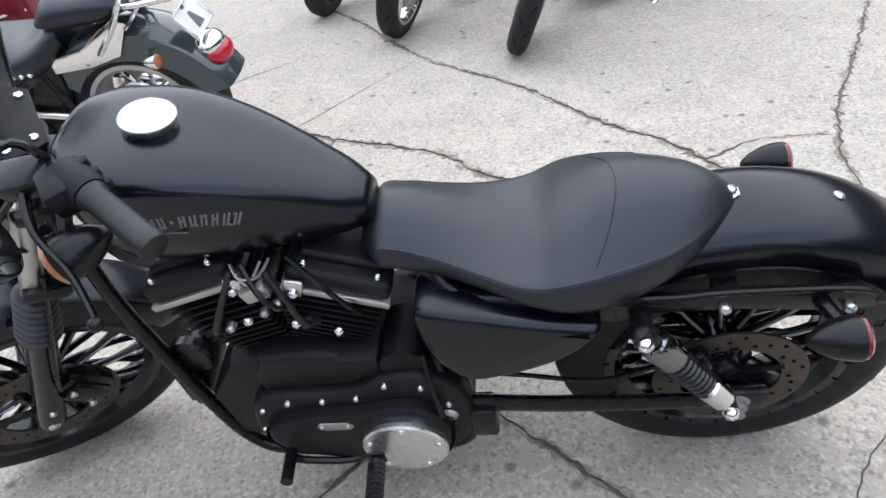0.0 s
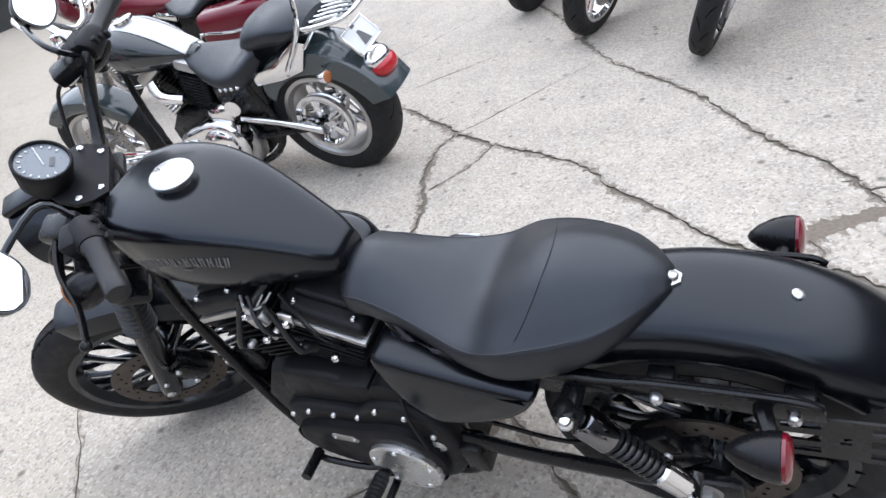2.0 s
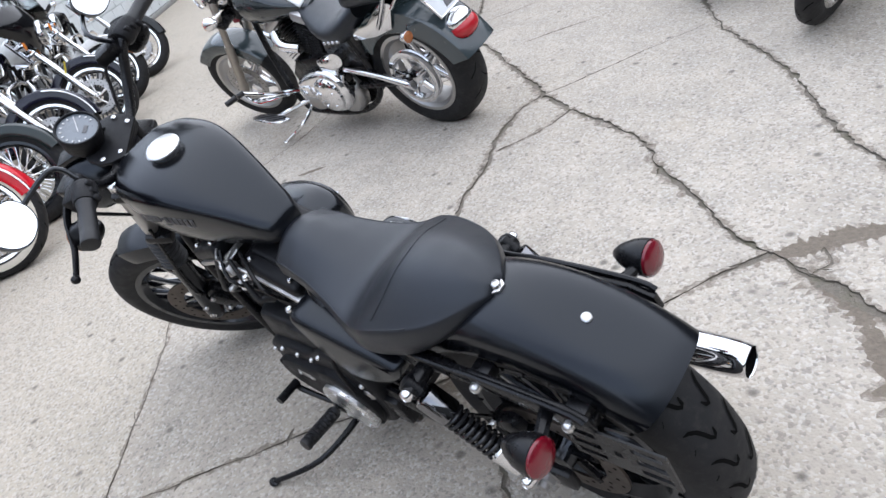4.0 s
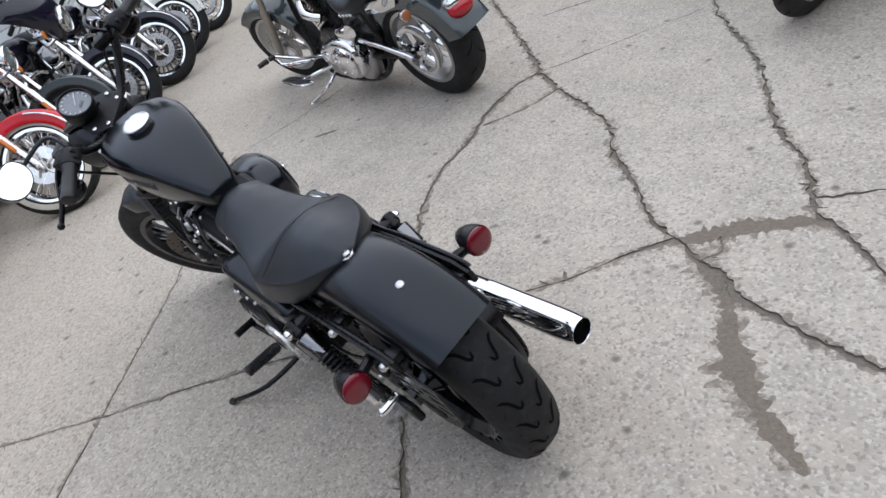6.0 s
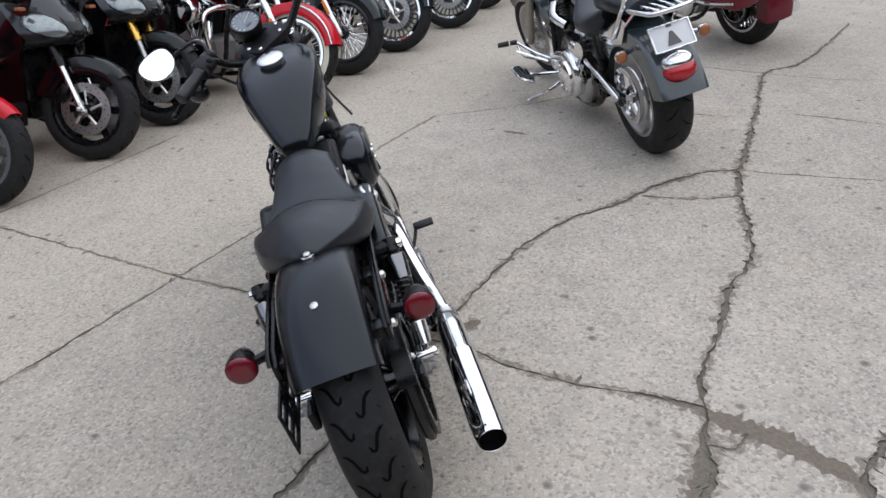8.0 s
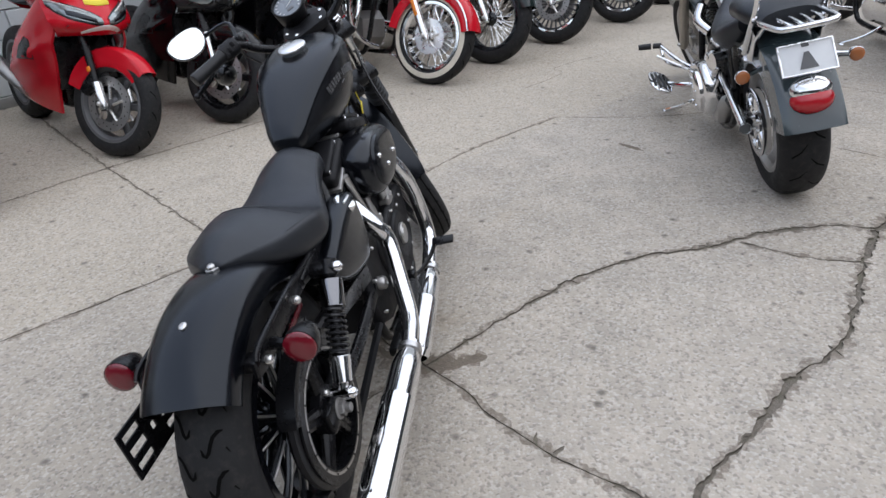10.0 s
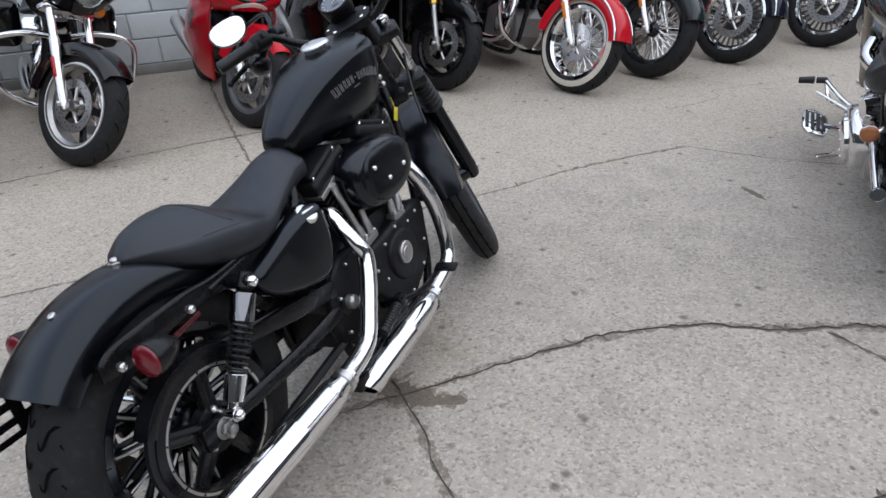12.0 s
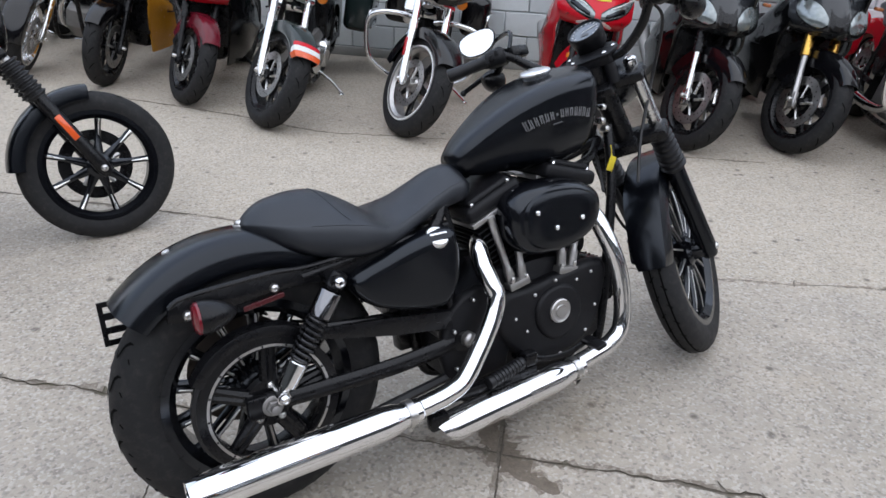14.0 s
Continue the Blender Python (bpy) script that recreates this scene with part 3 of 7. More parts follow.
def spoke_mesh(style, rim, hub, mats):
    bm = B()
    if style == "thirteen":
        tube(bm, [(hub * 0.9, 0.012, 0), (hub + 0.02, 0.02, 0), (rim * 0.7, 0.02, 0), (rim - 0.004, 0.012, 0)], [0.012, 0.008, 0.0075, 0.012], 8, 3)
        tube(bm, [(hub + 0.015, 0.0285, 0), (rim * 0.7, 0.028, 0), (rim - 0.01, 0.02, 0)], [0.003, 0.003, 0.003], 6, 3, mat=1)
        tube(bm, [(hub + 0.015, -0.0285, 0), (rim * 0.7, -0.028, 0), (rim - 0.01, -0.02, 0)], [0.003, 0.003, 0.003], 6, 3, mat=1)
        tube(bm, [(hub * 0.9, -0.012, 0), (hub + 0.02, -0.02, 0), (rim * 0.7, -0.02, 0), (rim - 0.004, -0.012, 0)], [0.012, 0.008, 0.0075, 0.012], 8, 3)
    elif style == "nine":
        tube(bm, [(hub * 0.85, 0, 0), (rim * 0.6, 0, 0), (rim - 0.002, 0, 0)], [0.022, 0.011, 0.014], 8, 3, flat=0.75)
        tube(bm, [(rim * 0.62, 0.012, 0), (rim * 0.8, 0.013, 0), (rim - 0.012, 0.014, 0)], [0.002, 0.004, 0.007], 6, 2, mat=1)
        tube(bm, [(rim * 0.62, -0.012, 0), (rim * 0.8, -0.013, 0), (rim - 0.012, -0.014, 0)], [0.002, 0.004, 0.007], 6, 2, mat=1)
    elif style == "five":
        tube(bm, [(hub * 0.8, 0, 0), (rim * 0.55, 0, 0), (rim - 0.002, 0, 0)], [0.034, 0.02, 0.026], 8, 3, flat=0.7)
    elif style == "slot":
        tube(bm, [(hub * 0.9, 0, 0), (rim * 0.6, 0, 0), (rim - 0.002, 0, 0)], [0.009, 0.006, 0.008], 6, 2, flat=1.6)
    return mesh_of("spoke", bm, mats)


def wheel(thing, name, M, R, w, rim, spokes, mats, disc=None, discs=(1,), whitewall=False, pulley=None, style="block", hubw=0.09, discR=0.145):
    """A wheel under its thing: rim and hub, with tyre, spokes, discs and pulley as its parts. M places the axle's middle."""
    rimm, spokem, edgem = mats
    bm = B()
    e = 0.017
    wr = w * 0.42
    lathe(bm, [(-wr, rim - 0.012), (-wr, rim + 0.006), (-wr + 0.008, rim + 0.006), (-wr + 0.016, rim - e), (-w * 0.12, rim - e - 0.006), (w * 0.12, rim - e - 0.006),
               (wr - 0.016, rim - e), (wr - 0.008, rim + 0.006), (wr, rim + 0.006), (wr, rim - 0.012), (wr - 0.02, rim - e - 0.012), (-wr + 0.02, rim - e - 0.012)], 48, M, closed=True)
    hub = 0.05
    lathe(bm, [(-hubw, 0.014), (-hubw, 0.03), (-hubw * 0.6, 0.034), (-hubw * 0.45, hub), (hubw * 0.45, hub), (hubw * 0.6, 0.034), (hubw, 0.03), (hubw, 0.014)], 20, M, cap=True)
    rimob = part(name, bm, rimm, thing)
    bm = B()
    lathe(bm, tyre_profile(R, w, rim), 64, M)
    if whitewall:
        prof = tyre_profile(R, w, rim, 60)
        ax = [p[0] for p in prof]
        for sgn in (-1, 1):
            band = [p for p in prof if (p[0] * sgn > 0) and rim + 0.012 < p[1] < rim + (R - rim) * 0.62]
            lathe(bm, [(a + sgn * 0.0015, r) for a, r in band], 64, M, mat=2)
    part("tyre", bm, [RUBBER, SHADEBLACK, WHITEWALL], rimob, "black tyre with a whitewall band" if whitewall else "", sharp=60)
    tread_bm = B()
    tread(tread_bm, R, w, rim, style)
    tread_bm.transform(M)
    tagged(part("tread_pattern", tread_bm, [SHADEBLACK, SHADEBLACK], rimob), kind="stuff")
    kind, count = spokes
    if kind == "wire":
        bm = B()
        for i in range(count):
            a, sgn = 2 * math.pi * i / count, 1 if i % 2 else -1
            b = a + (0.5 if (i // 2) % 2 else -0.5) * 0.7
            tube(bm, [(0.04 * math.cos(b), sgn * 0.03, 0.04 * math.sin(b)), ((rim - 0.01) * math.cos(a), sgn * 0.012, (rim - 0.01) * math.sin(a))], 0.0027 if count > 50 else 0.003, 5, 1)
        bm.transform(M)
        part("wire_spokes", bm, spokem, rimob, "laced wire spokes")
    else:
        me = spoke_mesh(kind, rim - 0.016, hub, [spokem, edgem])
        for i in range(count):
            part("spoke", me, None, rimob, M=M @ pose(0, 0, 0, 0, 360 * i / count, 0))
    if disc:
        for sgn in discs:
            bm = B()
            o = sgn * (hubw * 0.72 + 0.006)
            plain = disc is SATINAL
            inner = discR * (0.4 if plain else 0.66)
            lathe(bm, [(o, inner), (o, discR), (o + 0.005, discR), (o + 0.005, inner)], 40, M, closed=True)
            for i in range(5):
                a = 2 * math.pi * i / 5
                tube(bm, [(0.03 * math.cos(a), o, 0.03 * math.sin(a)), (discR * 0.7 * math.cos(a + 0.3), o + 0.002, discR * 0.7 * math.sin(a + 0.3))], 0.009, 6, 1, M=M, mat=1)
            # drill holes as flat near-black spots, shade painted on
            for i in range(0 if plain else 30):
                a, rr = 2 * math.pi * i / 30, discR * (0.75 + 0.08 * (i % 3))
                lathe(bm, [(o - sgn * 0.0 + (0.0062 if sgn > 0 else -0.0012), 0.0042), (o + (0.0062 if sgn > 0 else -0.0012), 0.0003)], 8, M @ Matrix.Translation((rr * math.cos(a), 0, rr * math.sin(a))), mat=2)
            part("brake_disc", bm, [disc, FRAMEB if disc is DISCRUST else STEEL, SHADEBLACK], rimob, "plain brushed steel brake disc" if plain else "drilled steel brake disc")
    if pulley:
        side, pr = pulley[:2]
        bm = B()
        o = side * hubw * 0.98
        lathe(bm, [(o - 0.018, pr * 0.84), (o - 0.018, pr + 0.006), (o - 0.014, pr + 0.006), (o - 0.014, pr), (o + 0.014, pr), (o + 0.014, pr + 0.006), (o + 0.018, pr + 0.006), (o + 0.018, pr * 0.84)], 56, M, closed=True)
        oo = o + side * 0.0186
        lathe(bm, [(oo, pr * 0.865), (oo, pr * 0.905)], 56, M, mat=1)
        for i in range(16):
            a = 2 * math.pi * i / 16
            bolt(bm, M @ V(pr * 0.885 * math.cos(a), oo, pr * 0.885 * math.sin(a)), 0.0026, (M.to_3x3() @ V(0, side, 0)), 0.002, 0)
        for i in range(5):
            for off in (-0.13, 0.13):
                a = 2 * math.pi * i / 5 + off + 0.2
                tube(bm, [(0.045 * math.cos(a), o, 0.045 * math.sin(a)), (pr * 0.88 * math.cos(a - off * 0.5), o, pr * 0.88 * math.sin(a - off * 0.5))], [0.015, 0.009], 8, 1, M=M)
        lathe(bm, [(o - 0.012, 0.055), (o + 0.012, 0.055), (o + 0.012, 0.02)], 20, M, cap=True)
        for i in range(5):
            a = 2 * math.pi * i / 5 + 0.2
            bolt(bm, M @ V(0.042 * math.cos(a), o + side * 0.014, 0.042 * math.sin(a)), 0.009, (M.to_3x3() @ V(0, side, 0)), 0.008, 2)
        part("drive_pulley", bm, [pulley[2] if len(pulley) > 2 else FRAMEB, BRUSHED, STEEL], rimob, "chrome belt pulley" if len(pulley) > 2 and pulley[2] is CHROME else "black toothed belt pulley with a bare rim")
    return rimob


def steer(p, rake, angle):
    """Turning matrix about a steering head through p that leans back by rake."""
    ax = V(-math.sin(radians(rake)), 0, math.cos(radians(rake)))
    return Matrix.Translation(p) @ Matrix.Rotation(radians(angle), 4, ax) @ Matrix.Translation(-Vector(p))


def signal(thing, name, p, d, stem, lens, lab, body=FRAMEB, M=None, s=1.0):
    """Bullet turn signal: its lens faces d; stem is where its arm starts."""
    q = Vector(d).to_track_quat("Y", "Z").to_matrix().to_4x4()
    m = (M or I4) @ Matrix.Translation(p) @ q @ Matrix.Scale(s, 4)
    bm = B()
    lathe(bm, [(-0.066, 0.002), (-0.062, 0.009), (-0.048, 0.02), (-0.028, 0.029), (-0.008, 0.0335), (0.006, 0.034), (0.008, 0.031)], 24, m, cap=True)
    if stem:
        tube(bm, [stem, Vector(stem).lerp(Vector(p), 0.6), p], [0.013, 0.011, 0.013], 8, 3, M=M)
    ob = part(name, bm, body, thing, lab)
    bm = B()
    lathe(bm, [(0.007, 0.0325), (0.012, 0.032), (0.017, 0.026), (0.0195, 0.014), (0.02, 0.0006)], 24, m, cap=True)
    part("lens", bm, lens, ob)
    return ob


def mirror(thing, c, d, root, M=None, body=FRAMEB, w=0.062, h=0.042, skew=0.0):
    """Handlebar mirror: oval shell on a bent stem, the glass facing d."""
    q = Vector(d).to_track_quat("Y", "Z").to_matrix().to_4x4() @ pose(0, 0, 0, 0, skew, 0)
    m = (M or I4) @ Matrix.Translation(c) @ q

    def oval(y, k):
        return [m @ V(w * k * math.copysign(abs(math.cos(a)) ** 0.8, math.cos(a)) * (1 + 0.16 * math.sin(a)), y, h * k * math.copysign(abs(math.sin(a)) ** 0.85, math.sin(a)))
                for a in np.linspace(0, 2 * math.pi, 36, endpoint=False)]
    bm = B()
    loft(bm, [oval(-0.026, 0.35), oval(-0.022, 0.7), oval(-0.012, 0.95), oval(0.0, 1.03), oval(0.004, 1.03), oval(0.004, 0.95)], True, True)
    tube(bm, [root, Vector(root) + V(0.03, 0, 0.05), Vector(c) + V(0.05, 0, -0.01), Vector(c) + V(0.02, 0, 0.0)], 0.006, 8, 5, M=M)
    ob = part("mirror", bm, body, thing)
    bm = B()
    loft(bm, [oval(0.0052, 0.96), oval(0.0056, 0.9)], False, True)
    part("mirror_glass", bm, MIRROR, ob)
    return ob

# ---- the black motorcycle ----
BIKE_POSE = Matrix.Translation((0.0, -0.008, 0.0)) @ pose(0, 0, 0, 0, 0, 0.9) @ pose(0, 0, 0, -11.8, 0, 0)
bike = tagged(new("motorcycle"), "satin black cruiser motorcycle with chrome exhausts leaning on its side stand", "motorcycle")
bike.matrix_world = BIKE_POSE
AX_R = V(-0.01, 0, 0.313)
AX_F = V(1.426, 0, 0.316)
HEAD = V(1.058, 0, 0.92)
ST = Matrix.Translation(HEAD) @ pose(0, 0, 0, -0.4, 0, 0) @ Matrix.Translation(-HEAD) @ steer(HEAD, 29, 35)
UPF = V(-0.4848, 0, 0.8746)
PERP = V(0.8746, 0, 0.4848)


def main_wheels():
    wheel(bike, "rear_wheel", Matrix.Translation(AX_R), 0.311, 0.15, 0.212, ("thirteen", 13), (GLOSSB, GLOSSB, BRUSHED), DISCRUST, (1,), pulley=(-1, 0.152), style="squiggle", hubw=0.115, discR=0.135)
    wheel(bike, "front_wheel", ST @ Matrix.Translation(AX_F), 0.331, 0.1, 0.242, ("thirteen", 13), (GLOSSB, GLOSSB, BRUSHED), DISCRUST, (1,), style="block", hubw=0.08, discR=0.148)


def main_fork():
    for sgn in (1, -1):
        v = 0.092 * sgn
        bm = B()
        a = AX_F + V(0, v, 0)
        tube(bm, [a - UPF * 0.03, a + UPF * 0.0, a + UPF * 0.1, a + UPF * 0.34], [0.024, 0.03, 0.029, 0.028], 18, 2, M=ST)
        box(bm, a - UPF * 0.0, (0.05, 0.03, 0.05), M=ST, bevel=0.012)
        leg = part("fork_slider", bm, DENIM, bike)
        bm = B()
        tube(bm, [a + UPF * 0.33, a + UPF * 0.7], 0.0195, 16, 1, M=ST)
        part("fork_tube", bm, FORKAL if sgn < 0 else BRUSHED, leg, "bare steel fork tube")
        bm = B()
        n = 7
        prof = []
        for i in range(n * 4 + 1):
            prof.append((0.325 + 0.13 * i / (n * 4), 0.034 + (0.006 if (i // 2) % 2 else -0.002) - 0.006 * i / (n * 4)))
        q = (ST.to_3x3() @ UPF).to_track_quat("Y", "Z").to_matrix().to_4x4()
        m = Matrix.Translation(ST @ a) @ q
        lathe(bm, prof, 20, m, cap=True)
        part("fork_gaiter", bm, GRIPB, leg, "ribbed rubber fork gaiter")
        bm = B()
        bolt(bm, ST @ (a + V(0, 0.02 * sgn, 0)), 0.013, ST.to_3x3() @ V(0, sgn, 0), 0.014)
        if sgn > 0:
            bolts("pinch_bolt", leg, STEEL, [(ST @ (a + UPF * 0.06 + V(0.0, 0.03, 0)), 0.007, ST.to_3x3() @ V(0, 1, 0), 0.006)])
        part("axle_end", bm, STEEL, leg)
    bm = B()
    for k, t in ((0.035, 0.475), (0.03, 0.668)):
        c = AX_F + UPF * t
        box(bm, c - PERP * 0.02, (0.075, 0.25, k), M=ST, bevel=0.012, rot=(0, -30, 0))
        box(bm, c - PERP * 0.06, (0.06, 0.09, k), M=ST, bevel=0.012, rot=(0, -30, 0))
    tube(bm, [HEAD - UPF * 0.24, HEAD + UPF * 0.03], 0.032, 14, 1)
    part("triple_clamp", bm, FRAMEB, bike)
    bolts("fork_cap", bike, CHROME, [(ST @ (AX_F + UPF * 0.7 + V(0, 0.092 * sgn, 0)), 0.02, ST.to_3x3() @ UPF, 0.012) for sgn in (1, -1)], "chrome fork top cap")
    # front fender
    bm = B()
    rings = []
    R = 0.352
    for i in range(25):
        th = radians(84 + 92 * i / 24)
        taper = min(1.0, 0.72 + 0.28 * math.sin(math.pi * i / 24) ** 0.5)
        c = V(AX_F.x + R * math.cos(th), 0, AX_F.z + R * math.sin(th))
        out = V(math.cos(th), 0, math.sin(th))
        ring = []
        for a in np.linspace(-1, 1, 15):
            drop = 0.012 * abs(a) ** 2 + 0.045 * max(0, abs(a) - 0.72) / 0.28
            ring.append(c + V(0, 0.066 * taper * math.sin(a * 1.35) / math.sin(1.35), 0) - out * drop)
        inner = [p - out * 0.004 for p in ring[::-1]]
        rings.append([ST @ p for p in ring + inner])
    loft(bm, rings)
    for sgn in (1, -1):
        tube(bm, [AX_F + UPF * 0.28 + V(0, 0.085 * sgn, 0), AX_F + V(-0.13, 0.06 * sgn, 0.31)], 0.012, 8, 1, M=ST)
    part("front_fender", bm, DENIM, bike)
    # brake caliper on the left slider
    bm = B()
    c = AX_F + V(-0.105, 0.085, 0.05)
    box(bm, c, (0.06, 0.05, 0.12), M=ST, bevel=0.014, rot=(0, 20, 0))
    box(bm, c + V(0.0, 0.028, 0), (0.05, 0.02, 0.09), M=ST, bevel=0.008, rot=(0, 20, 0))
    tube(bm, [c + V(0.02, 0.03, 0.06), c + V(-0.02, 0.05, 0.15), c + V(-0.16, 0.03, 0.4)], 0.005, 6, 4, M=ST)
    cal = part("brake_caliper", bm, FRAMEB, bike)
    bolts("caliper_bolt", cal, STEEL, [(ST @ (c + V(0.01, 0.038, dz)), 0.008, ST.to_3x3() @ V(0, 1, 0), 0.007) for dz in (-0.035, 0.035)])


def main_bars():
    bm = B()
    pts = [(0.918, 0.372, 1.044), (0.962, 0.258, 1.05), (0.982, 0.21, 1.046), (1.018, 0.165, 1.0), (1.042, 0.1, 0.957), (1.048, 0.05, 0.95), (1.048, 0, 0.95)]
    full = [Vector(p) for p in pts] + [V(p[0], -p[1], p[2]) for p in pts[-2::-1]]
    tube(bm, full, 0.0127, 12, 6, M=ST)
    bars = part("handlebar", bm, FRAMEB, bike)
    for sgn in (1, -1):
        a, b = V(0.918, 0.372 * sgn, 1.043), V(0.962, 0.258 * sgn, 1.05)
        d = (b - a).normalized()
        bm = B()
        q = (ST.to_3x3() @ d).to_track_quat("Y", "Z").to_matrix().to_4x4()
        m = Matrix.Translation(ST @ a) @ q
        lathe(bm, [(-0.006, 0.012), (-0.004, 0.018), (0.0, 0.0195), (0.02, 0.0185), (0.1, 0.0175), (0.105, 0.02), (0.112, 0.021), (0.114, 0.012)], 20, m, cap=True)
        part("grip", bm, GRIPB, bars, "black rubber hand grip")
        bm = B()
        lathe(bm, [(0.112, 0.013), (0.113, 0.023), (0.125, 0.026), (0.16, 0.027), (0.168, 0.022), (0.17, 0.013)], 16, m, cap=True)
        box(bm, a + d * 0.14 + V(0.022, 0, 0.0), (0.035, 0.05, 0.05), M=ST, bevel=0.008)
        for i in range(3):
            box(bm, a + d * (0.125 + 0.016 * i) + V(-0.024, 0, 0.008 * (i - 1)), (0.014, 0.012, 0.016), M=ST, bevel=0.003)
        sw = part("switch_housing", bm, CRINKLE, bars)
        bm = B()
        p0 = a + d * 0.185
        box(bm, p0 + V(0.035, 0, 0.0), (0.07, 0.05, 0.035), M=ST, bevel=0.01, rot=(0, 0, -20 * sgn))
        part("lever_perch", bm, FRAMEB, bars)
        bm = B()
        tube(bm, [p0 + V(0.045, 0.01 * sgn, 0), a + d * 0.12 + V(0.078, 0.01 * sgn, -0.012), a + d * 0.05 + V(0.088, 0.01 * sgn, -0.03), a + V(0.104, 0.024 * sgn, -0.044)], [0.011, 0.009, 0.008, 0.007], 8, 6, M=ST, flat=0.6)
        ball(bm, a + V(0.106, 0.028 * sgn, -0.045), 0.01, M=ST)
        part("control_lever", bm, FRAMEB, bars)
        # cables from the perch to the head
        bm = B()
        tube(bm, [p0 + V(0.05, 0, -0.01), V(1.1, 0.2 * sgn, 1.0), V(1.15, 0.12 * sgn, 0.86), V(1.08, 0.07 * sgn, 0.72), V(1.0, 0.05 * sgn, 0.6)], 0.0045, 6, 6, M=ST)
        part("control_cable", bm, GRIPB, bars)
    mirror(bike, (1.056, 0.3245, 1.127), (-0.97, -0.12, 0.34), (0.985, 0.2, 1.065), ST, GLOSSB, 0.058, 0.04)
    mirror(bike, (1.045, -0.348, 1.119), (-0.97, 0.12, 0.3), (0.985, -0.2, 1.065), ST, GLOSSB)
    # riser clamp with four screws, and the speedometer ahead of it
    bm = B()
    T = ST @ Matrix.Translation((1.046, 0, 0.96)) @ pose(0, 0, 0, 0, -24, 0)
    box(bm, (0.0, 0, -0.006), (0.058, 0.125, 0.03), M=T, bevel=0.01, seg=3)
    plate(bm, [(-0.03, -0.058), (-0.03, 0.058), (0.0, 0.074), (0.03, 0.078), (0.065, 0.06), (0.085, 0.03), (0.085, -0.03), (0.065, -0.06), (0.03, -0.078), (0.0, -0.074)], 0.002, 0.012, 0.003, M=T, axis="z")
    for i in range(5):
        box(bm, (0.043, -0.03 + 0.015 * i, 0.0125), (0.007, 0.011, 0.0016), M=T, mat=1)
    for sgn in (1, -1):
        tube(bm, [(-0.01, 0.045 * sgn, -0.02), (-0.02, 0.045 * sgn, -0.075)], 0.018, 12, 1, M=T)
    riser = part("riser_clamp", bm, [CRINKLE, SHADEBLACK], bike)
    bolts("clamp_screw", riser, CHROME, [(T @ V(x, y, 0.013), 0.0068, T.to_3x3() @ V(0, 0, 1), 0.004) for x, y in ((-0.015, -0.046), (-0.015, 0.046), (0.024, -0.064), (0.024, 0.064))])
    bm = B()
    G = ST @ Matrix.Translation((1.084, 0.0065, 1.046)) @ (V(-0.62, 0, 0.78).to_track_quat("Y", "Z").to_matrix().to_4x4())
    lathe(bm, [(-0.075, 0.005), (-0.07, 0.03), (-0.045, 0.046), (-0.01, 0.051), (0.004, 0.052), (0.007, 0.05), (0.007, 0.047), (0.0, 0.046)], 40, G, cap=False)
    gauge = part("speedometer", bm, CRINKLE, bike, "round speedometer with a pale scale")
    bm = B()
    lathe(bm, [(0.0, 0.047), (0.0005, 0.0004)], 36, G, cap=True)
    for i in range(13):
        a = radians(-40 + 260 * i / 12)
        M2 = G @ pose(0, 0, 0, 0, -math.degrees(a), 0)
        box(bm, (0.037, 0.0015, 0), (0.0055, 0.001, 0.0032), M=M2, mat=1)
    box(bm, (0.012, 0.002, 0), (0.042, 0.0012, 0.0022), M=G @ pose(0, 0, 0, 0, 205, 0), mat=1)
    box(bm, (0.0, 0.0012, -0.017), (0.022, 0.001, 0.009), M=G, mat=2)
    part("dial", bm, [DIAL, MARK, GREYPL], gauge)
    # headlamp
    bm = B()
    H = ST @ Matrix.Translation((1.2, 0, 0.905)) @ (V(1, 0, -0.05).to_track_quat("Y", "Z").to_matrix().to_4x4())
    lathe(bm, [(-0.1, 0.012), (-0.09, 0.045), (-0.06, 0.072), (-0.02, 0.082), (0.03, 0.083), (0.034, 0.076)], 32, H, cap=True)
    box(bm, (0, -0.02, 0.088), (0.05, 0.1, 0.02), M=H, bevel=0.008)
    lamp = part("headlamp", bm, DENIM, bike)
    bm = B()
    lathe(bm, [(0.03, 0.077), (0.04, 0.06), (0.045, 0.03), (0.046, 0.0005)], 32, H, cap=True)
    part("lens", bm, LAMPGL, lamp)
    for sgn in (1, -1):
        signal(bike, "front_turn_signal", (1.03, 0.292 * sgn, 1.0), (1, 0, -0.1), (1.0, 0.245 * sgn, 1.035), SMOKE, "black bullet turn signal with an amber lens", M=ST)


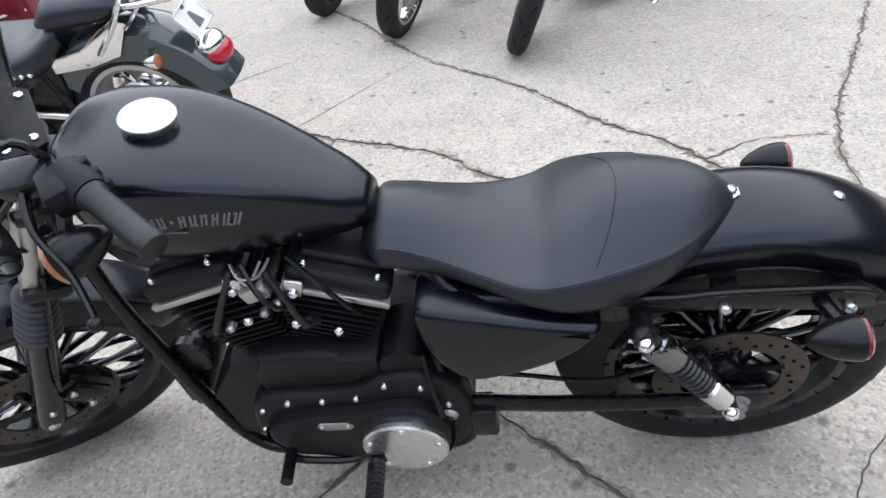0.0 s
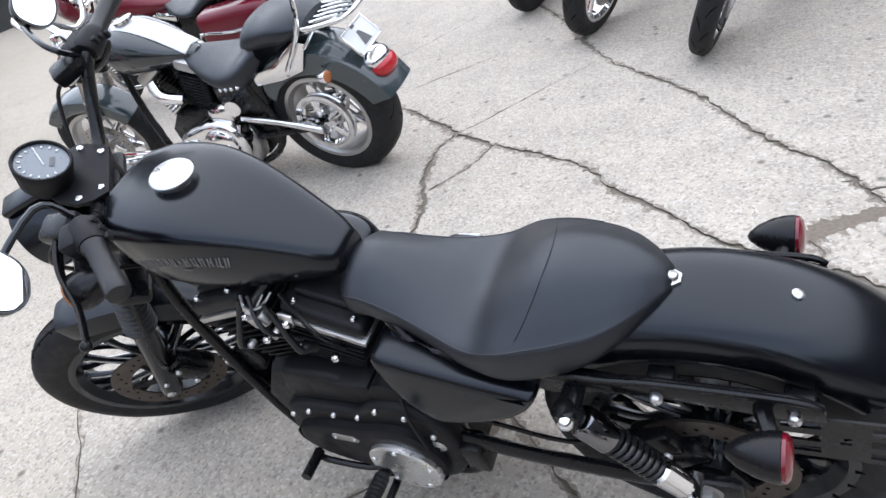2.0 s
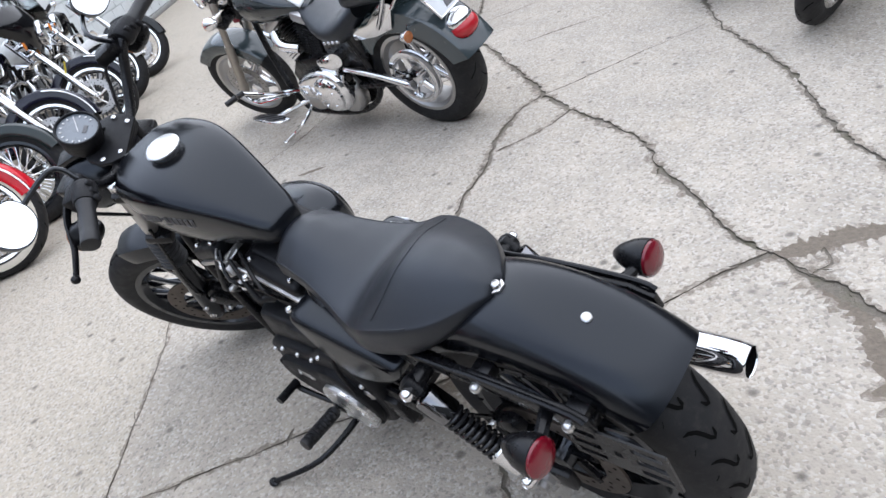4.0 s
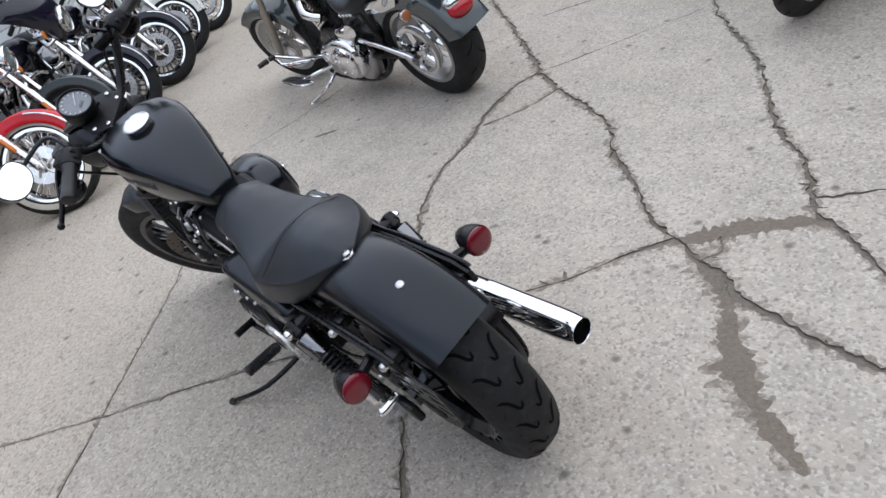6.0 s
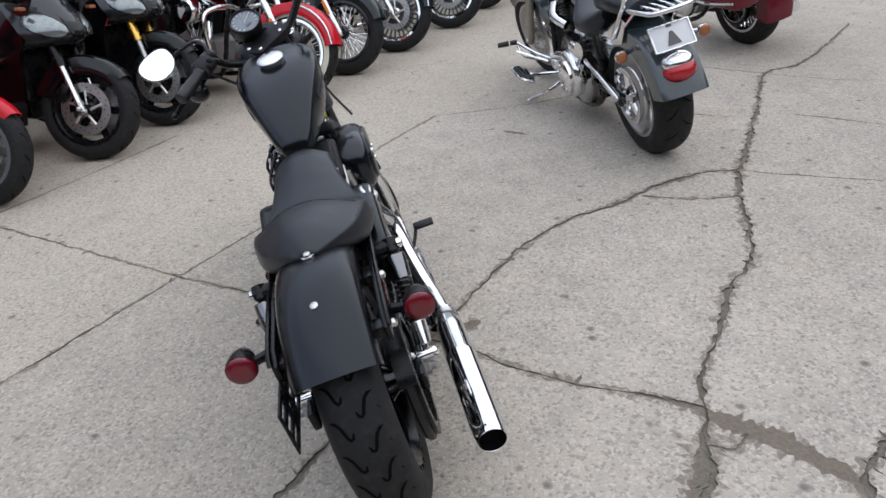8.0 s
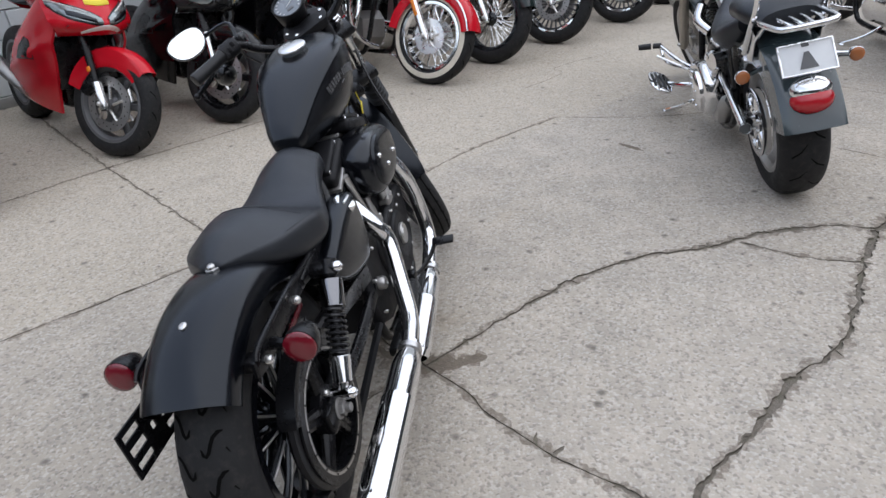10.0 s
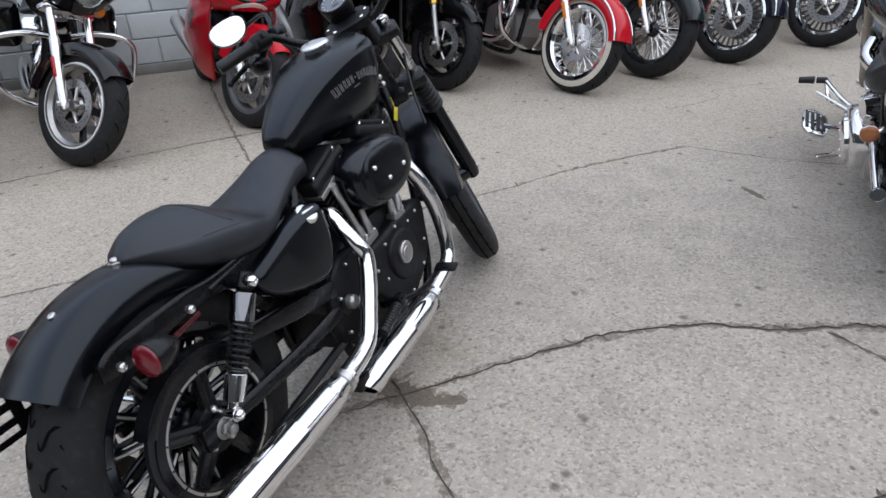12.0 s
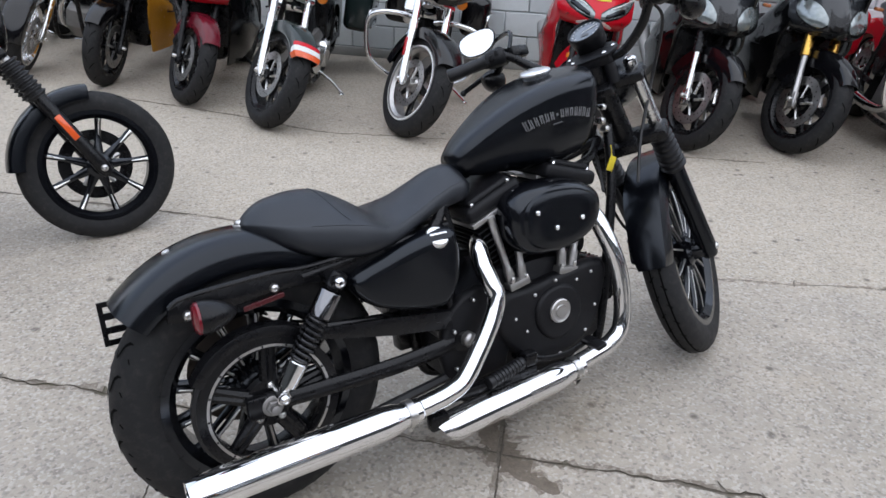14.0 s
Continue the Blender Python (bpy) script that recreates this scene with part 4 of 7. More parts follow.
def main_tank():
    U = [0.556, 0.578, 0.623, 0.685, 0.756, 0.827, 0.898, 0.952, 0.974, 0.989]
    W = [0.036, 0.051, 0.068, 0.089, 0.111, 0.126, 0.129, 0.118, 0.092, 0.05]
    TOP = [0.766, 0.789, 0.823, 0.863, 0.9, 0.926, 0.941, 0.948, 0.95, 0.938]
    MIDH = [0.747, 0.762, 0.794, 0.834, 0.868, 0.89, 0.897, 0.893, 0.887, 0.878]
    LOW = [0.722, 0.712, 0.704, 0.702, 0.701, 0.705, 0.714, 0.735, 0.764, 0.803]
    bm = B()
    rings = []
    for u in np.linspace(0.556, 0.989, 46):
        w, t, m, l = (spl(u, U, y) for y in (W, TOP, MIDH, LOW))
        ring = []
        for a in np.linspace(0, 2 * math.pi, 56, endpoint=False):
            c, s = math.cos(a), math.sin(a)
            if s >= 0:
                y, z = w * math.copysign(abs(c) ** 0.56, c), m + (t - m) * s ** 0.86
            else:
                y, z = w * math.copysign(abs(c) ** 0.4, c) * (1 - 0.16 * (-s) ** 2.2), m - (m - l) * (-s) ** 0.95
            ring.append(V(u, y, z))
        rings.append(ring)
    loft(bm, rings)
    tank = part("fuel_tank", bm, DENIM, bike, sharp=60)
    bm = B()
    C = Matrix.Translation((0.848, 0.002, 0.93)) @ (V(-0.2, 0, 1).to_track_quat("Y", "Z").to_matrix().to_4x4())
    lathe(bm, [(-0.02, 0.03), (0.006, 0.036), (0.012, 0.042), (0.016, 0.042), (0.0195, 0.039), (0.022, 0.03), (0.023, 0.0005)], 40, C, cap=True)
    part("filler_cap", bm, SATINAL, tank, "polished steel filler cap")
    # pale arched band of small marks on each side, and a short bar below it
    def side_of(u, z):
        w, m_, l_ = spl(u, U, W), spl(u, U, MIDH), spl(u, U, LOW)
        s_ = min(1, max(0, (m_ - z) / (m_ - l_))) ** (1 / 0.95)
        return w * (math.sqrt(max(0, 1 - s_ * s_)) ** 0.4) * (1 - 0.16 * s_ ** 2.2)
    for sgn in (1, -1):
        bm = B()
        for i in range(14):
            k = i / 13
            u = 0.73 + 0.185 * k
            z = 0.815 + 0.031 * math.sin(math.pi * (0.06 + 0.66 * k))
            hgt = 0.027 - 0.007 * math.sin(math.pi * k)
            tilt = -30 + 44 * k
            if i == 6:
                box(bm, (u, sgn * (side_of(u, z) + 0.0004), z), (0.005, 0.0016, 0.006))
                continue
            for du in (-0.0032, 0.0032):
                box(bm, (u + du, sgn * (side_of(u + du, z) + 0.0004), z), (0.0033, 0.0016, hgt), rot=(0, tilt, 0))
            box(bm, (u, sgn * (side_of(u, z) + 0.0004), z + hgt * (0.4, -0.4, 0.05)[i % 3]), (0.0085, 0.0015, 0.0045), rot=(0, tilt, 0))
        part("tank_lettering", bm, LETTER, tank, "arched grey band of worn marks")
        bm = B()
        box(bm, (0.825, sgn * (side_of(0.825, 0.822) + 0.0002), 0.822), (0.045, 0.0012, 0.003), rot=(0, -8, 0))
        part("lettering_bar", bm, GREYPL, tank)


def main_seat():
    U = [0.012, 0.03, 0.06, 0.1, 0.15, 0.2, 0.26, 0.32, 0.4, 0.46, 0.52, 0.565, 0.585]
    W = [0.022, 0.047, 0.08, 0.111, 0.133, 0.146, 0.153, 0.141, 0.113, 0.096, 0.086, 0.076, 0.05]
    TE = [0.688, 0.692, 0.692, 0.687, 0.683, 0.678, 0.666, 0.648, 0.662, 0.684, 0.704, 0.706, 0.694]
    LO = [0.682, 0.671, 0.652, 0.629, 0.607, 0.597, 0.593, 0.602, 0.626, 0.643, 0.654, 0.664, 0.678]
    CR = [0.006, 0.02, 0.038, 0.052, 0.06, 0.057, 0.037, 0.018, 0.024, 0.033, 0.036, 0.028, 0.012]
    bm = B()
    rings, seam = [], [[], []]
    for u in np.linspace(0.012, 0.585, 64):
        w, t, l, c = (spl(u, U, y) for y in (W, TE, LO, CR))
        h = t - l
        half = [V(u, w * 0.78, l), V(u, w * 0.93, l + h * 0.08), V(u, w * 1.0, l + h * 0.34), V(u, w * 0.985, l + h * 0.7), V(u, w * 0.95, l + h * 0.93),
                V(u, w * 0.885, t + 0.002), V(u, w * 0.68, t + c * 0.38 + 0.001), V(u, w * 0.4, t + c * 0.8), V(u, w * 0.2, t + c * 0.96)]
        k = curve(half + [V(u, 0, t + c)] + [V(p.x, -p.y, p.z) for p in half[::-1]], 3)
        rings.append(k)
        seam[0].append(V(u, w * 0.925, l + h * 0.965 + 0.0012))
        seam[1].append(V(u, -w * 0.925, l + h * 0.965 + 0.0012))
    loft(bm, rings)
    seat = part("seat", bm, VINYL, bike, "black vinyl solo seat with stitched seams", sharp=70)
    bm = B()
    for s in seam:
        tube(bm, s[14:-2], 0.0013, 6, 1)
    # cross seam over the bump
    line = []
    for a in np.linspace(-1, 1, 41):
        u = 0.225 - 0.04 * (1 - abs(a) ** 2)
        w, t, c = (spl(u, U, y) for y in (W, TE, CR))
        z = float(np.interp(abs(a) * 0.83, [0, 0.2, 0.4, 0.66, 0.83], [t + c, t + c * 0.96, t + c * 0.8, t + c * 0.4 + 0.001, t + c * 0.1 + 0.002]))
        line.append(V(u, w * 0.83 * a, z + 0.001))
    tube(bm, line, 0.0011, 6, 1)
    tube(bm, [p + V(-0.009, 0, -0.0006) for p in line], 0.0008, 6, 1)
    part("seam", bm, VINYL, seat)
    bm = B()
    plate(bm, [(0.035, 0.02), (0.035, -0.02), (0.012, -0.016), (0.0, -0.008), (0.0, 0.008), (0.012, 0.016)], 0.685, 0.69, 0.001, axis="z")
    bolt(bm, (0.012, 0, 0.693), 0.009, (-0.2, 0, 1), 0.006)
    part("seat_tab", bm, STEEL, bike, "zinc seat mounting tab and screw")


def main_tail():
    bm = B()
    rings = []
    R = 0.373
    for i in range(36):
        th = radians(48 + 88 * i / 35)
        out = V(math.cos(th), 0, math.sin(th))
        c = AX_R + out * R
        ring = []
        W = 0.093
        for a in np.linspace(-1, 1, 33):
            s = abs(a)
            q = min(1, s / 0.86) * math.pi / 2
            y = W * math.sin(q) ** 0.86
            drop = 0.052 * (1 - math.cos(q) ** 0.8) + max(0, s - 0.86) * 0.16
            ring.append(c + V(0, math.copysign(y, a), 0) - out * drop)
        inner = [p - out * 0.003 for p in ring[::-1]]
        inner = [V(p.x, p.y * 0.97, p.z) for p in inner]
        rings.append(ring + inner)
    loft(bm, rings)
    fender = part("rear_fender", bm, DENIM, bike, "bobbed satin black rear fender", sharp=60)
    bm = B()
    n = V(-0.38, 0, 0.92)
    bolt(bm, (-0.148, 0, 0.6605), 0.009, n, 0.004)
    part("fender_bolt", bm, STEEL, fender)
    for sgn in (1, -1):
        bm = B()
        poly = [(-0.185, 0.545), (-0.18, 0.575), (-0.14, 0.592), (0.03, 0.602), (0.12, 0.598), (0.26, 0.61), (0.3, 0.62), (0.3, 0.57), (0.2, 0.545), (0.12, 0.56), (0.03, 0.56), (-0.13, 0.54)]
        plate(bm, poly, 0.112 * sgn, 0.126 * sgn, 0.004)
        tube(bm, [(-0.178, 0.127 * sgn, 0.578), (-0.14, 0.127 * sgn, 0.594), (0.03, 0.127 * sgn, 0.603), (0.12, 0.127 * sgn, 0.599), (0.28, 0.127 * sgn, 0.612)], 0.0055, 8, 4)
        # bracket to the fender
        box(bm, (-0.15, 0.1 * sgn, 0.56), (0.04, 0.03, 0.025), bevel=0.004)
        box(bm, (0.03, 0.1 * sgn, 0.58), (0.04, 0.03, 0.025), bevel=0.004)
        strut = part("fender_strut", bm, FRAMEB, bike)
        bolts("strut_bolt", strut, STEEL, [((u, 0.131 * sgn, h), 0.01, (0, sgn, 0), 0.009) for u, h in ((0.035, 0.57), (-0.145, 0.556))])
        # shock absorber
        top, low = V(0.16, 0.168 * sgn, 0.567), V(0.008, 0.16 * sgn, 0.337)
        d = (low - top).normalized()
        q = d.to_track_quat("Y", "Z").to_matrix().to_4x4()
        S = Matrix.Translation(top) @ q
        L = (low - top).length
        bm = B()
        lathe(bm, [(-0.022, 0.006), (-0.018, 0.018), (0.014, 0.02), (0.02, 0.014), (0.03, 0.024), (0.1, 0.015), (0.2, 0.013), (0.21, 0.012)], 18, S, cap=True)
        tube(bm, [top + V(0, -0.05 * sgn, 0), top + V(0, 0.016 * sgn, 0)], 0.018, 14, 1)
        shock = part("rear_shock", bm, FRAMEB, bike)
        bm = B()
        lathe(bm, [(0.022, 0.016), (0.025, 0.0245), (0.029, 0.0265), (0.084, 0.0265), (0.088, 0.022)], 24, S)
        part("upper_cover", bm, DARKCHROME, shock)
        bm = B()
        lathe(bm, [(0.19, 0.02), (0.195, 0.0245), (0.25, 0.022), (0.253, 0.012), (L, 0.01)], 20, S, cap=True)
        tube(bm, [low + V(0, -0.03 * sgn, 0), low + V(0, 0.016 * sgn, 0)], 0.015, 14, 1)
        part("lower_cover", bm, CHROME, shock, "chrome shock cover")
        bolts("shock_bolt", shock, CHROME, [(p + V(0, 0.018 * sgn, 0), 0.013, (0, sgn, 0), 0.012) for p in (low, top)])
        bm = B()
        coil = [S @ V(0.0215 * math.cos(a), 0.088 + 0.104 * a / (2 * math.pi * 8), 0.0215 * math.sin(a)) for a in np.linspace(0, 2 * math.pi * 8, 120)]
        tube(bm, coil, 0.0042, 7, 1)
        part("spring", bm, SPRING, shock, "black coil spring")
        # stalk and turn signal that also serves as tail lamp
        signal(bike, "rear_turn_signal", (-0.128, 0.195 * sgn, 0.567), (-1, 0, 0.02), (-0.105, 0.125 * sgn, 0.566), REDSIG, "black bullet signal with a red lens")
        # inner fender side and thin red reflector
        if sgn < 0:
            bm = B()
            box(bm, (0.01, -0.128, 0.545), (0.09, 0.006, 0.012), bevel=0.002, rot=(0, -8, 0))
            part("side_reflector", bm, DIMRED, bike, "thin red side reflector")
    # side-mounted number plate bracket, slotted, folded along the left of the tyre
    bm = B()
    us, hs = [-0.296, -0.285, -0.262, -0.235, -0.212, -0.198, -0.175, -0.148, -0.125, -0.114], [0.443, 0.456, 0.471, 0.486, 0.504, 0.52, 0.535, 0.547]
    grid = {(i, j, k): bm.verts.new((u, y, h)) for i, u in enumerate(us) for j, h in enumerate(hs) for k, y in enumerate((0.118, 0.122))}
    solid = {(i, j) for i in range(9) for j in range(7) if not (i in (1, 2, 4, 6, 7) and j in (1, 3, 5)) or (i == 4 and j != 3)}
    for i, j in solid:
        for k in (0, 1):
            bm.faces.new([grid[a, b, k] for a, b in ((i, j), (i + 1, j), (i + 1, j + 1), (i, j + 1))])
        for (a, b), (p, q), n in (((i, j), (i + 1, j), (i, j - 1)), ((i + 1, j), (i + 1, j + 1), (i + 1, j)), ((i + 1, j + 1), (i, j + 1), (i, j + 1)), ((i, j + 1), (i, j), (i - 1, j))):
            if n not in solid:
                bm.faces.new([grid[a, b, 0], grid[p, q, 0], grid[p, q, 1], grid[a, b, 1]])
    box(bm, (-0.15, 0.105, 0.54), (0.05, 0.03, 0.02), bevel=0.003)
    part("plate_bracket", bm, FRAMEB, bike, "slotted black number plate bracket")
    # swingarm, belt guard, belt
    bm = B()
    for sgn in (1, -1):
        tube(bm, [(0.5, 0.115 * sgn, 0.315), (0.3, 0.125 * sgn, 0.305), (0.1, 0.135 * sgn, 0.312), (-0.04, 0.135 * sgn, 0.315)], [0.022, 0.022, 0.02, 0.018], 10, 4, flat=0.6)
        box(bm, (-0.02, 0.135 * sgn, 0.315), (0.09, 0.022, 0.055), bevel=0.008)
    tube(bm, [(0.49, -0.13, 0.315), (0.49, 0.13, 0.315)], 0.028, 14, 1)
    arm = part("swingarm", bm, FRAMEB, bike)
    for sgn in (1, -1):
        bm = B()
        lathe(bm, [(0.13 * sgn, 0.024), (0.146 * sgn, 0.024), (0.148 * sgn, 0.021)], 24, Matrix.Translation((-0.01, 0, 0.313)), cap=True)
        lathe(bm, [(0.146 * sgn, 0.018), (0.158 * sgn, 0.018), (0.161 * sgn, 0.015)], 6, Matrix.Translation((-0.01, 0, 0.313)), cap=True)
        lathe(bm, [(0.16 * sgn, 0.011), (0.172 * sgn, 0.011), (0.174 * sgn, 0.008)], 14, Matrix.Translation((-0.01, 0, 0.313)), cap=True)
        part("axle_nut", bm, CASTAL, arm, "dull steel axle nut")
        bolts("pivot_bolt", arm, BRUSHED, [((0.5, 0.14 * sgn, 0.32), 0.02, (0, sgn, 0), 0.014)])
    bm = B()
    arc = [(AX_R.x + 0.178 * math.cos(a), AX_R.z + 0.178 * math.sin(a)) for a in np.linspace(radians(150), radians(52), 14)]
    out = arc + [(0.3, 0.43), (0.46, 0.405)]
    inn = [(0.46, 0.36), (0.3, 0.385)] + [(AX_R.x + 0.155 * math.cos(a), AX_R.z + 0.155 * math.sin(a)) for a in np.linspace(radians(52), radians(150), 14)]
    plate(bm, out + inn, -0.132, -0.128, 0.001)
    plate(bm, out + [(p[0], p[1] - 0.004) for p in out[::-1]], -0.13, -0.09, 0.0)
    part("belt_guard", bm, FRAMEB, bike)
    bm = B()
    path = [(AX_R.x + 0.155 * math.cos(a), -0.11, AX_R.z + 0.155 * math.sin(a)) for a in np.linspace(radians(80), radians(280), 24)]
    path = [(0.56, -0.11, 0.375)] + path + [(0.56, -0.11, 0.24)]
    tube(bm, path, 0.012, 6, 1, flat=1.0)
    part("drive_belt", bm, GRIPB, bike)
    # rear caliper
    bm = B()
    box(bm, (0.07, 0.095, 0.38), (0.085, 0.05, 0.06), bevel=0.014, rot=(0, 25, 0))
    tube(bm, [(0.1, 0.11, 0.4), (0.22, 0.12, 0.37), (0.36, 0.12, 0.4), (0.46, 0.12, 0.42)], 0.005, 6, 5)
    box(bm, (0.03, 0.098, 0.345), (0.1, 0.03, 0.05), bevel=0.012, rot=(0, 40, 0))
    rcal = part("rear_caliper", bm, FRAMEB, bike)
    bolts("caliper_bolt", rcal, STEEL, [((0.1, 0.122, 0.392), 0.008, (0, 1, 0), 0.007), ((0.05, 0.122, 0.372), 0.008, (0, 1, 0), 0.007)])


def main_frame():
    bm = B()
    for sgn in (1, -1):
        tube(bm, [(1.07, 0.03 * sgn, 0.78), (1.05, 0.065 * sgn, 0.6), (1.0, 0.085 * sgn, 0.32), (0.96, 0.088 * sgn, 0.16), (0.86, 0.1 * sgn, 0.125), (0.55, 0.1 * sgn, 0.125), (0.47, 0.1 * sgn, 0.2), (0.47, 0.1 * sgn, 0.42), (0.44, 0.1 * sgn, 0.6)], 0.0145, 10, 5)
        tube(bm, [(0.5, 0.06 * sgn, 0.69), (0.44, 0.1 * sgn, 0.61), (0.3, 0.11 * sgn, 0.6), (0.1, 0.115 * sgn, 0.575)], 0.015, 10, 4)
    tube(bm, [(1.06, 0, 0.86), (0.9, 0, 0.8), (0.6, 0, 0.72), (0.47, 0, 0.68)], 0.024, 12, 4)
    for sgn in (1, -1):
        tube(bm, [(1.06, 0.0, 0.74), (1.0, 0.035 * sgn, 0.7), (0.92, 0.05 * sgn, 0.68)], 0.012, 8, 3)
    part("frame", bm, FRAMEB, bike)
    # regulator and horn ahead of the engine
    bm = B()
    box(bm, (1.03, 0, 0.33), (0.035, 0.14, 0.12), bevel=0.006)
    reg = part("regulator", bm, FRAMEB, bike)
    for i in range(8):
        bm = B()
        box(bm, (1.052, -0.06 + 0.017 * i, 0.33), (0.02, 0.005, 0.11), bevel=0.001)
        part("regulator_fin", bm, FRAMEB, reg)
    bm = B()
    lathe(bm, [(-0.02, 0.02), (-0.015, 0.042), (0.006, 0.046), (0.012, 0.04), (0.014, 0.004)], 28, Matrix.Translation((0.995, 0.055, 0.43)), cap=True)
    part("horn", bm, FRAMEB, bike)
    # yellow key tag
    bm = B()
    box(bm, (1.042, -0.075, 0.678), (0.03, 0.004, 0.042), bevel=0.002, rot=(10, 20, 15))
    tube(bm, [(1.045, -0.074, 0.698), (1.045, -0.07, 0.73)], 0.0015, 6, 1)
    part("key_tag", bm, YELLOW, bike, "yellow paper key tag")
    bolts("neck_bolt", bike, STEEL, [(p, 0.01, (0.1, -1, 0), 0.012) for p in ((1.035, -0.05, 0.835), (1.02, -0.06, 0.8), (1.04, -0.055, 0.775))])


def main_engine():
    # crankcase
    bm = B()
    plate(bm, [(0.47, 0.19), (0.6, 0.135), (0.85, 0.13), (0.97, 0.2), (0.98, 0.34), (0.9, 0.45), (0.78, 0.47), (0.6, 0.47), (0.5, 0.4)], -0.1, 0.1, 0.02)
    part("crankcase", bm, CRINKLE, bike)
    # primary cover on the left
    bm = B()
    outline = [(0.455, 0.31), (0.475, 0.225), (0.53, 0.17), (0.61, 0.155), (0.72, 0.18), (0.83, 0.21), (0.885, 0.265), (0.88, 0.335), (0.86, 0.385), (0.8, 0.402), (0.67, 0.405), (0.61, 0.44), (0.53, 0.445), (0.468, 0.395)]
    plate(bm, outline, 0.095, 0.148, 0.016, seg=4, k=3)
    plate(bm, [(0.495, 0.27), (0.525, 0.2), (0.6, 0.178), (0.7, 0.198), (0.82, 0.232), (0.862, 0.285), (0.84, 0.34), (0.74, 0.368), (0.66, 0.372), (0.6, 0.385), (0.54, 0.378), (0.505, 0.33)], 0.142, 0.172, 0.024, seg=5, k=3)
    prim = part("primary_cover", bm, CRINKLE, bike)
    bm = B()
    lathe(bm, [(0.16, 0.083), (0.181, 0.083), (0.185, 0.079), (0.187, 0.0005)], 48, Matrix.Translation((0.592, 0, 0.262)), cap=True)
    for i in range(5):
        a = 2 * math.pi * i / 5 + 0.4
        bolt(bm, (0.592 + 0.069 * math.cos(a), 0.184, 0.262 + 0.069 * math.sin(a)), 0.006, (0, 1, 0), 0.004)
    part("derby_cover", bm, SATINAL, prim, "satin alloy round clutch cover")
    bm = B()
    plate(bm, [(0.685, 0.322), (0.74, 0.322), (0.752, 0.336), (0.74, 0.35), (0.685, 0.35), (0.673, 0.336)], 0.16, 0.173, 0.004)
    for u in (0.688, 0.738):
        bolt(bm, (u, 0.172, 0.336), 0.005, (0, 1, 0), 0.004)
    part("inspection_cover", bm, BRUSHED, prim)
    bolts("cover_bolt", prim, STEEL, [((u, 0.149, h), 0.0065, (0, 1, 0), 0.006) for u, h in ((0.494, 0.361), (0.535, 0.42), (0.599, 0.43), (0.66, 0.394), (0.726, 0.388), (0.793, 0.388), (0.85, 0.366), (0.868, 0.3), (0.86, 0.25), (0.71, 0.195))])
    # starter and top plates between the primary and the cylinders
    bm = B()
    tube(bm, [(0.56, 0.02, 0.46), (0.56, 0.13, 0.46)], 0.042, 16, 1)
    box(bm, (0.68, 0.09, 0.455), (0.16, 0.08, 0.06), bevel=0.014)
    tube(bm, [(0.52, 0.13, 0.49), (0.512, 0.157, 0.44), (0.505, 0.168, 0.35)], 0.005, 6, 4)
    plate(bm, [(0.62, 0.4), (0.64, 0.47), (0.7, 0.5), (0.82, 0.495), (0.85, 0.43), (0.84, 0.39)], 0.06, 0.125, 0.016, seg=3)
    part("starter_motor", bm, CRINKLE, bike)
    # cam cover on the right
    bm = B()
    outline = [(0.585, 0.36), (0.6, 0.29), (0.66, 0.22), (0.74, 0.185), (0.83, 0.19), (0.91, 0.235), (0.945, 0.3), (0.965, 0.38), (0.958, 0.425), (0.9, 0.437), (0.8, 0.425), (0.7, 0.41), (0.62, 0.405)]
    plate(bm, outline, -0.138, -0.09, 0.02, seg=5, k=3)
    plate(bm, [(0.715, 0.29), (0.76, 0.245), (0.82, 0.25), (0.86, 0.295), (0.855, 0.36), (0.81, 0.395), (0.75, 0.39), (0.71, 0.35)], -0.149, -0.125, 0.013, seg=5, k=3)
    plate(bm, [(0.44, 0.22), (0.62, 0.2), (0.64, 0.38), (0.6, 0.44), (0.5, 0.43), (0.44, 0.36)], -0.125, -0.09, 0.012, seg=3, k=2)
    cam_cover = part("cam_cover", bm, CRINKLE, bike)
    bm = B()
    lathe(bm, [(-0.149, 0.034), (-0.155, 0.034), (-0.158, 0.03), (-0.156, 0.026), (-0.156, 0.018), (-0.159, 0.016), (-0.159, 0.0005)], 36, Matrix.Translation((0.782, 0, 0.327)), cap=True)
    part("timer_cover", bm, BRUSHED, cam_cover, "round brushed timing cover")
    bolts("cover_bolt", cam_cover, STEEL, [((u, -0.137, h), 0.0055, (0, -1, 0), 0.006) for u, h in ((0.645, 0.334), (0.711, 0.385), (0.68, 0.29), (0.78, 0.41), (0.852, 0.395), (0.903, 0.407), (0.915, 0.307), (0.88, 0.24), (0.789, 0.195), (0.705, 0.215), (0.46, 0.25), (0.46, 0.35), (0.52, 0.42), (0.6, 0.42))])
    # two cylinders in a 45 degree V
    C = V(0.775, 0, 0.3)
    bm = B()
    box(bm, (0, 0, 0), (0.158, 0.188, 0.005), bevel=0.0015, seg=1)
    FIN = mesh_of("cooling_fin", bm, FINB)
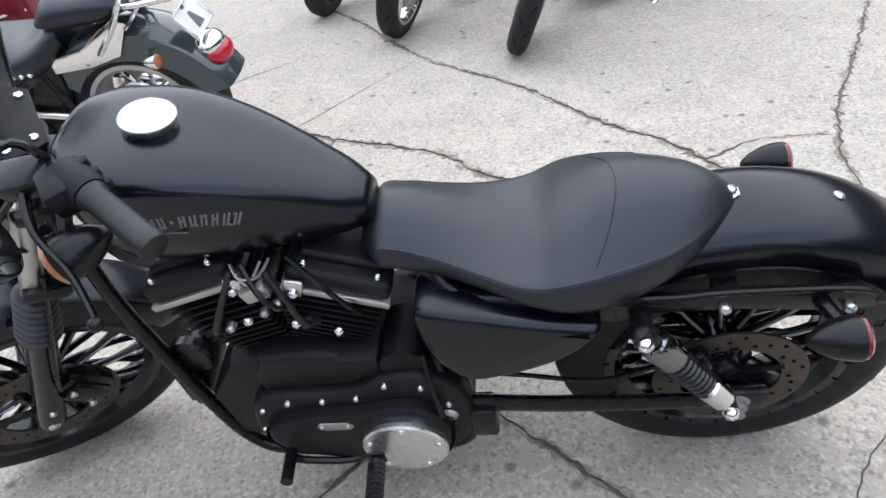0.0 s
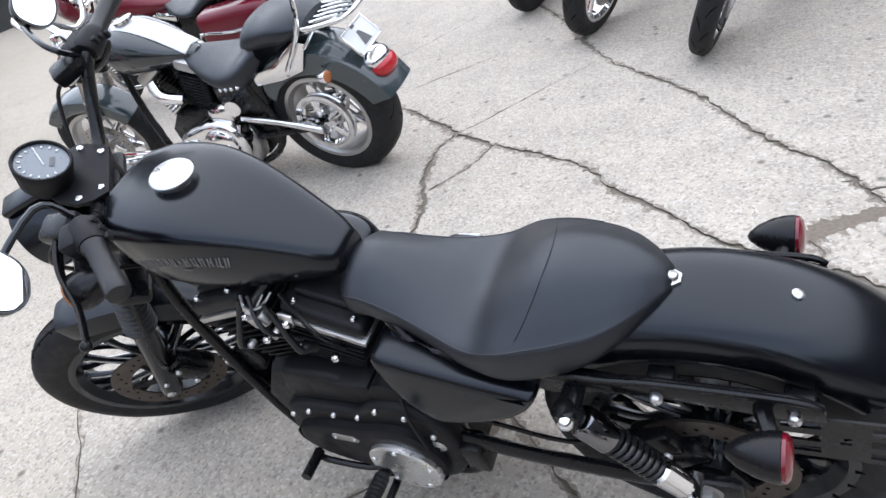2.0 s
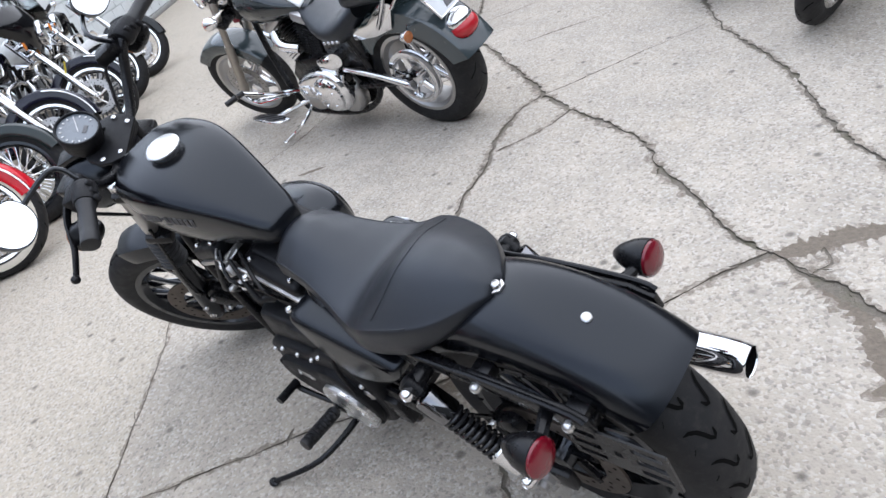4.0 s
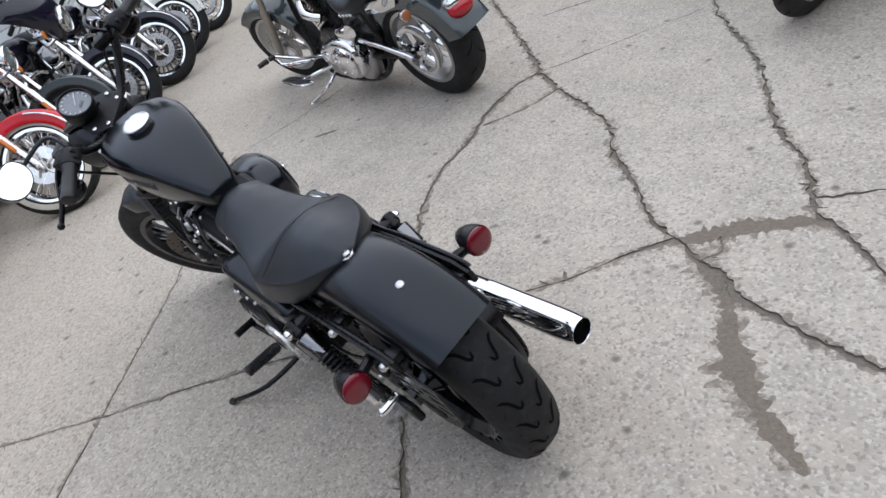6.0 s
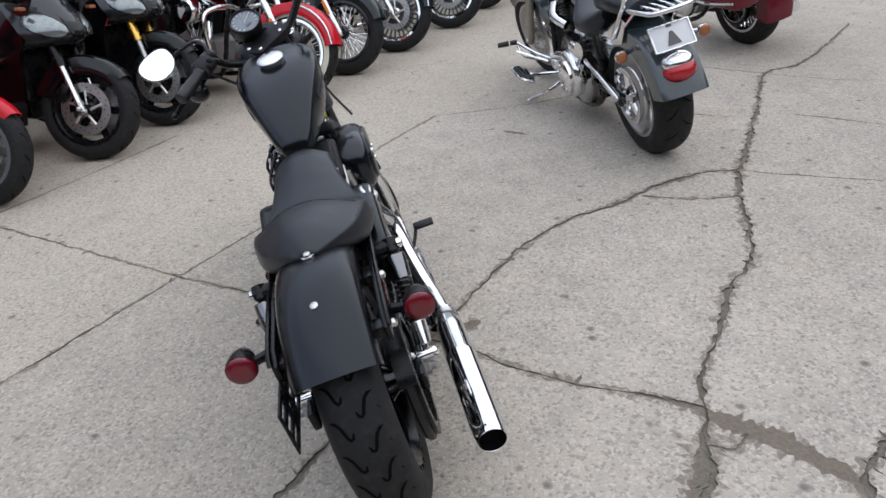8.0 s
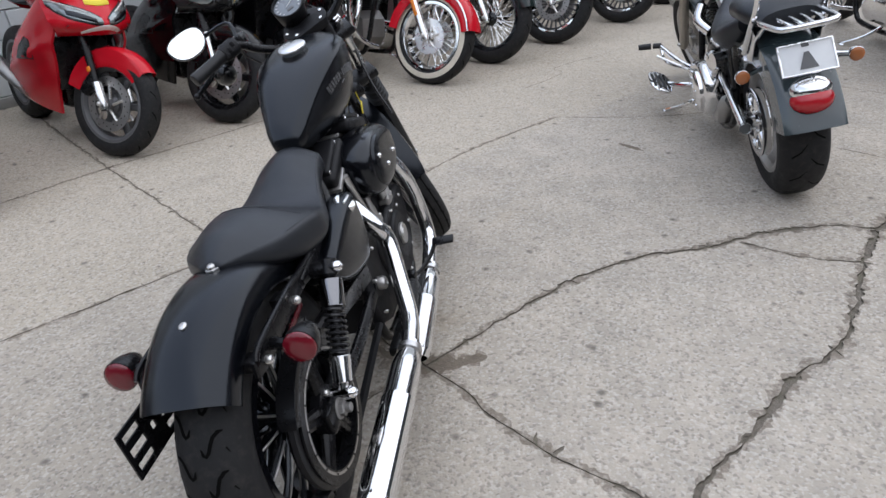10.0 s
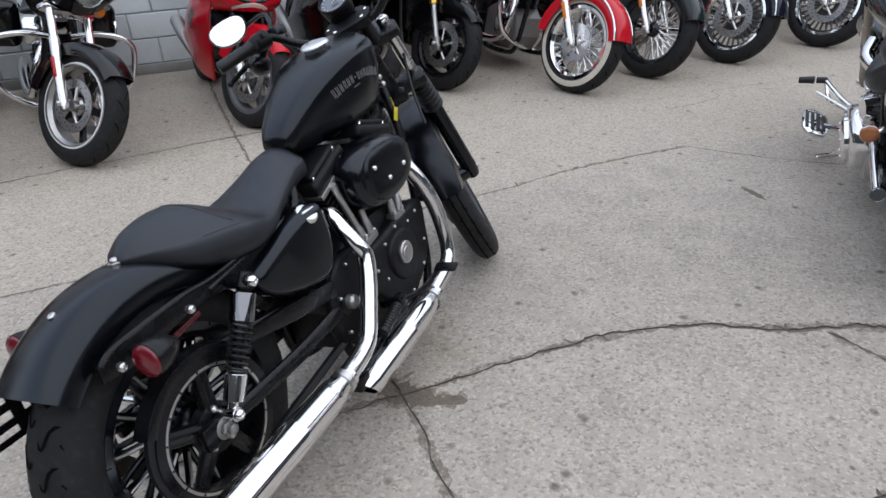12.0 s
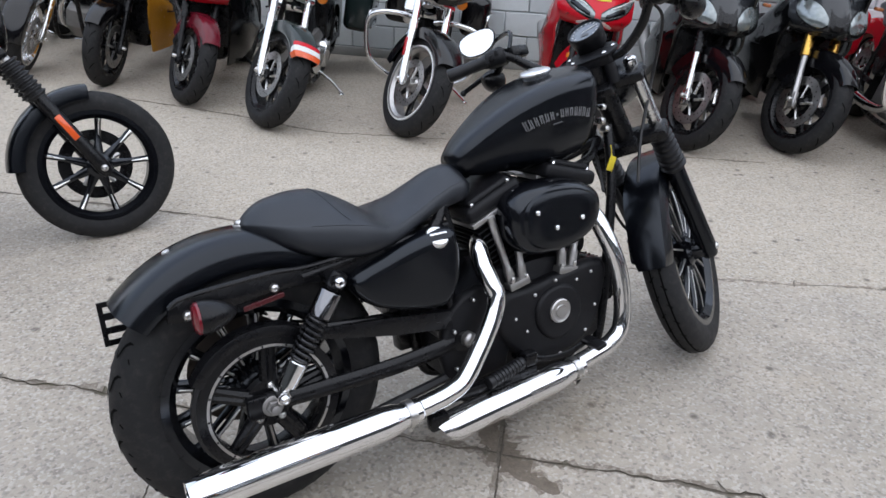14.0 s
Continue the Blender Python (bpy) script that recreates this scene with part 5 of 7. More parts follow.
    for sgn, tag in ((-1, "rear"), (1, "front")):
        A = Matrix.Translation(C + V(0, 0, 0.014 if sgn > 0 else 0)) @ pose(0, 0, 0, 0, 16.5 if sgn > 0 else -22.5, 0)
        bm = B()
        box(bm, (0, 0, 0.22), (0.1, 0.13, 0.2), M=A, bevel=0.02)
        cyl = part("cylinder", bm, CRINKLE, bike)
        for i in range(11):
            k = 0.7 + 0.3 * min(1, (i + 1) / 7) ** 0.7
            part("cooling_fin", FIN, None, cyl, M=A @ Matrix.Translation((0, 0, 0.175 + 0.0165 * i)) @ Matrix.Diagonal((k, k, 1, 1)))
        bm = B()
        box(bm, (0, 0, 0.325), (0.12, 0.15, 0.08), M=A, bevel=0.02)
        part("cylinder_head", bm, CRINKLE, cyl)
        bm = B()
        box(bm, (0, 0.02 if sgn > 0 else 0, 0.352), (0.18, 0.162 if sgn > 0 else 0.202, 0.013), M=A, bevel=0.002)
        part("gasket_plate", bm, BRUSHED, cyl, "bare alloy rocker gasket edge")
        bm = B()
        box(bm, (0, 0, 0.376), (0.175, 0.195, 0.04), M=A, bevel=0.014, seg=3)
        box(bm, (0, -0.01, 0.4), (0.14, 0.15, 0.02), M=A, bevel=0.009, seg=3)
        rocker = part("rocker_box", bm, CRINKLE, cyl)
        bolts("head_bolt", cyl, CHROME, [(A @ V(x, y, 0.397), 0.0065, A.to_3x3() @ V(0, 0, 1), 0.007) for x in (-0.06, 0.06) for y in (-0.08, 0.08)])
        bolts("head_bolt", cyl, CHROME, [(A @ V(x, 0.097, 0.265), 0.0105, A.to_3x3() @ V(0, 1, 0), 0.012) for x in ((-0.017, 0.056) if sgn < 0 else (-0.045,))])
        # push rod tubes on the right
        for off in (-0.022, 0.022):
            bm = B()
            p0 = V((0.67 if sgn < 0 else 0.835) + off * 0.8, -0.118, 0.43)
            p1 = A @ V(off * 1.6, -0.102, 0.35)
            tube(bm, [p0, p0.lerp(p1, 0.2), p0.lerp(p1, 0.22), p0.lerp(p1, 0.7), p1], [0.013, 0.013, 0.01, 0.01, 0.0115], 12, 2)
            part("pushrod_tube", bm, BRUSHED, cyl, "bare alloy push rod tube")
    for sgn in (-1, 1):
        bm = B()
        u0 = 0.67 if sgn < 0 else 0.832
        box(bm, (u0, -0.118, 0.425), (0.065, 0.034, 0.022), bevel=0.005, rot=(0, 10 * sgn, 0))
        block = part("tappet_block", bm, CASTAL, bike)
        bolts("block_bolt", block, STEEL, [((u0 + du, -0.13, 0.44), 0.006, (0, -0.3, 1), 0.008) for du in (-0.022, 0.022)])
    # ignition lead, intake and solenoid between the cylinders
    bm = B()
    tube(bm, [(0.775, -0.06, 0.62), (0.775, 0.0, 0.6), (0.775, 0.05, 0.6)], 0.03, 14, 2)
    tube(bm, [(0.7, 0.1, 0.6), (0.74, 0.13, 0.66), (0.775, 0.09, 0.71)], 0.005, 6, 4)
    tube(bm, [(0.61, 0.1, 0.58), (0.63, 0.12, 0.65), (0.7, 0.08, 0.71)], 0.005, 6, 4)
    part("intake", bm, FRAMEB, bike)
    bm = B()
    box(bm, (0.76, 0.105, 0.665), (0.05, 0.03, 0.03), bevel=0.006, rot=(0, 20, 0))
    eb = part("engine_bracket", bm, BRUSHED, bike, "bare alloy engine bracket")
    bolts("bracket_bolt", eb, BRUSHED, [(p, 0.0085, d, 0.009) for p, d in (((0.77, 0.1, 0.6), (0, 1, 0.2)), ((0.73, 0.12, 0.64), (0, 1, 0)), ((0.83, 0.12, 0.59), (0, 1, 0)))])
    for p in ((0.7, 0.104, 0.662), (0.8, 0.1, 0.672)):
        bm = B()
        box(bm, p, (0.032, 0.008, 0.036), bevel=0.003, rot=(0, -20, 0))
        tab = part("head_bracket", bm, STEEL, bike, "zinc plated bracket")
        bolts("bracket_bolt", tab, CHROME, [((p[0], p[1] + 0.006, p[2] - 0.006), 0.009, (0, 1, 0), 0.008)])
    for p, q, r0 in (((0.69, 0.098, 0.57), (0.7, 0.125, 0.6), (0.735, 0.1, 0.7)), ((0.86, 0.098, 0.56), (0.85, 0.125, 0.6), (0.79, 0.1, 0.71))):
        bm = B()
        tube(bm, [p, Vector(p).lerp(Vector(q), 0.5), q, r0], [0.012, 0.011, 0.007, 0.0045], 10, 4)
        part("plug_lead", bm, GRIPB, bike)
    bm = B()
    tube(bm, [(0.735, 0.07, 0.7), (0.75, 0.1, 0.69), (0.775, 0.11, 0.7), (0.79, 0.09, 0.712)], 0.003, 6, 4)
    tube(bm, [(0.745, 0.08, 0.705), (0.765, 0.112, 0.686), (0.78, 0.105, 0.706)], 0.0025, 6, 4)
    part("ignition_wires", bm, BRUSHED, bike, "loose pale ignition wires")
    # air cleaner, a teardrop oval
    bm = B()
    poly = []
    for a in np.linspace(0, 2 * math.pi, 40, endpoint=False):
        c, s = math.cos(a), math.sin(a)
        poly.append((0.775 + 0.148 * math.copysign(abs(c) ** 0.8, c), 0.597 + (0.086 if s > 0 else 0.1) * math.copysign(abs(s) ** 0.8, s) * (1 - 0.12 * c)))

    def oval(k, v):
        return [V(0.775 + (x - 0.775) * k, v, 0.597 + (z - 0.597) * k) for x, z in poly]
    loft(bm, [oval(0.8, -0.085), oval(0.97, -0.09), oval(1.0, -0.1), oval(1.0, -0.135), oval(0.985, -0.15), oval(0.94, -0.165), oval(0.86, -0.175), oval(0.8, -0.178)], True, True)
    cleaner = part("air_cleaner", bm, GLOSSB, bike, "oval black air cleaner cover", sharp=50)
    bm = B()
    loft(bm, [oval(0.8, -0.178), oval(0.76, -0.186), oval(0.66, -0.19), oval(0.5, -0.191)], False, True)
    part("cover_inset", bm, DENIM, cleaner)
    bolts("cover_bolt", cleaner, CHROME, [((u, -0.19, h), 0.0075, (0, -1, 0), 0.007) for u, h in ((0.832, 0.584), (0.749, 0.572), (0.69, 0.62))])
    # oil tank right, battery cover left
    bm = B()
    plate(bm, [(0.2, 0.556), (0.29, 0.59), (0.37, 0.611), (0.46, 0.622), (0.48, 0.59), (0.482, 0.51), (0.457, 0.45), (0.41, 0.432), (0.29, 0.458), (0.22, 0.5)], -0.165, -0.06, 0.024, seg=4, k=3)
    oil = part("oil_tank", bm, DENIM, bike, sharp=60)
    bm = B()
    q = V(0.0, -0.62, 0.78).to_track_quat("Y", "Z").to_matrix().to_4x4()
    lathe(bm, [(-0.02, 0.022), (0.0, 0.028), (0.01, 0.029), (0.015, 0.026), (0.017, 0.0005)], 26, Matrix.Translation((0.426, -0.143, 0.598)) @ q, cap=True)
    box(bm, (0.426, -0.1545, 0.6125), (0.046, 0.006, 0.01), bevel=0.002, rot=(38, 0, 0))
    part("oil_filler_cap", bm, SATINAL, oil, "bare alloy oil cap")
    bm = B()
    plate(bm, [(0.505, 0.635), (0.43, 0.622), (0.32, 0.59), (0.23, 0.57), (0.225, 0.55), (0.26, 0.505), (0.33, 0.465), (0.42, 0.44), (0.46, 0.455), (0.5, 0.52)], 0.06, 0.16, 0.02, seg=4, k=3)
    part("battery_cover", bm, DENIM, bike, sharp=60)
    bm = B()
    box(bm, (0.42, 0, 0.5), (0.16, 0.18, 0.24), bevel=0.01)
    tube(bm, [(0.48, 0.06, 0.69), (0.5, 0.08, 0.6), (0.51, 0.1, 0.5), (0.5, 0.12, 0.42)], 0.007, 6, 4)
    tube(bm, [(0.49, -0.06, 0.69), (0.505, -0.08, 0.6), (0.5, -0.1, 0.5)], 0.007, 6, 4)
    part("battery_box", bm, FRAMEB, bike)


def main_exhaust():
    def pipe(pts, r, muf, tag):
        bm = B()
        tube(bm, pts, [0.4 * r, 0.75 * r] + [r] * 14, 20, 7)
        ob = part("exhaust_pipe", bm, CHROME, bike, "chrome exhaust pipe")
        bm = B()
        a, b = Vector(muf[0]), Vector(muf[1])
        d = (b - a).normalized()
        q = d.to_track_quat("Y", "Z").to_matrix().to_4x4()
        L = (b - a).length
        m = Matrix.Translation(a) @ q
        lathe(bm, [(-0.05, r), (-0.045, r + 0.004), (-0.03, r + 0.004), (0.0, r + 0.005), (0.02, 0.036), (0.05, 0.0385), (L * 0.35, 0.04), (L * 0.36, 0.041), (L * 0.37, 0.04), (L * 0.88, 0.0395), (L * 0.95, 0.0372), (L, 0.0335), (L + 0.001, 0.0325), (L, 0.0318), (L - 0.06, 0.03)], 30, m, cap=False)
        if tag == "front":
            # slanted end that looks down and inwards
            inv_m = m.inverted()
            for v in bm.verts:
                p = inv_m @ v.co
                if p.y > L * 0.85:
                    w_ = m @ p
                    p.y -= 0.055 * (p.y - L * 0.85) / (L * 0.15) * max(0.0, (0.045 - (w_.z - b.z)) / 0.08)
                    v.co = m @ p
        muffler = part("muffler", bm, CHROME, ob, "polished chrome muffler")
        bm = B()
        deep = 0.075 if tag == "front" else 0.022
        wall_ = [] if tag == "front" else [(L - 0.002, 0.0314), (L - 0.012, 0.031)]
        lathe(bm, wall_ + [(L - deep + 0.002, 0.0302), (L - deep, 0.0005)], 30, m, cap=False)
        part("tailpipe_bore", bm, SHADEBLACK, muffler)
        bm = B()
        lathe(bm, [(-0.03, r + 0.005), (-0.03, r + 0.008), (-0.012, r + 0.008), (-0.012, r + 0.005)], 24, m)
        bolt(bm, m @ V(0.0, -0.02, -(r + 0.01)), 0.008, (0, 0, -1), 0.012)
        part("pipe_clamp", bm, STEEL, muffler)
        return ob
    pipe([(0.59, -0.06, 0.56), (0.567, -0.1, 0.545), (0.556, -0.132, 0.505), (0.56, -0.157, 0.462), (0.566, -0.172, 0.424), (0.545, -0.18, 0.378), (0.503, -0.19, 0.322), (0.44, -0.206, 0.258), (0.385, -0.218, 0.241), (0.32, -0.226, 0.236), (0.255, -0.231, 0.234)], 0.0245, [(0.25, -0.232, 0.233), (-0.222, -0.24, 0.226)], "rear")
    pipe([(0.93, -0.085, 0.6), (0.945, -0.12, 0.545), (0.968, -0.152, 0.46), (0.986, -0.164, 0.38), (0.99, -0.17, 0.29), (0.975, -0.174, 0.225), (0.925, -0.178, 0.193), (0.86, -0.184, 0.182), (0.79, -0.19, 0.174)], 0.0245, [(0.77, -0.192, 0.166), (0.335, -0.205, 0.14)], "front")
    bm = B()
    tube(bm, [(0.8, -0.19, 0.12), (0.795, -0.21, 0.15), (0.8, -0.2, 0.2)], 0.005, 6, 3)
    box(bm, (0.355, -0.21, 0.175), (0.05, 0.03, 0.04), bevel=0.006)
    box(bm, (0.5, -0.17, 0.2), (0.35, 0.03, 0.025), bevel=0.006)
    part("exhaust_bracket", bm, FRAMEB, bike)


def main_controls():
    for sgn in (1, -1):
        # rider peg
        bm = B()
        a, b = V(0.655, 0.175 * sgn, 0.235), (V(0.64, 0.315, 0.268) if sgn > 0 else V(0.53, -0.19, 0.215))
        tube(bm, [V(0.66, 0.11 * sgn, 0.22), a], 0.014, 10, 1)
        box(bm, a, (0.04, 0.03, 0.04), bevel=0.008)
        bracket = part("peg_bracket", bm, FRAMEB, bike)
        bm = B()
        d = (b - a).normalized()
        m = Matrix.Translation(a) @ d.to_track_quat("Y", "Z").to_matrix().to_4x4()
        prof = [(0.02, 0.012)]
        for i in range(9):
            prof += [(0.03 + i * 0.011, 0.0175), (0.037 + i * 0.011, 0.0175), (0.038 + i * 0.011, 0.0155)]
        prof += [(0.135, 0.018), (0.142, 0.016), (0.145, 0.004)]
        lathe(bm, prof, 14, m, cap=True)
        part("footpeg", bm, GRIPB, bracket, "ribbed rubber footpeg")
    # gear lever
    bm = B()
    tube(bm, [(0.67, 0.155, 0.21), (0.72, 0.17, 0.2), (0.8, 0.185, 0.235), (0.82, 0.19, 0.262)], 0.008, 8, 4)
    tube(bm, [(0.82, 0.18, 0.265), (0.812, 0.25, 0.278)], 0.012, 10, 1)
    part("gear_lever", bm, FRAMEB, bike)
    bm = B()
    tube(bm, [(0.64, -0.165, 0.24), (0.7, -0.19, 0.225), (0.76, -0.215, 0.235), (0.8, -0.235, 0.262)], 0.008, 8, 4, flat=0.7)
    box(bm, (0.8, -0.262, 0.266), (0.032, 0.07, 0.012), bevel=0.004, rot=(0, -15, 0))
    part("brake_pedal", bm, FRAMEB, bike)
    # side stand down, reaching the ground
    inv = BIKE_POSE.inverted()
    foot = inv @ V(0.84, 0.43, 0.012)
    knee = inv @ V(0.7, 0.33, 0.07)
    bm = B()
    tube(bm, [(0.72, 0.1, 0.15), (0.68, 0.15, 0.14), knee, foot], [0.011, 0.01, 0.008, 0.007], 10, 5)
    ball(bm, foot, 0.013, sc=(1.5, 1.0, 0.5))
    part("side_stand", bm, FRAMEB, bike, "black steel side stand, swung out")
    # rear left chain of the brake hose and junction box
    bm = B()
    box(bm, (0.44, 0.12, 0.27), (0.05, 0.05, 0.09), bevel=0.008)
    part("rear_master_cylinder", bm, FRAMEB, bike)


main_wheels()
main_fork()
main_bars()
main_tank()
main_seat()
main_tail()
main_frame()
main_engine()
main_exhaust()
main_controls()

# ---- the other motorcycles ----
def arc_fender(R, width, a0, a1, c, skirt=0.05, n=24, M=None, flare=0.0, front_taper=0.0):
    """Fender shell over a wheel of centre c; angles in degrees from straight ahead."""
    bm = B()
    rings = []
    for i in range(n + 1):
        k = i / n
        th = radians(a0 + (a1 - a0) * k)
        out = V(math.cos(th), 0, math.sin(th))
        r = R + flare * k ** 3
        w = width / 2 * (1 - front_taper * (1 - k) ** 2)
        p0 = Vector(c) + out * r
        ring = []
        for a in np.linspace(-1, 1, 17):
            s = abs(a)
            y = w * math.sin(min(1, s / 0.7) * math.pi / 2)
            drop = 0.022 * (1 - math.cos(min(1, s / 0.7) * math.pi / 2)) + max(0, s - 0.7) / 0.3 * skirt
            ring.append(p0 + V(0, math.copysign(y, a), 0) - out * drop)
        inner = [V(p.x, p.y * 0.965, p.z) - out * 0.004 for p in ring[::-1]]
        rings.append([(M or I4) @ p for p in ring + inner])
    loft(bm, rings)
    return bm


def blob_loft(us, ws, tops, mids, lows, n=26, m=32, top_p=0.8, low_p=0.6):
    """Tank-like body from stations along x."""
    bm = B()
    rings = []
    for u in np.linspace(us[0], us[-1], n):
        w, t, c0, l = (spl(u, us, y) for y in (ws, tops, mids, lows))
        ring = []
        for a in np.linspace(0, 2 * math.pi, m, endpoint=False):
            c, s = math.cos(a), math.sin(a)
            if s >= 0:
                ring.append(V(u, w * math.copysign(abs(c) ** top_p, c), c0 + (t - c0) * s ** 0.9))
            else:
                ring.append(V(u, w * math.copysign(abs(c) ** low_p, c) * (1 - 0.25 * s * s), c0 - (c0 - l) * (-s) ** 0.9))
        rings.append(ring)
    loft(bm, rings)
    return bm


def place(thing, contact, heading, lean, wb):
    """Stand a bike so that its front tyre touches contact."""
    h = radians(heading)
    x, y = contact[0] - wb * math.cos(h), contact[1] - wb * math.sin(h)
    thing.matrix_world = Matrix.Translation((x, y, 0)) @ pose(0, 0, 0, 0, 0, heading) @ pose(0, 0, 0, -lean, 0, 0)


def fork_pair(thing, AX, rake, ST, r=0.024, length=0.74, gap=0.11, low=FORKAL, up=CHROME, split=0.45, reflector=None, gaiter=False, usd=False, g_ref=0.11):
    UP = V(-math.sin(radians(rake)), 0, math.cos(radians(rake)))
    for sgn in (1, -1):
        a = AX + V(0, gap * sgn, 0)
        bm = B()
        if usd:
            tube(bm, [a - UP * 0.02, a + UP * length * split], 0.019, 14, 1, M=ST)
            box(bm, a, (0.05, 0.035, 0.1), M=ST, bevel=0.012, rot=(0, -rake, 0))
        else:
            tube(bm, [a - UP * 0.035, a, a + UP * 0.08, a + UP * length * split - UP * 0.01, a + UP * length * split], [r * 0.8, r * 1.15, r * 1.05, r * 1.05, r * 0.95], 16, 1, M=ST)
        leg = part("fork_slider", bm, low, thing)
        bm = B()
        tube(bm, [a + UP * length * split * 0.95, a + UP * length], (r * 1.1 if usd else r * 0.82), 14, 1, M=ST)
        part("fork_tube", bm, up, leg)
        if gaiter:
            bm = B()
            q = (ST.to_3x3() @ UP).to_track_quat("Y", "Z").to_matrix().to_4x4()
            m = Matrix.Translation(ST @ a) @ q
            lathe(bm, [(length * split - 0.02 + 0.16 * i / 32, r * 1.25 + (0.008 if (i // 2) % 2 else 0)) for i in range(33)], 16, m, cap=True)
            part("fork_gaiter", bm, GRIPB, leg, "ribbed rubber fork gaiter")
        if reflector:
            bm = B()
            box(bm, a + UP * 0.2 + V(0.0, 0.027 * sgn, 0), (0.025, 0.008, g_ref), M=ST, bevel=0.003, rot=(0, -rake, 0))
            part("fork_reflector", bm, reflector, leg, "amber fork reflector")
        bm = B()
        bolt(bm, ST @ (a + V(0, (r + 0.004) * sgn, 0)), 0.014, ST.to_3x3() @ V(0, sgn, 0), 0.012)
        part("axle_end", bm, STEEL, leg)
    bm = B()
    for t in (length * 0.72, length * 0.97):
        box(bm, AX + UP * t - V(0.02, 0, 0), (0.08, gap * 2 + 0.07, 0.035), M=ST, bevel=0.01, rot=(0, -rake, 0))
    tube(bm, [AX + UP * length * 0.68 - V(0.06, 0, 0.02), AX + UP * length - V(0.06, 0, 0.0)], 0.035, 12, 1)
    part("triple_clamp", bm, up if up in (CHROME, FRAMEB) else FRAMEB, thing)


FIN_MESHES = {}


def fin_mesh(mat):
    if mat.name not in FIN_MESHES:
        bm = B()
        box(bm, (0, 0, 0), (0.155, 0.18, 0.005), bevel=0.0015, seg=1)
        FIN_MESHES[mat.name] = mesh_of("cooling_fin", bm, mat)
    return FIN_MESHES[mat.name]


def vtwin(thing, c, case, fin, cover, s=1.0):
    """V-twin engine: case, covers, two finned cylinders, rocker boxes."""
    c = Vector(c)
    T = Matrix.Translation(c) @ Matrix.Scale(s, 4)
    bm = B()
    plate(bm, [(-0.3, -0.12), (-0.1, -0.16), (0.12, -0.15), (0.2, -0.05), (0.19, 0.08), (0.1, 0.16), (-0.1, 0.17), (-0.28, 0.1)], -0.11, 0.11, 0.02, M=T)
    engine = part("crankcase", bm, case, thing)
    bm = B()
    for x, r, v in ((0.06, 0.1, 0.16), (-0.22, 0.11, 0.165)):
        lathe(bm, [(0.1, r), (v - 0.02, r), (v, r * 0.88), (v + 0.008, r * 0.5), (v + 0.008, 0.001)], 30, T @ Matrix.Translation((x, 0, -0.03)), cap=True)
    box(bm, (-0.08, 0.13, -0.03), (0.3, 0.06, 0.15), M=T, bevel=0.02)
    part("primary_cover", bm, cover, engine)
    bm = B()
    lathe(bm, [(-0.1, 0.11), (-0.14, 0.105), (-0.155, 0.08), (-0.158, 0.001)], 30, T @ Matrix.Translation((0.03, 0, 0.0)), cap=True)
    part("cam_cover", bm, cover, engine)
    for sgn in (-1, 1):
        A = T @ Matrix.Translation((0, 0, 0.02)) @ pose(0, 0, 0, 0, 22.5 * sgn, 0)
        bm = B()
        box(bm, (0, 0, 0.24), (0.1, 0.12, 0.2), M=A, bevel=0.02)
        cyl = part("cylinder", bm, fin, thing)
        me = fin_mesh(fin)
        for i in range(10):
            part("cooling_fin", me, None, cyl, M=A @ Matrix.Translation((0, 0, 0.165 + 0.017 * i)))
        bm = B()
        box(bm, (0, 0, 0.365), (0.17, 0.18, 0.055), M=A, bevel=0.018)
        part("rocker_box", bm, cover, cyl)
        for off in (-0.03, 0.03):
            bm = B()
            tube(bm, [(off * 0.7, -0.105, 0.1), (off, -0.1, 0.34)], 0.011, 8, 1, M=A)
            part("pushrod_tube", bm, CHROME, cyl)
    return engine


def headlamp(thing, c, ST, r=0.09, shell=CHROME, eyebrow=False):
    bm = B()
    H = ST @ Matrix.Translation(c) @ (V(1, 0, -0.04).to_track_quat("Y", "Z").to_matrix().to_4x4())
    lathe(bm, [(-0.11, 0.01), (-0.1, r * 0.5), (-0.06, r * 0.9), (0.0, r), (0.03, r), (0.036, r * 0.93), (0.03, r * 0.9)], 28, H, cap=True)
    ob = part("headlamp", bm, shell, thing)
    bm = B()
    lathe(bm, [(0.03, r * 0.91), (0.042, r * 0.6), (0.046, 0.001)], 28, H, cap=True)
    part("lens", bm, LAMPGL, ob)
    return ob


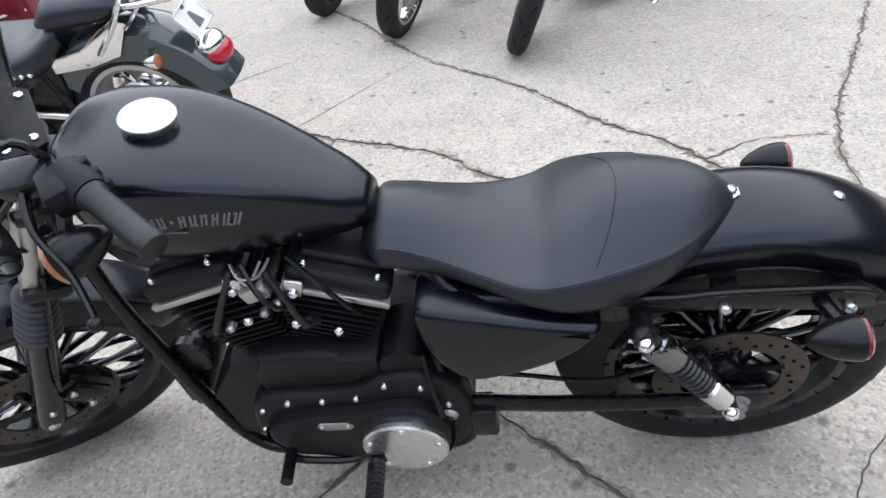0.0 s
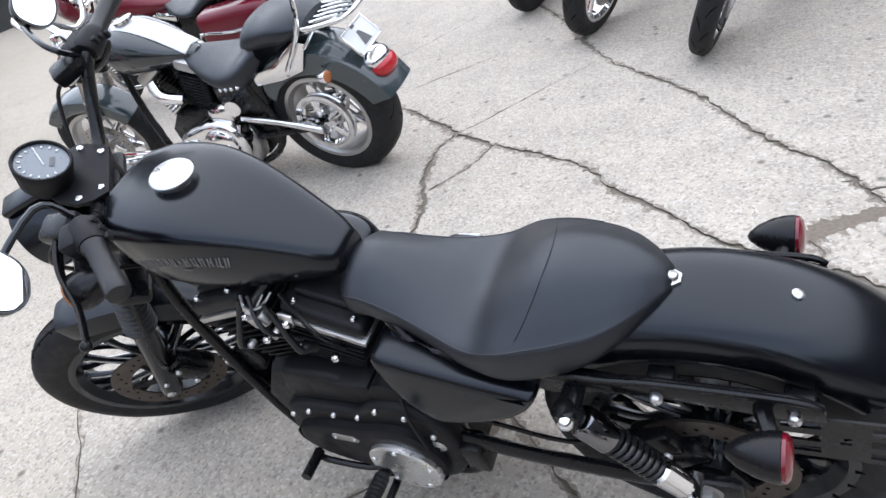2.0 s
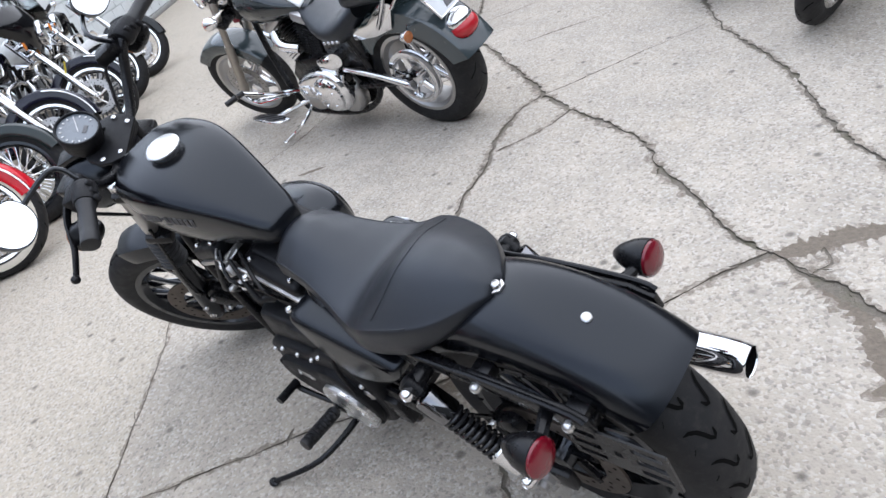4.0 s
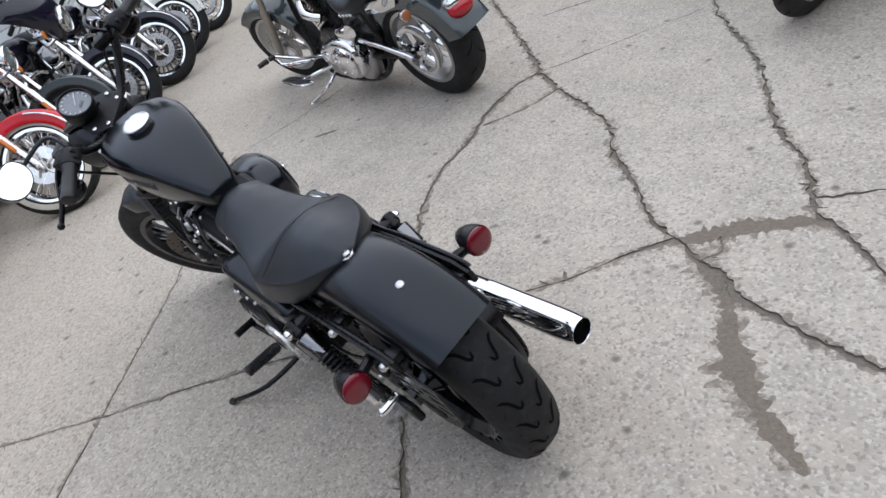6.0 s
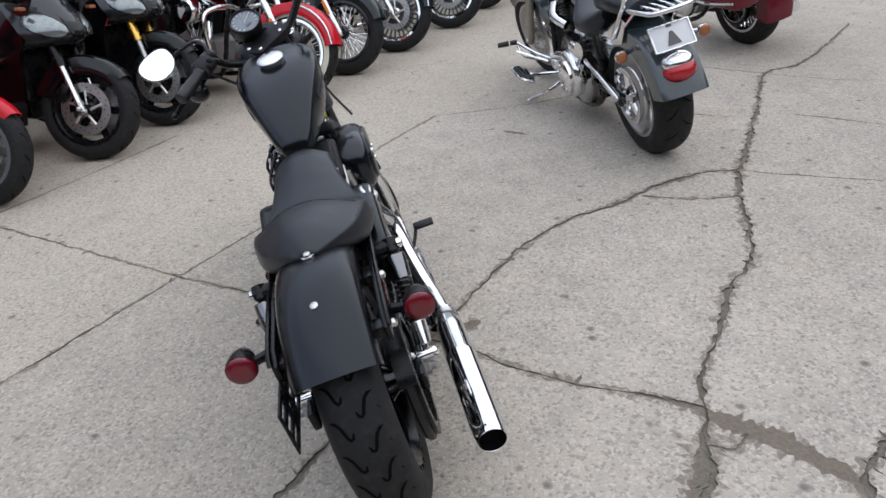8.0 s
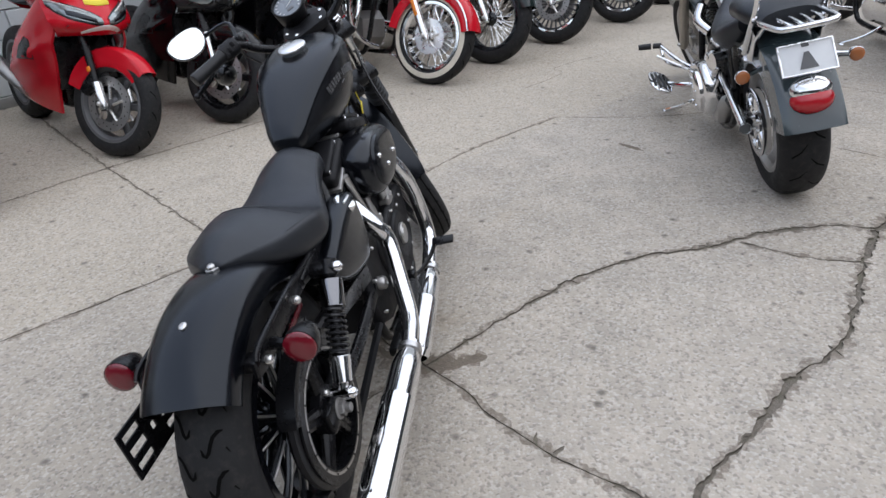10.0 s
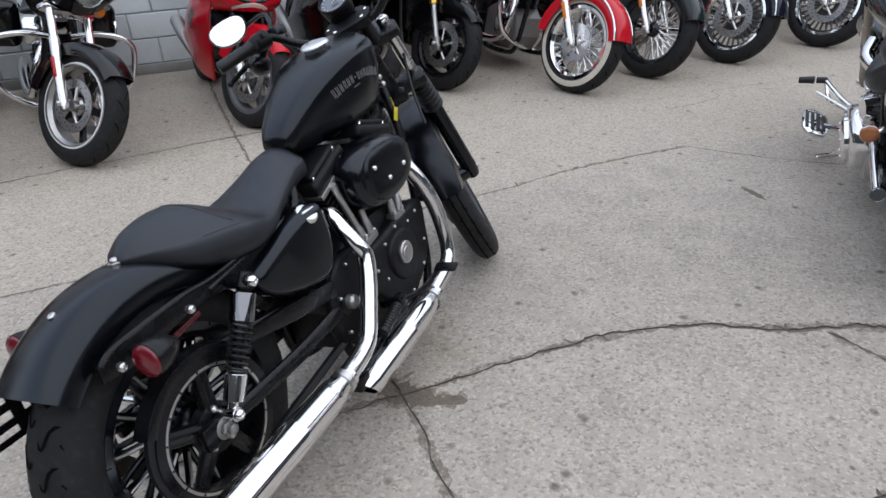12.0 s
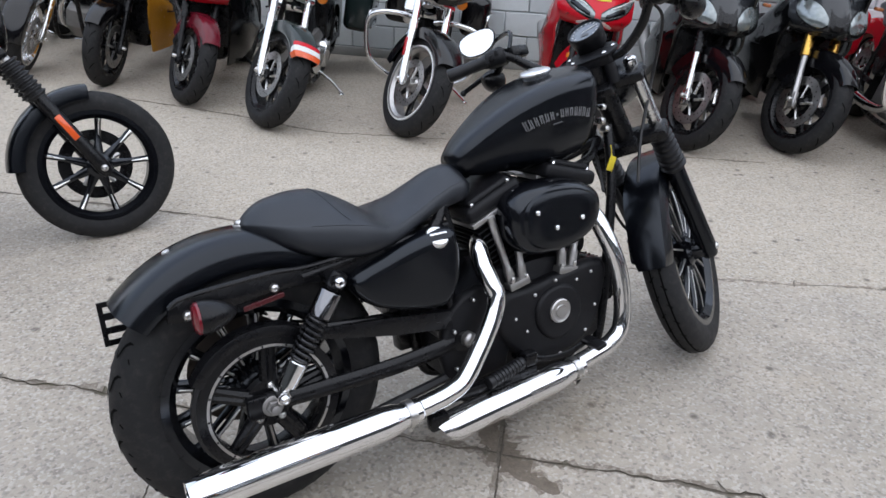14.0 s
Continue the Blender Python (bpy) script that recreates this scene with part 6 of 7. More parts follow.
def cruiser(label, contact, heading, spec, group="motorcycles parked in a row"):
    """A road cruiser or tourer built from its main parts."""
    g = spec.get
    wb, Rf, wf, Rr, wr = g("wb", 1.62), g("Rf", 0.32), g("wf", 0.13), g("Rr", 0.32), g("wr", 0.16)
    rake, turn = g("rake", 30), g("turn", 24)
    AXR, AXF = V(0, 0, Rr - 0.004), V(wb, 0, Rf - 0.004)
    thing = tagged(new("motorcycle"), label, "motorcycle", group)
    UP = V(-math.sin(radians(rake)), 0, math.cos(radians(rake)))
    top = AXF + UP * g("forklen", 0.74)
    ST = steer(AXF + UP * 0.6 - V(0.06, 0, 0.03), rake, turn)
    paint, tankp = g("paint", GLOSSB), g("tank", g("paint", GLOSSB))
    spk = g("spokes", ("wire", 40))
    wm = g("wheelmats", (CHROME, CHROME, CHROME))
    wheel(thing, "front_wheel", ST @ Matrix.Translation(AXF), Rf, wf, g("rimf", Rf - 0.09), spk, wm, g("disc", DISC), g("discs", (1, -1)), g("whitewall", False), style="sweep", hubw=0.075, discR=g("discR", 0.145))
    wheel(thing, "rear_wheel", Matrix.Translation(AXR), Rr, wr, g("rimr", Rr - 0.11), g("spokesr", spk), wm, DISC, (-1,), g("whitewall", False), pulley=(1, 0.14, g("pulleym", FRAMEB)), style="sweep", hubw=0.1)
    fork_pair(thing, AXF, rake, ST, 0.026, g("forklen", 0.74), 0.115, g("forklow", FORKAL), g("forkup", CHROME), 0.5, g("reflector"), g("gaiter", False))
    a0, a1 = g("fender", (5, 165))
    part("front_fender", arc_fender(Rf + 0.03, wf + 0.05, a0, a1, AXF, g("skirt", 0.06), M=ST, front_taper=0.15), paint, thing)
    if g("fender_tip"):
        bm = arc_fender(Rf + 0.0325, wf + 0.054, a0, a0 + 6, AXF, 0.04, 6, M=ST, front_taper=0.15)
        part("fender_tip", bm, g("fender_tip"), thing)
    if g("fender_trim"):
        bm = B()
        for sgn in (1, -1):
            pts = [ST @ (AXF + V((Rf + 0.005) * math.cos(t), sgn * (wf / 2 + 0.03), (Rf + 0.005) * math.sin(t))) for t in np.linspace(radians(a0), radians(a0 + 70), 12)]
            tube(bm, pts, 0.006, 6, 1)
        part("fender_trim", bm, CHROME, thing, "chrome fender trim")
    part("rear_fender", arc_fender(Rr + 0.045, wr + g("fender_over", 0.06), 35, g("rear_end", 195), AXR, 0.1, flare=g("flare", 0.0)), paint, thing)
    part("fuel_tank", blob_loft([wb * 0.36, wb * 0.42, wb * 0.5, wb * 0.58, wb * 0.64, wb * 0.67], [0.03, 0.09, 0.14, 0.16, 0.14, 0.07], [0.74, 0.8, 0.88, 0.93, 0.93, 0.9], [0.72, 0.76, 0.8, 0.83, 0.84, 0.84], [0.7, 0.69, 0.68, 0.68, 0.7, 0.76]), tankp, thing)
    if g("seat", True):
        part("seat", blob_loft([-0.06, 0.06, 0.2, 0.34, 0.48, 0.6], [0.1, 0.15, 0.16, 0.19, 0.16, 0.07], [0.78, 0.8, 0.77, 0.7, 0.71, 0.74], [0.74, 0.75, 0.71, 0.66, 0.68, 0.71], [0.7, 0.69, 0.66, 0.62, 0.64, 0.68]), VINYL, thing)
    vtwin(thing, (wb * 0.47, 0, 0.3), g("case", CASTAL), g("fins", FRAMEB), g("cover", CHROME), g("engine", 1.0))
    bm = B()
    for sgn in (1, -1):
        tube(bm, [(wb * 0.68, 0.04 * sgn, 0.78), (wb * 0.67, 0.1 * sgn, 0.5), (wb * 0.64, 0.13 * sgn, 0.2), (wb * 0.55, 0.13 * sgn, 0.13), (wb * 0.3, 0.13 * sgn, 0.14), (0.26, 0.13 * sgn, 0.3), (0.3, 0.12 * sgn, 0.6)], 0.018, 8, 4)
        tube(bm, [(0.4, 0.13 * sgn, 0.3), (0.0, 0.14 * sgn, Rr)], 0.02, 8, 1)
    tube(bm, [(wb * 0.68, 0, 0.8), (wb * 0.5, 0, 0.7), (0.35, 0, 0.64)], 0.025, 8, 3)
    part("frame", bm, FRAMEB, thing)
    bm = B()
    plate(bm, [(0.22, 0.64), (0.5, 0.66), (0.54, 0.5), (0.48, 0.36), (0.34, 0.34), (0.24, 0.46)], -0.13, 0.13, 0.025, seg=3)
    part("side_cover", bm, g("sidecover", FRAMEB), thing)
    bm = B()
    tube(bm, [(wb * 0.56, -0.1, 0.52), (wb * 0.58, -0.15, 0.4), (wb * 0.54, -0.18, 0.24), (wb * 0.4, -0.2, 0.2), (0.2, -0.21, 0.22), (g("pipe_end", -0.25), -0.21, 0.24)], [0.022, 0.022, 0.023, 0.035, 0.042, 0.042], 12, 5)
    part("exhaust_pipe", bm, CHROME, thing, "chrome exhaust pipe")
    bm = B()
    lathe(bm, [(-0.1, 0.09), (-0.17, 0.09), (-0.19, 0.075), (-0.195, 0.001)], 26, Matrix.Translation((wb * 0.47, 0, 0.6)), cap=True)
    part("air_cleaner", bm, g("cover", CHROME), thing)
    # bars, mirrors, lamp
    hb = g("bars", 0.3)
    head = top + V(-0.05, 0, 0.03)
    bm = B()
    pts = [head + V(-hb, 0.4, hb * 0.2), head + V(-hb * 0.6, 0.32, hb * 0.45), head + V(-0.02, 0.2, hb * 0.5), head + V(0, 0.07, 0.02), head + V(0, 0, 0)]
    tube(bm, pts + [V(p.x, -p.y, p.z) for p in pts[-2::-1]], 0.0135, 10, 5, M=ST)
    bars = part("handlebar", bm, g("barm", CHROME), thing)
    for sgn in (1, -1):
        a, b = head + V(-hb, 0.4 * sgn, hb * 0.2), head + V(-hb * 0.72, 0.345 * sgn, hb * 0.36)
        bm = B()
        tube(bm, [a, b], 0.019, 12, 1, M=ST)
        part("grip", bm, GRIPB, bars)
        bm = B()
        box(bm, b + V(0.03, 0, 0), (0.06, 0.05, 0.05), M=ST, bevel=0.01)
        tube(bm, [b + V(0.05, 0, 0), a.lerp(b, 0.4) + V(0.07, 0.02 * sgn, 0), a + V(0.05, 0.03 * sgn, -0.01)], 0.007, 6, 3, M=ST)
        part("control_lever", bm, g("barm", CHROME), bars)
        if not g("nomirror"):
            mirror(thing, b + V(0.06, 0.05 * sgn, 0.14), (-0.95, -0.1 * sgn, 0.2), b + V(0.03, 0, 0.02), ST, CHROME)
    if g("lamp", True):
        headlamp(thing, top + V(0.1, 0, g("lamph", -0.06)), ST, g("lampr", 0.09), g("lampm", CHROME))
    for sgn in (1, -1):
        if g("signals", True):
            signal(thing, "front_turn_signal", top + V(0.07, 0.2 * sgn, -0.12), (1, 0, 0), top + V(0.05, 0.11 * sgn, -0.12), AMBER, "chrome turn signal with an amber lens", CHROME, ST, 1.1)
    if g("crash"):
        bm = B()
        for sgn in (1, -1):
            x = wb * 0.72
            tube(bm, [(x, 0.05 * sgn, 0.62), (x + 0.02, 0.2 * sgn, 0.64), (x, 0.35 * sgn, 0.6), (x, 0.38 * sgn, 0.5), (x, 0.34 * sgn, 0.33), (x - 0.01, 0.22 * sgn, 0.24), (x - 0.04, 0.1 * sgn, 0.2)], 0.016, 10, 6)
        part("crash_bar", bm, CHROME, thing, "chrome engine crash bar")
    if g("batwing"):
        bm = B()
        rings = []
        for i in range(15):
            a = -1 + 2 * i / 14
            y = 0.4 * a
            x = top.x + 0.17 - 0.24 * abs(a) ** 2.2
            up, lo = 0.2 - 0.1 * abs(a) ** 2, -0.2 + 0.18 * abs(a) ** 1.3
            z = top.z + 0.02
            rings.append([ST @ V(x - 0.02, y, z + up), ST @ V(x + 0.03, y, z + up * 0.5), ST @ V(x + 0.05, y, z), ST @ V(x + 0.02, y, z + lo * 0.6), ST @ V(x - 0.02, y, z + lo), ST @ V(x - 0.06, y, z + lo * 0.6), ST @ V(x - 0.05, y, z + up * 0.6)])
        loft(bm, rings)
        part("fairing", bm, g("batwing"), thing, "rounded handlebar fairing", sharp=60)
        headlamp(thing, top + V(0.2, 0, -0.02), ST, 0.1, CHROME)
        bm = B()
        loft(bm, [[ST @ V(top.x + 0.14 - 0.2 * abs(a) ** 2.2 - 0.1 * k, 0.33 * a * (1 - 0.2 * k), top.z + 0.2 - 0.09 * a * a + 0.24 * k * (1 - 0.3 * a * a)) for a in np.linspace(-1, 1, 13)] for k in (0, 0.5, 1)], False, False, False)
        ws = part("windscreen", bm, GLASS, thing)
        ws.modifiers.new("thick", "SOLIDIFY").thickness = 0.004
    if g("screen"):
        bm = B()
        loft(bm, [[ST @ V(top.x + 0.12 - 0.14 * abs(a) ** 2 - 0.16 * k, 0.25 * a * (1 + 0.15 * math.sin(math.pi * k)), top.z - 0.05 + 0.55 * k * (1 - 0.12 * a * a)) for a in np.linspace(-1, 1, 13)] for k in (0, 0.33, 0.66, 1)], False, False, False)
        ws = part("windscreen", bm, GLASS, thing)
        ws.modifiers.new("thick", "SOLIDIFY").thickness = 0.004
    if g("bags"):
        for sgn in (1, -1):
            bm = B()
            box(bm, (-0.12, 0.3 * sgn, 0.55), (0.58, 0.22, 0.31), bevel=0.06, seg=4)
            bag = part("saddlebag", bm, g("bags"), thing, "hard saddlebag")
            bm = B()
            tube(bm, [(-0.38, 0.4 * sgn, 0.46), (-0.12, 0.43 * sgn, 0.44), (0.15, 0.42 * sgn, 0.45)], 0.01, 8, 3)
            tube(bm, [(-0.4, 0.38 * sgn, 0.57), (-0.12, 0.425 * sgn, 0.56), (0.16, 0.4 * sgn, 0.58), (0.17, 0.39 * sgn, 0.46)], 0.01, 8, 3)
            part("bag_rail", bm, CHROME, bag, "chrome saddlebag guard rail")
    if g("topbox"):
        bm = B()
        box(bm, (-0.28, 0, 0.95), (0.42, 0.5, 0.3), bevel=0.05, seg=3)
        part("top_case", bm, g("topbox"), thing)
    bm = B()
    sx = g("standx", 0.0)
    tube(bm, [(wb * 0.42 + sx, 0.12, 0.17), (wb * 0.44 + sx, 0.24, 0.11), (wb * 0.5 + sx, 0.34, 0.065)], 0.012, 8, 3)
    ball(bm, (wb * 0.505 + sx, 0.345, 0.06), 0.02, sc=(1.6, 1, 0.5))
    part("side_stand", bm, g("stand", CHROME), thing, "side stand swung out")
    if g("tail", True):
        bm = B()
        ball(bm, (-0.27, 0, 0.58), 0.06, sc=(0.6, 1.1, 0.8))
        part("tail_lamp", bm, REDLENS, thing)
        for sgn in (1, -1):
            signal(thing, "rear_turn_signal", (-0.25, 0.17 * sgn, 0.62), (-1, 0, 0), (-0.2, 0.08 * sgn, 0.62), AMBER, "chrome turn signal with an amber lens", CHROME)
    for kind in g("extra", ()):
        kind(thing, ST, AXF, top)
    place(thing, contact, heading, g("lean", 9), wb)
    return thing


def sport(label, contact, heading, spec, group="motorcycles parked in a row"):
    """A faired sport motorcycle."""
    g = spec.get
    wb, Rf, Rr, rake = 1.42, 0.3, 0.315, 24
    AXR, AXF = V(0, 0, Rr - 0.003), V(wb, 0, Rf - 0.003)
    thing = tagged(new("motorcycle"), label, "motorcycle", group)
    UP = V(-math.sin(radians(rake)), 0, math.cos(radians(rake)))
    ST = steer(AXF + UP * 0.55 - V(0.03, 0, 0.01), rake, g("turn", 22))
    top = AXF + UP * 0.62
    paint, side = g("paint", FAIRB), g("side", g("paint", FAIRB))
    nosep = g("nose", paint)
    wm = (g("rim", FRAMEB), g("rim", FRAMEB), BRUSHED)
    wheel(thing, "front_wheel", ST @ Matrix.Translation(AXF), Rf, 0.12, 0.216, ("five", 6), wm, DISC, (1, -1), style="sweep", hubw=0.075, discR=0.155)
    wheel(thing, "rear_wheel", Matrix.Translation(AXR), Rr, 0.18, 0.216, ("five", 5), wm, DISC, (-1,), style="sweep", hubw=0.1)
    fork_pair(thing, AXF, rake, ST, 0.026, 0.62, 0.1, g("forklow", FRAMEB), g("forkup", FRAMEB), g("split", 0.45), g("reflector"), usd=g("usd", True), g_ref=0.03)
    part("front_fender", arc_fender(Rf + 0.022, 0.15, 40, 165, AXF, 0.09, M=ST, front_taper=0.3), g("fenderp", paint), thing)
    for sgn in (1, -1):
        bm = B()
        plate(bm, [(-0.03, -0.06), (0.02, -0.055), (0.035, 0.0), (0.025, 0.055), (-0.02, 0.06), (-0.035, 0.0)], -0.025, 0.025, 0.008, M=ST @ Matrix.Translation(AXF + V(-0.115, 0.085 * sgn, 0.09)) @ pose(0, 0, 0, 0, 30, 0))
        part("brake_caliper", bm, g("caliper", FRAMEB), thing)

    # nose cowl: a across, b upwards
    def face(p, q, off=0.0):
        w = 0.23 - 0.05 * max(0.0, q - 0.5) - 0.05 * max(0.0, 0.25 - q) / 0.25
        x = 1.47 - 0.07 * (max(0.0, 0.2 - q) / 0.2) ** 2 - 0.36 * max(0.0, q - 0.15) ** 1.25 - 0.2 * abs(p) ** 1.9
        n = V(0.75, 0.55 * p, 0.45).normalized()
        return V(x, w * p, 0.685 + 0.33 * q - 0.02 * p * p) + n * off
    bm = B()
    rings = [[face(p, q) for p in np.linspace(-1, 1, 25)] + [face(p, q, -0.012) for p in np.linspace(1, -1, 25)] for q in np.linspace(0, 1, 22)]
    loft(bm, rings)
    nose = part("nose_fairing", bm, nosep, thing, sharp=50)

    def patch(name, mat, edge, off, parent, lab=""):
        """Pad on the cowl between a lower and an upper edge: rows of (a, low, high)."""
        out = []
        for sgn in edge[1]:
            bm = B()
            r = []
            ks = np.linspace(0, 1, 15)
            for k in ks:
                p, lo, hi = (spl(k, np.linspace(0, 1, len(edge[0])), [e[i] for e in edge[0]]) for i in range(3))
                r.append([face(sgn * p, lo, -0.004), face(sgn * p, lo, off)] + [face(sgn * p, lo + (hi - lo) * j, off + 0.006 * math.sin(math.pi * j)) for j in (0.25, 0.5, 0.75)] + [face(sgn * p, hi, off), face(sgn * p, hi, -0.004)])
            loft(bm, r)
            out.append(part(name, bm, mat, parent, lab))
        return out
    if g("lamps") == "slim":
        lamp_edge = [(0.08, 0.17, 0.25), (0.3, 0.19, 0.36), (0.6, 0.27, 0.46), (0.82, 0.38, 0.54), (0.93, 0.5, 0.57)]
    else:
        lamp_edge = [(0.26, 0.2, 0.3), (0.4, 0.13, 0.44), (0.6, 0.14, 0.52), (0.78, 0.22, 0.5), (0.86, 0.32, 0.42)]
    for sgn in (1, -1):
        sur = patch("lamp_surround", FRAMEB, ([(p, lo - 0.025, hi + 0.025) for p, lo, hi in lamp_edge], (sgn,)), 0.004, nose)[0]
        patch("headlamp", LAMPGL, (lamp_edge, (sgn,)), 0.009, sur, "slanted clear headlamp")
        if g("lamps") == "slim":
            patch("lamp_unit", GLOSSB, ([(p, lo + (hi - lo) * 0.1, lo + (hi - lo) * 0.62) for p, lo, hi in [(0.2, 0.17, 0.3), (0.36, 0.2, 0.38), (0.55, 0.26, 0.44), (0.68, 0.3, 0.46)]], (sgn,)), 0.0125, sur)
            patch("lamp_strip", WHITEP, ([(p, hi - 0.035, hi - 0.005) for p, lo, hi in lamp_edge[1:]], (sgn,)), 0.0125, sur, "white daylight strip")
    if g("lamps") == "slim":
        patch("chin_lip", WHITEP, ([(-0.55, 0.02, 0.05), (-0.25, 0.06, 0.12), (0.0, 0.08, 0.15), (0.25, 0.06, 0.12), (0.55, 0.02, 0.05)], (1,)), 0.008, nose, "silver chin lip")
    else:
        patch("centre_intake", FRAMEB, ([(-0.22, 0.1, 0.45), (-0.1, 0.05, 0.36), (0.1, 0.05, 0.36), (0.22, 0.1, 0.45)], (1,)), 0.004, nose)
    if g("plate"):
        patch("price_sticker", g("plate"), ([(-0.28, 0.47, 0.56), (0.0, 0.45, 0.54), (0.28, 0.47, 0.56)], (1,)), 0.003, nose, "yellow price sticker")
    bm = B()
    loft(bm, [[V(x, w * a, z + 0.03 * (1 - a * a)) for a in np.linspace(-1, 1, 9)] for x, w, z in ((1.36, 0.17, 0.73), (1.2, 0.16, 0.66), (1.0, 0.14, 0.62))] , False, False, False)
    box(bm, (1.15, 0, 0.8), (0.18, 0.3, 0.14), bevel=0.03)
    box(bm, (1.08, 0, 0.5), (0.05, 0.34, 0.3), bevel=0.01)
    part("radiator", bm, FRAMEB, thing)
    # side fairings
    for sgn in (1, -1):
        def panel(s, k, inset=0.0):
            xf = spl(s, [0, 0.25, 0.5, 0.75, 1], [0.98, 1.1, 1.17, 1.24, 1.33])
            xb = spl(s, [0, 0.25, 0.5, 0.75, 1], [0.5, 0.46, 0.55, 0.72, 0.95])
            zl = 0.19 + 0.05 * k
            zh = 0.97 - 0.17 * k ** 1.5
            y = 0.14 + 0.115 * math.sin(math.pi * (0.18 + 0.62 * s)) * (0.75 + 0.25 * math.sin(math.pi * min(1, 0.25 + 0.6 * k))) - 0.05 * (1 - k) ** 3
            y += 0.016 * math.exp(-((s - 0.55 + 0.25 * k) / 0.07) ** 2)
            return V(xf + (xb - xf) * k, sgn * (y - inset), zl + (zh - zl) * s)
        bm = B()
        ss = np.linspace(0, 1, 26)
        loft(bm, [[panel(s, k) for s in ss] + [panel(s, k, 0.014) for s in ss[::-1]] for k in np.linspace(0, 1, 22)])
        fair = part("side_fairing", bm, side, thing, sharp=50)
        bm = B()
        loft(bm, [[panel(s, k, -0.002) for s in np.linspace(0.42, 0.42 + 0.2 * k1, 6)] + [panel(s, k, 0.004) for s in np.linspace(0.42 + 0.2 * k1, 0.42, 6)] for k, k1 in ((0.3, 0.15), (0.45, 0.8), (0.6, 1.0), (0.75, 0.6))])
        part("fairing_vent", bm, FRAMEB, fair)
        mirror(thing, (1.16, 0.34 * sgn, 1.12), (-0.97, -0.1 * sgn, 0.1), (1.25, 0.17 * sgn, 1.0), None, FAIRB, 0.07, 0.04)
        if g("seal", True):
            bm = B()
            box(bm, (1.3, 0.22 * sgn, 0.88), (0.05, 0.04, 0.02), bevel=0.006)
            part("front_turn_signal", bm, SMOKE, thing, "amber turn signal")
    bm = B()
    loft(bm, [[V(1.19 - 0.26 * k - 0.08 * abs(a) ** 2, 0.17 * a * (1 - 0.15 * k), 1.05 + 0.19 * k - 0.03 * a * a) for a in np.linspace(-1, 1, 11)] for k in (0, 0.5, 1)], False, False, False)
    ws = part("windscreen", bm, g("screen", GLASS), thing)
    ws.modifiers.new("thick", "SOLIDIFY").thickness = 0.004
    part("fuel_tank", blob_loft([0.52, 0.6, 0.75, 0.9, 1.0, 1.04], [0.06, 0.12, 0.17, 0.17, 0.14, 0.09], [0.82, 0.9, 0.98, 1.0, 0.97, 0.93], [0.8, 0.83, 0.87, 0.89, 0.89, 0.88], [0.76, 0.75, 0.74, 0.75, 0.78, 0.84]), g("tank", paint), thing)
    part("seat", blob_loft([0.05, 0.15, 0.3, 0.45, 0.56], [0.08, 0.13, 0.15, 0.12, 0.07], [0.95, 0.93, 0.86, 0.83, 0.85], [0.9, 0.88, 0.82, 0.8, 0.82], [0.87, 0.84, 0.79, 0.78, 0.79]), VINYL, thing)
    part("tail_fairing", blob_loft([-0.3, -0.15, 0.1, 0.3], [0.05, 0.1, 0.13, 0.1], [0.96, 0.95, 0.9, 0.82], [0.92, 0.9, 0.85, 0.79], [0.89, 0.84, 0.78, 0.75]), paint, thing)
    bm = B()
    box(bm, (0.8, 0, 0.42), (0.46, 0.26, 0.4), bevel=0.05)
    tube(bm, [(0.45, -0.12, 0.35), (0.1, -0.14, 0.33), (0, -0.14, 0.32)], 0.03, 8, 2)
    tube(bm, [(0.45, 0.12, 0.35), (0.1, 0.14, 0.33), (0, 0.14, 0.32)], 0.03, 8, 2)
    part("engine", bm, FRAMEB, thing)
    bm = B()
    tube(bm, [(0.6, -0.15, 0.22), (0.35, -0.165, 0.27), (0.12, -0.19, 0.36), (-0.06, -0.205, 0.43)], [0.03, 0.033, 0.048, 0.05], 14, 4)
    part("exhaust_pipe", bm, g("exhaust", BRUSHED), thing)
    bm = B()
    for sgn in (1, -1):
        tube(bm, [top + V(-0.02, 0.1 * sgn, 0.02), top + V(-0.05, 0.2 * sgn, 0.03), top + V(-0.15, 0.33 * sgn, 0.0)], 0.016, 10, 3, M=ST)
    part("handlebar", bm, FRAMEB, thing)
    bm = B()
    tube(bm, [(0.55, 0.12, 0.2), (0.58, 0.24, 0.12), (0.6, 0.31, 0.065)], 0.011, 8, 3)
    part("side_stand", bm, FRAMEB, thing)
    place(thing, contact, heading, g("lean", 9), wb)
    return thing


# things that single bikes carry
def yellow_tag(thing, ST, AXF, top):
    bm = B()
    box(bm, AXF + V(-0.1, -0.16, 0.28), (0.004, 0.05, 0.09), M=ST, bevel=0.002, rot=(0, 20, 0))
    part("key_tag", bm, YELLOW, thing, "yellow paper key tag")


def white_tip(thing, ST, AXF, top):
    bm = arc_fender(0.3525, 0.184, 48.3, 54, AXF, 0.03, 4, M=ST)
    part("fender_stripe", bm, WHITEP, thing)
    part("fender_stripe", arc_fender(0.3522, 0.183, 54.3, 59, AXF, 0.0, 4, M=ST), REDP, thing)


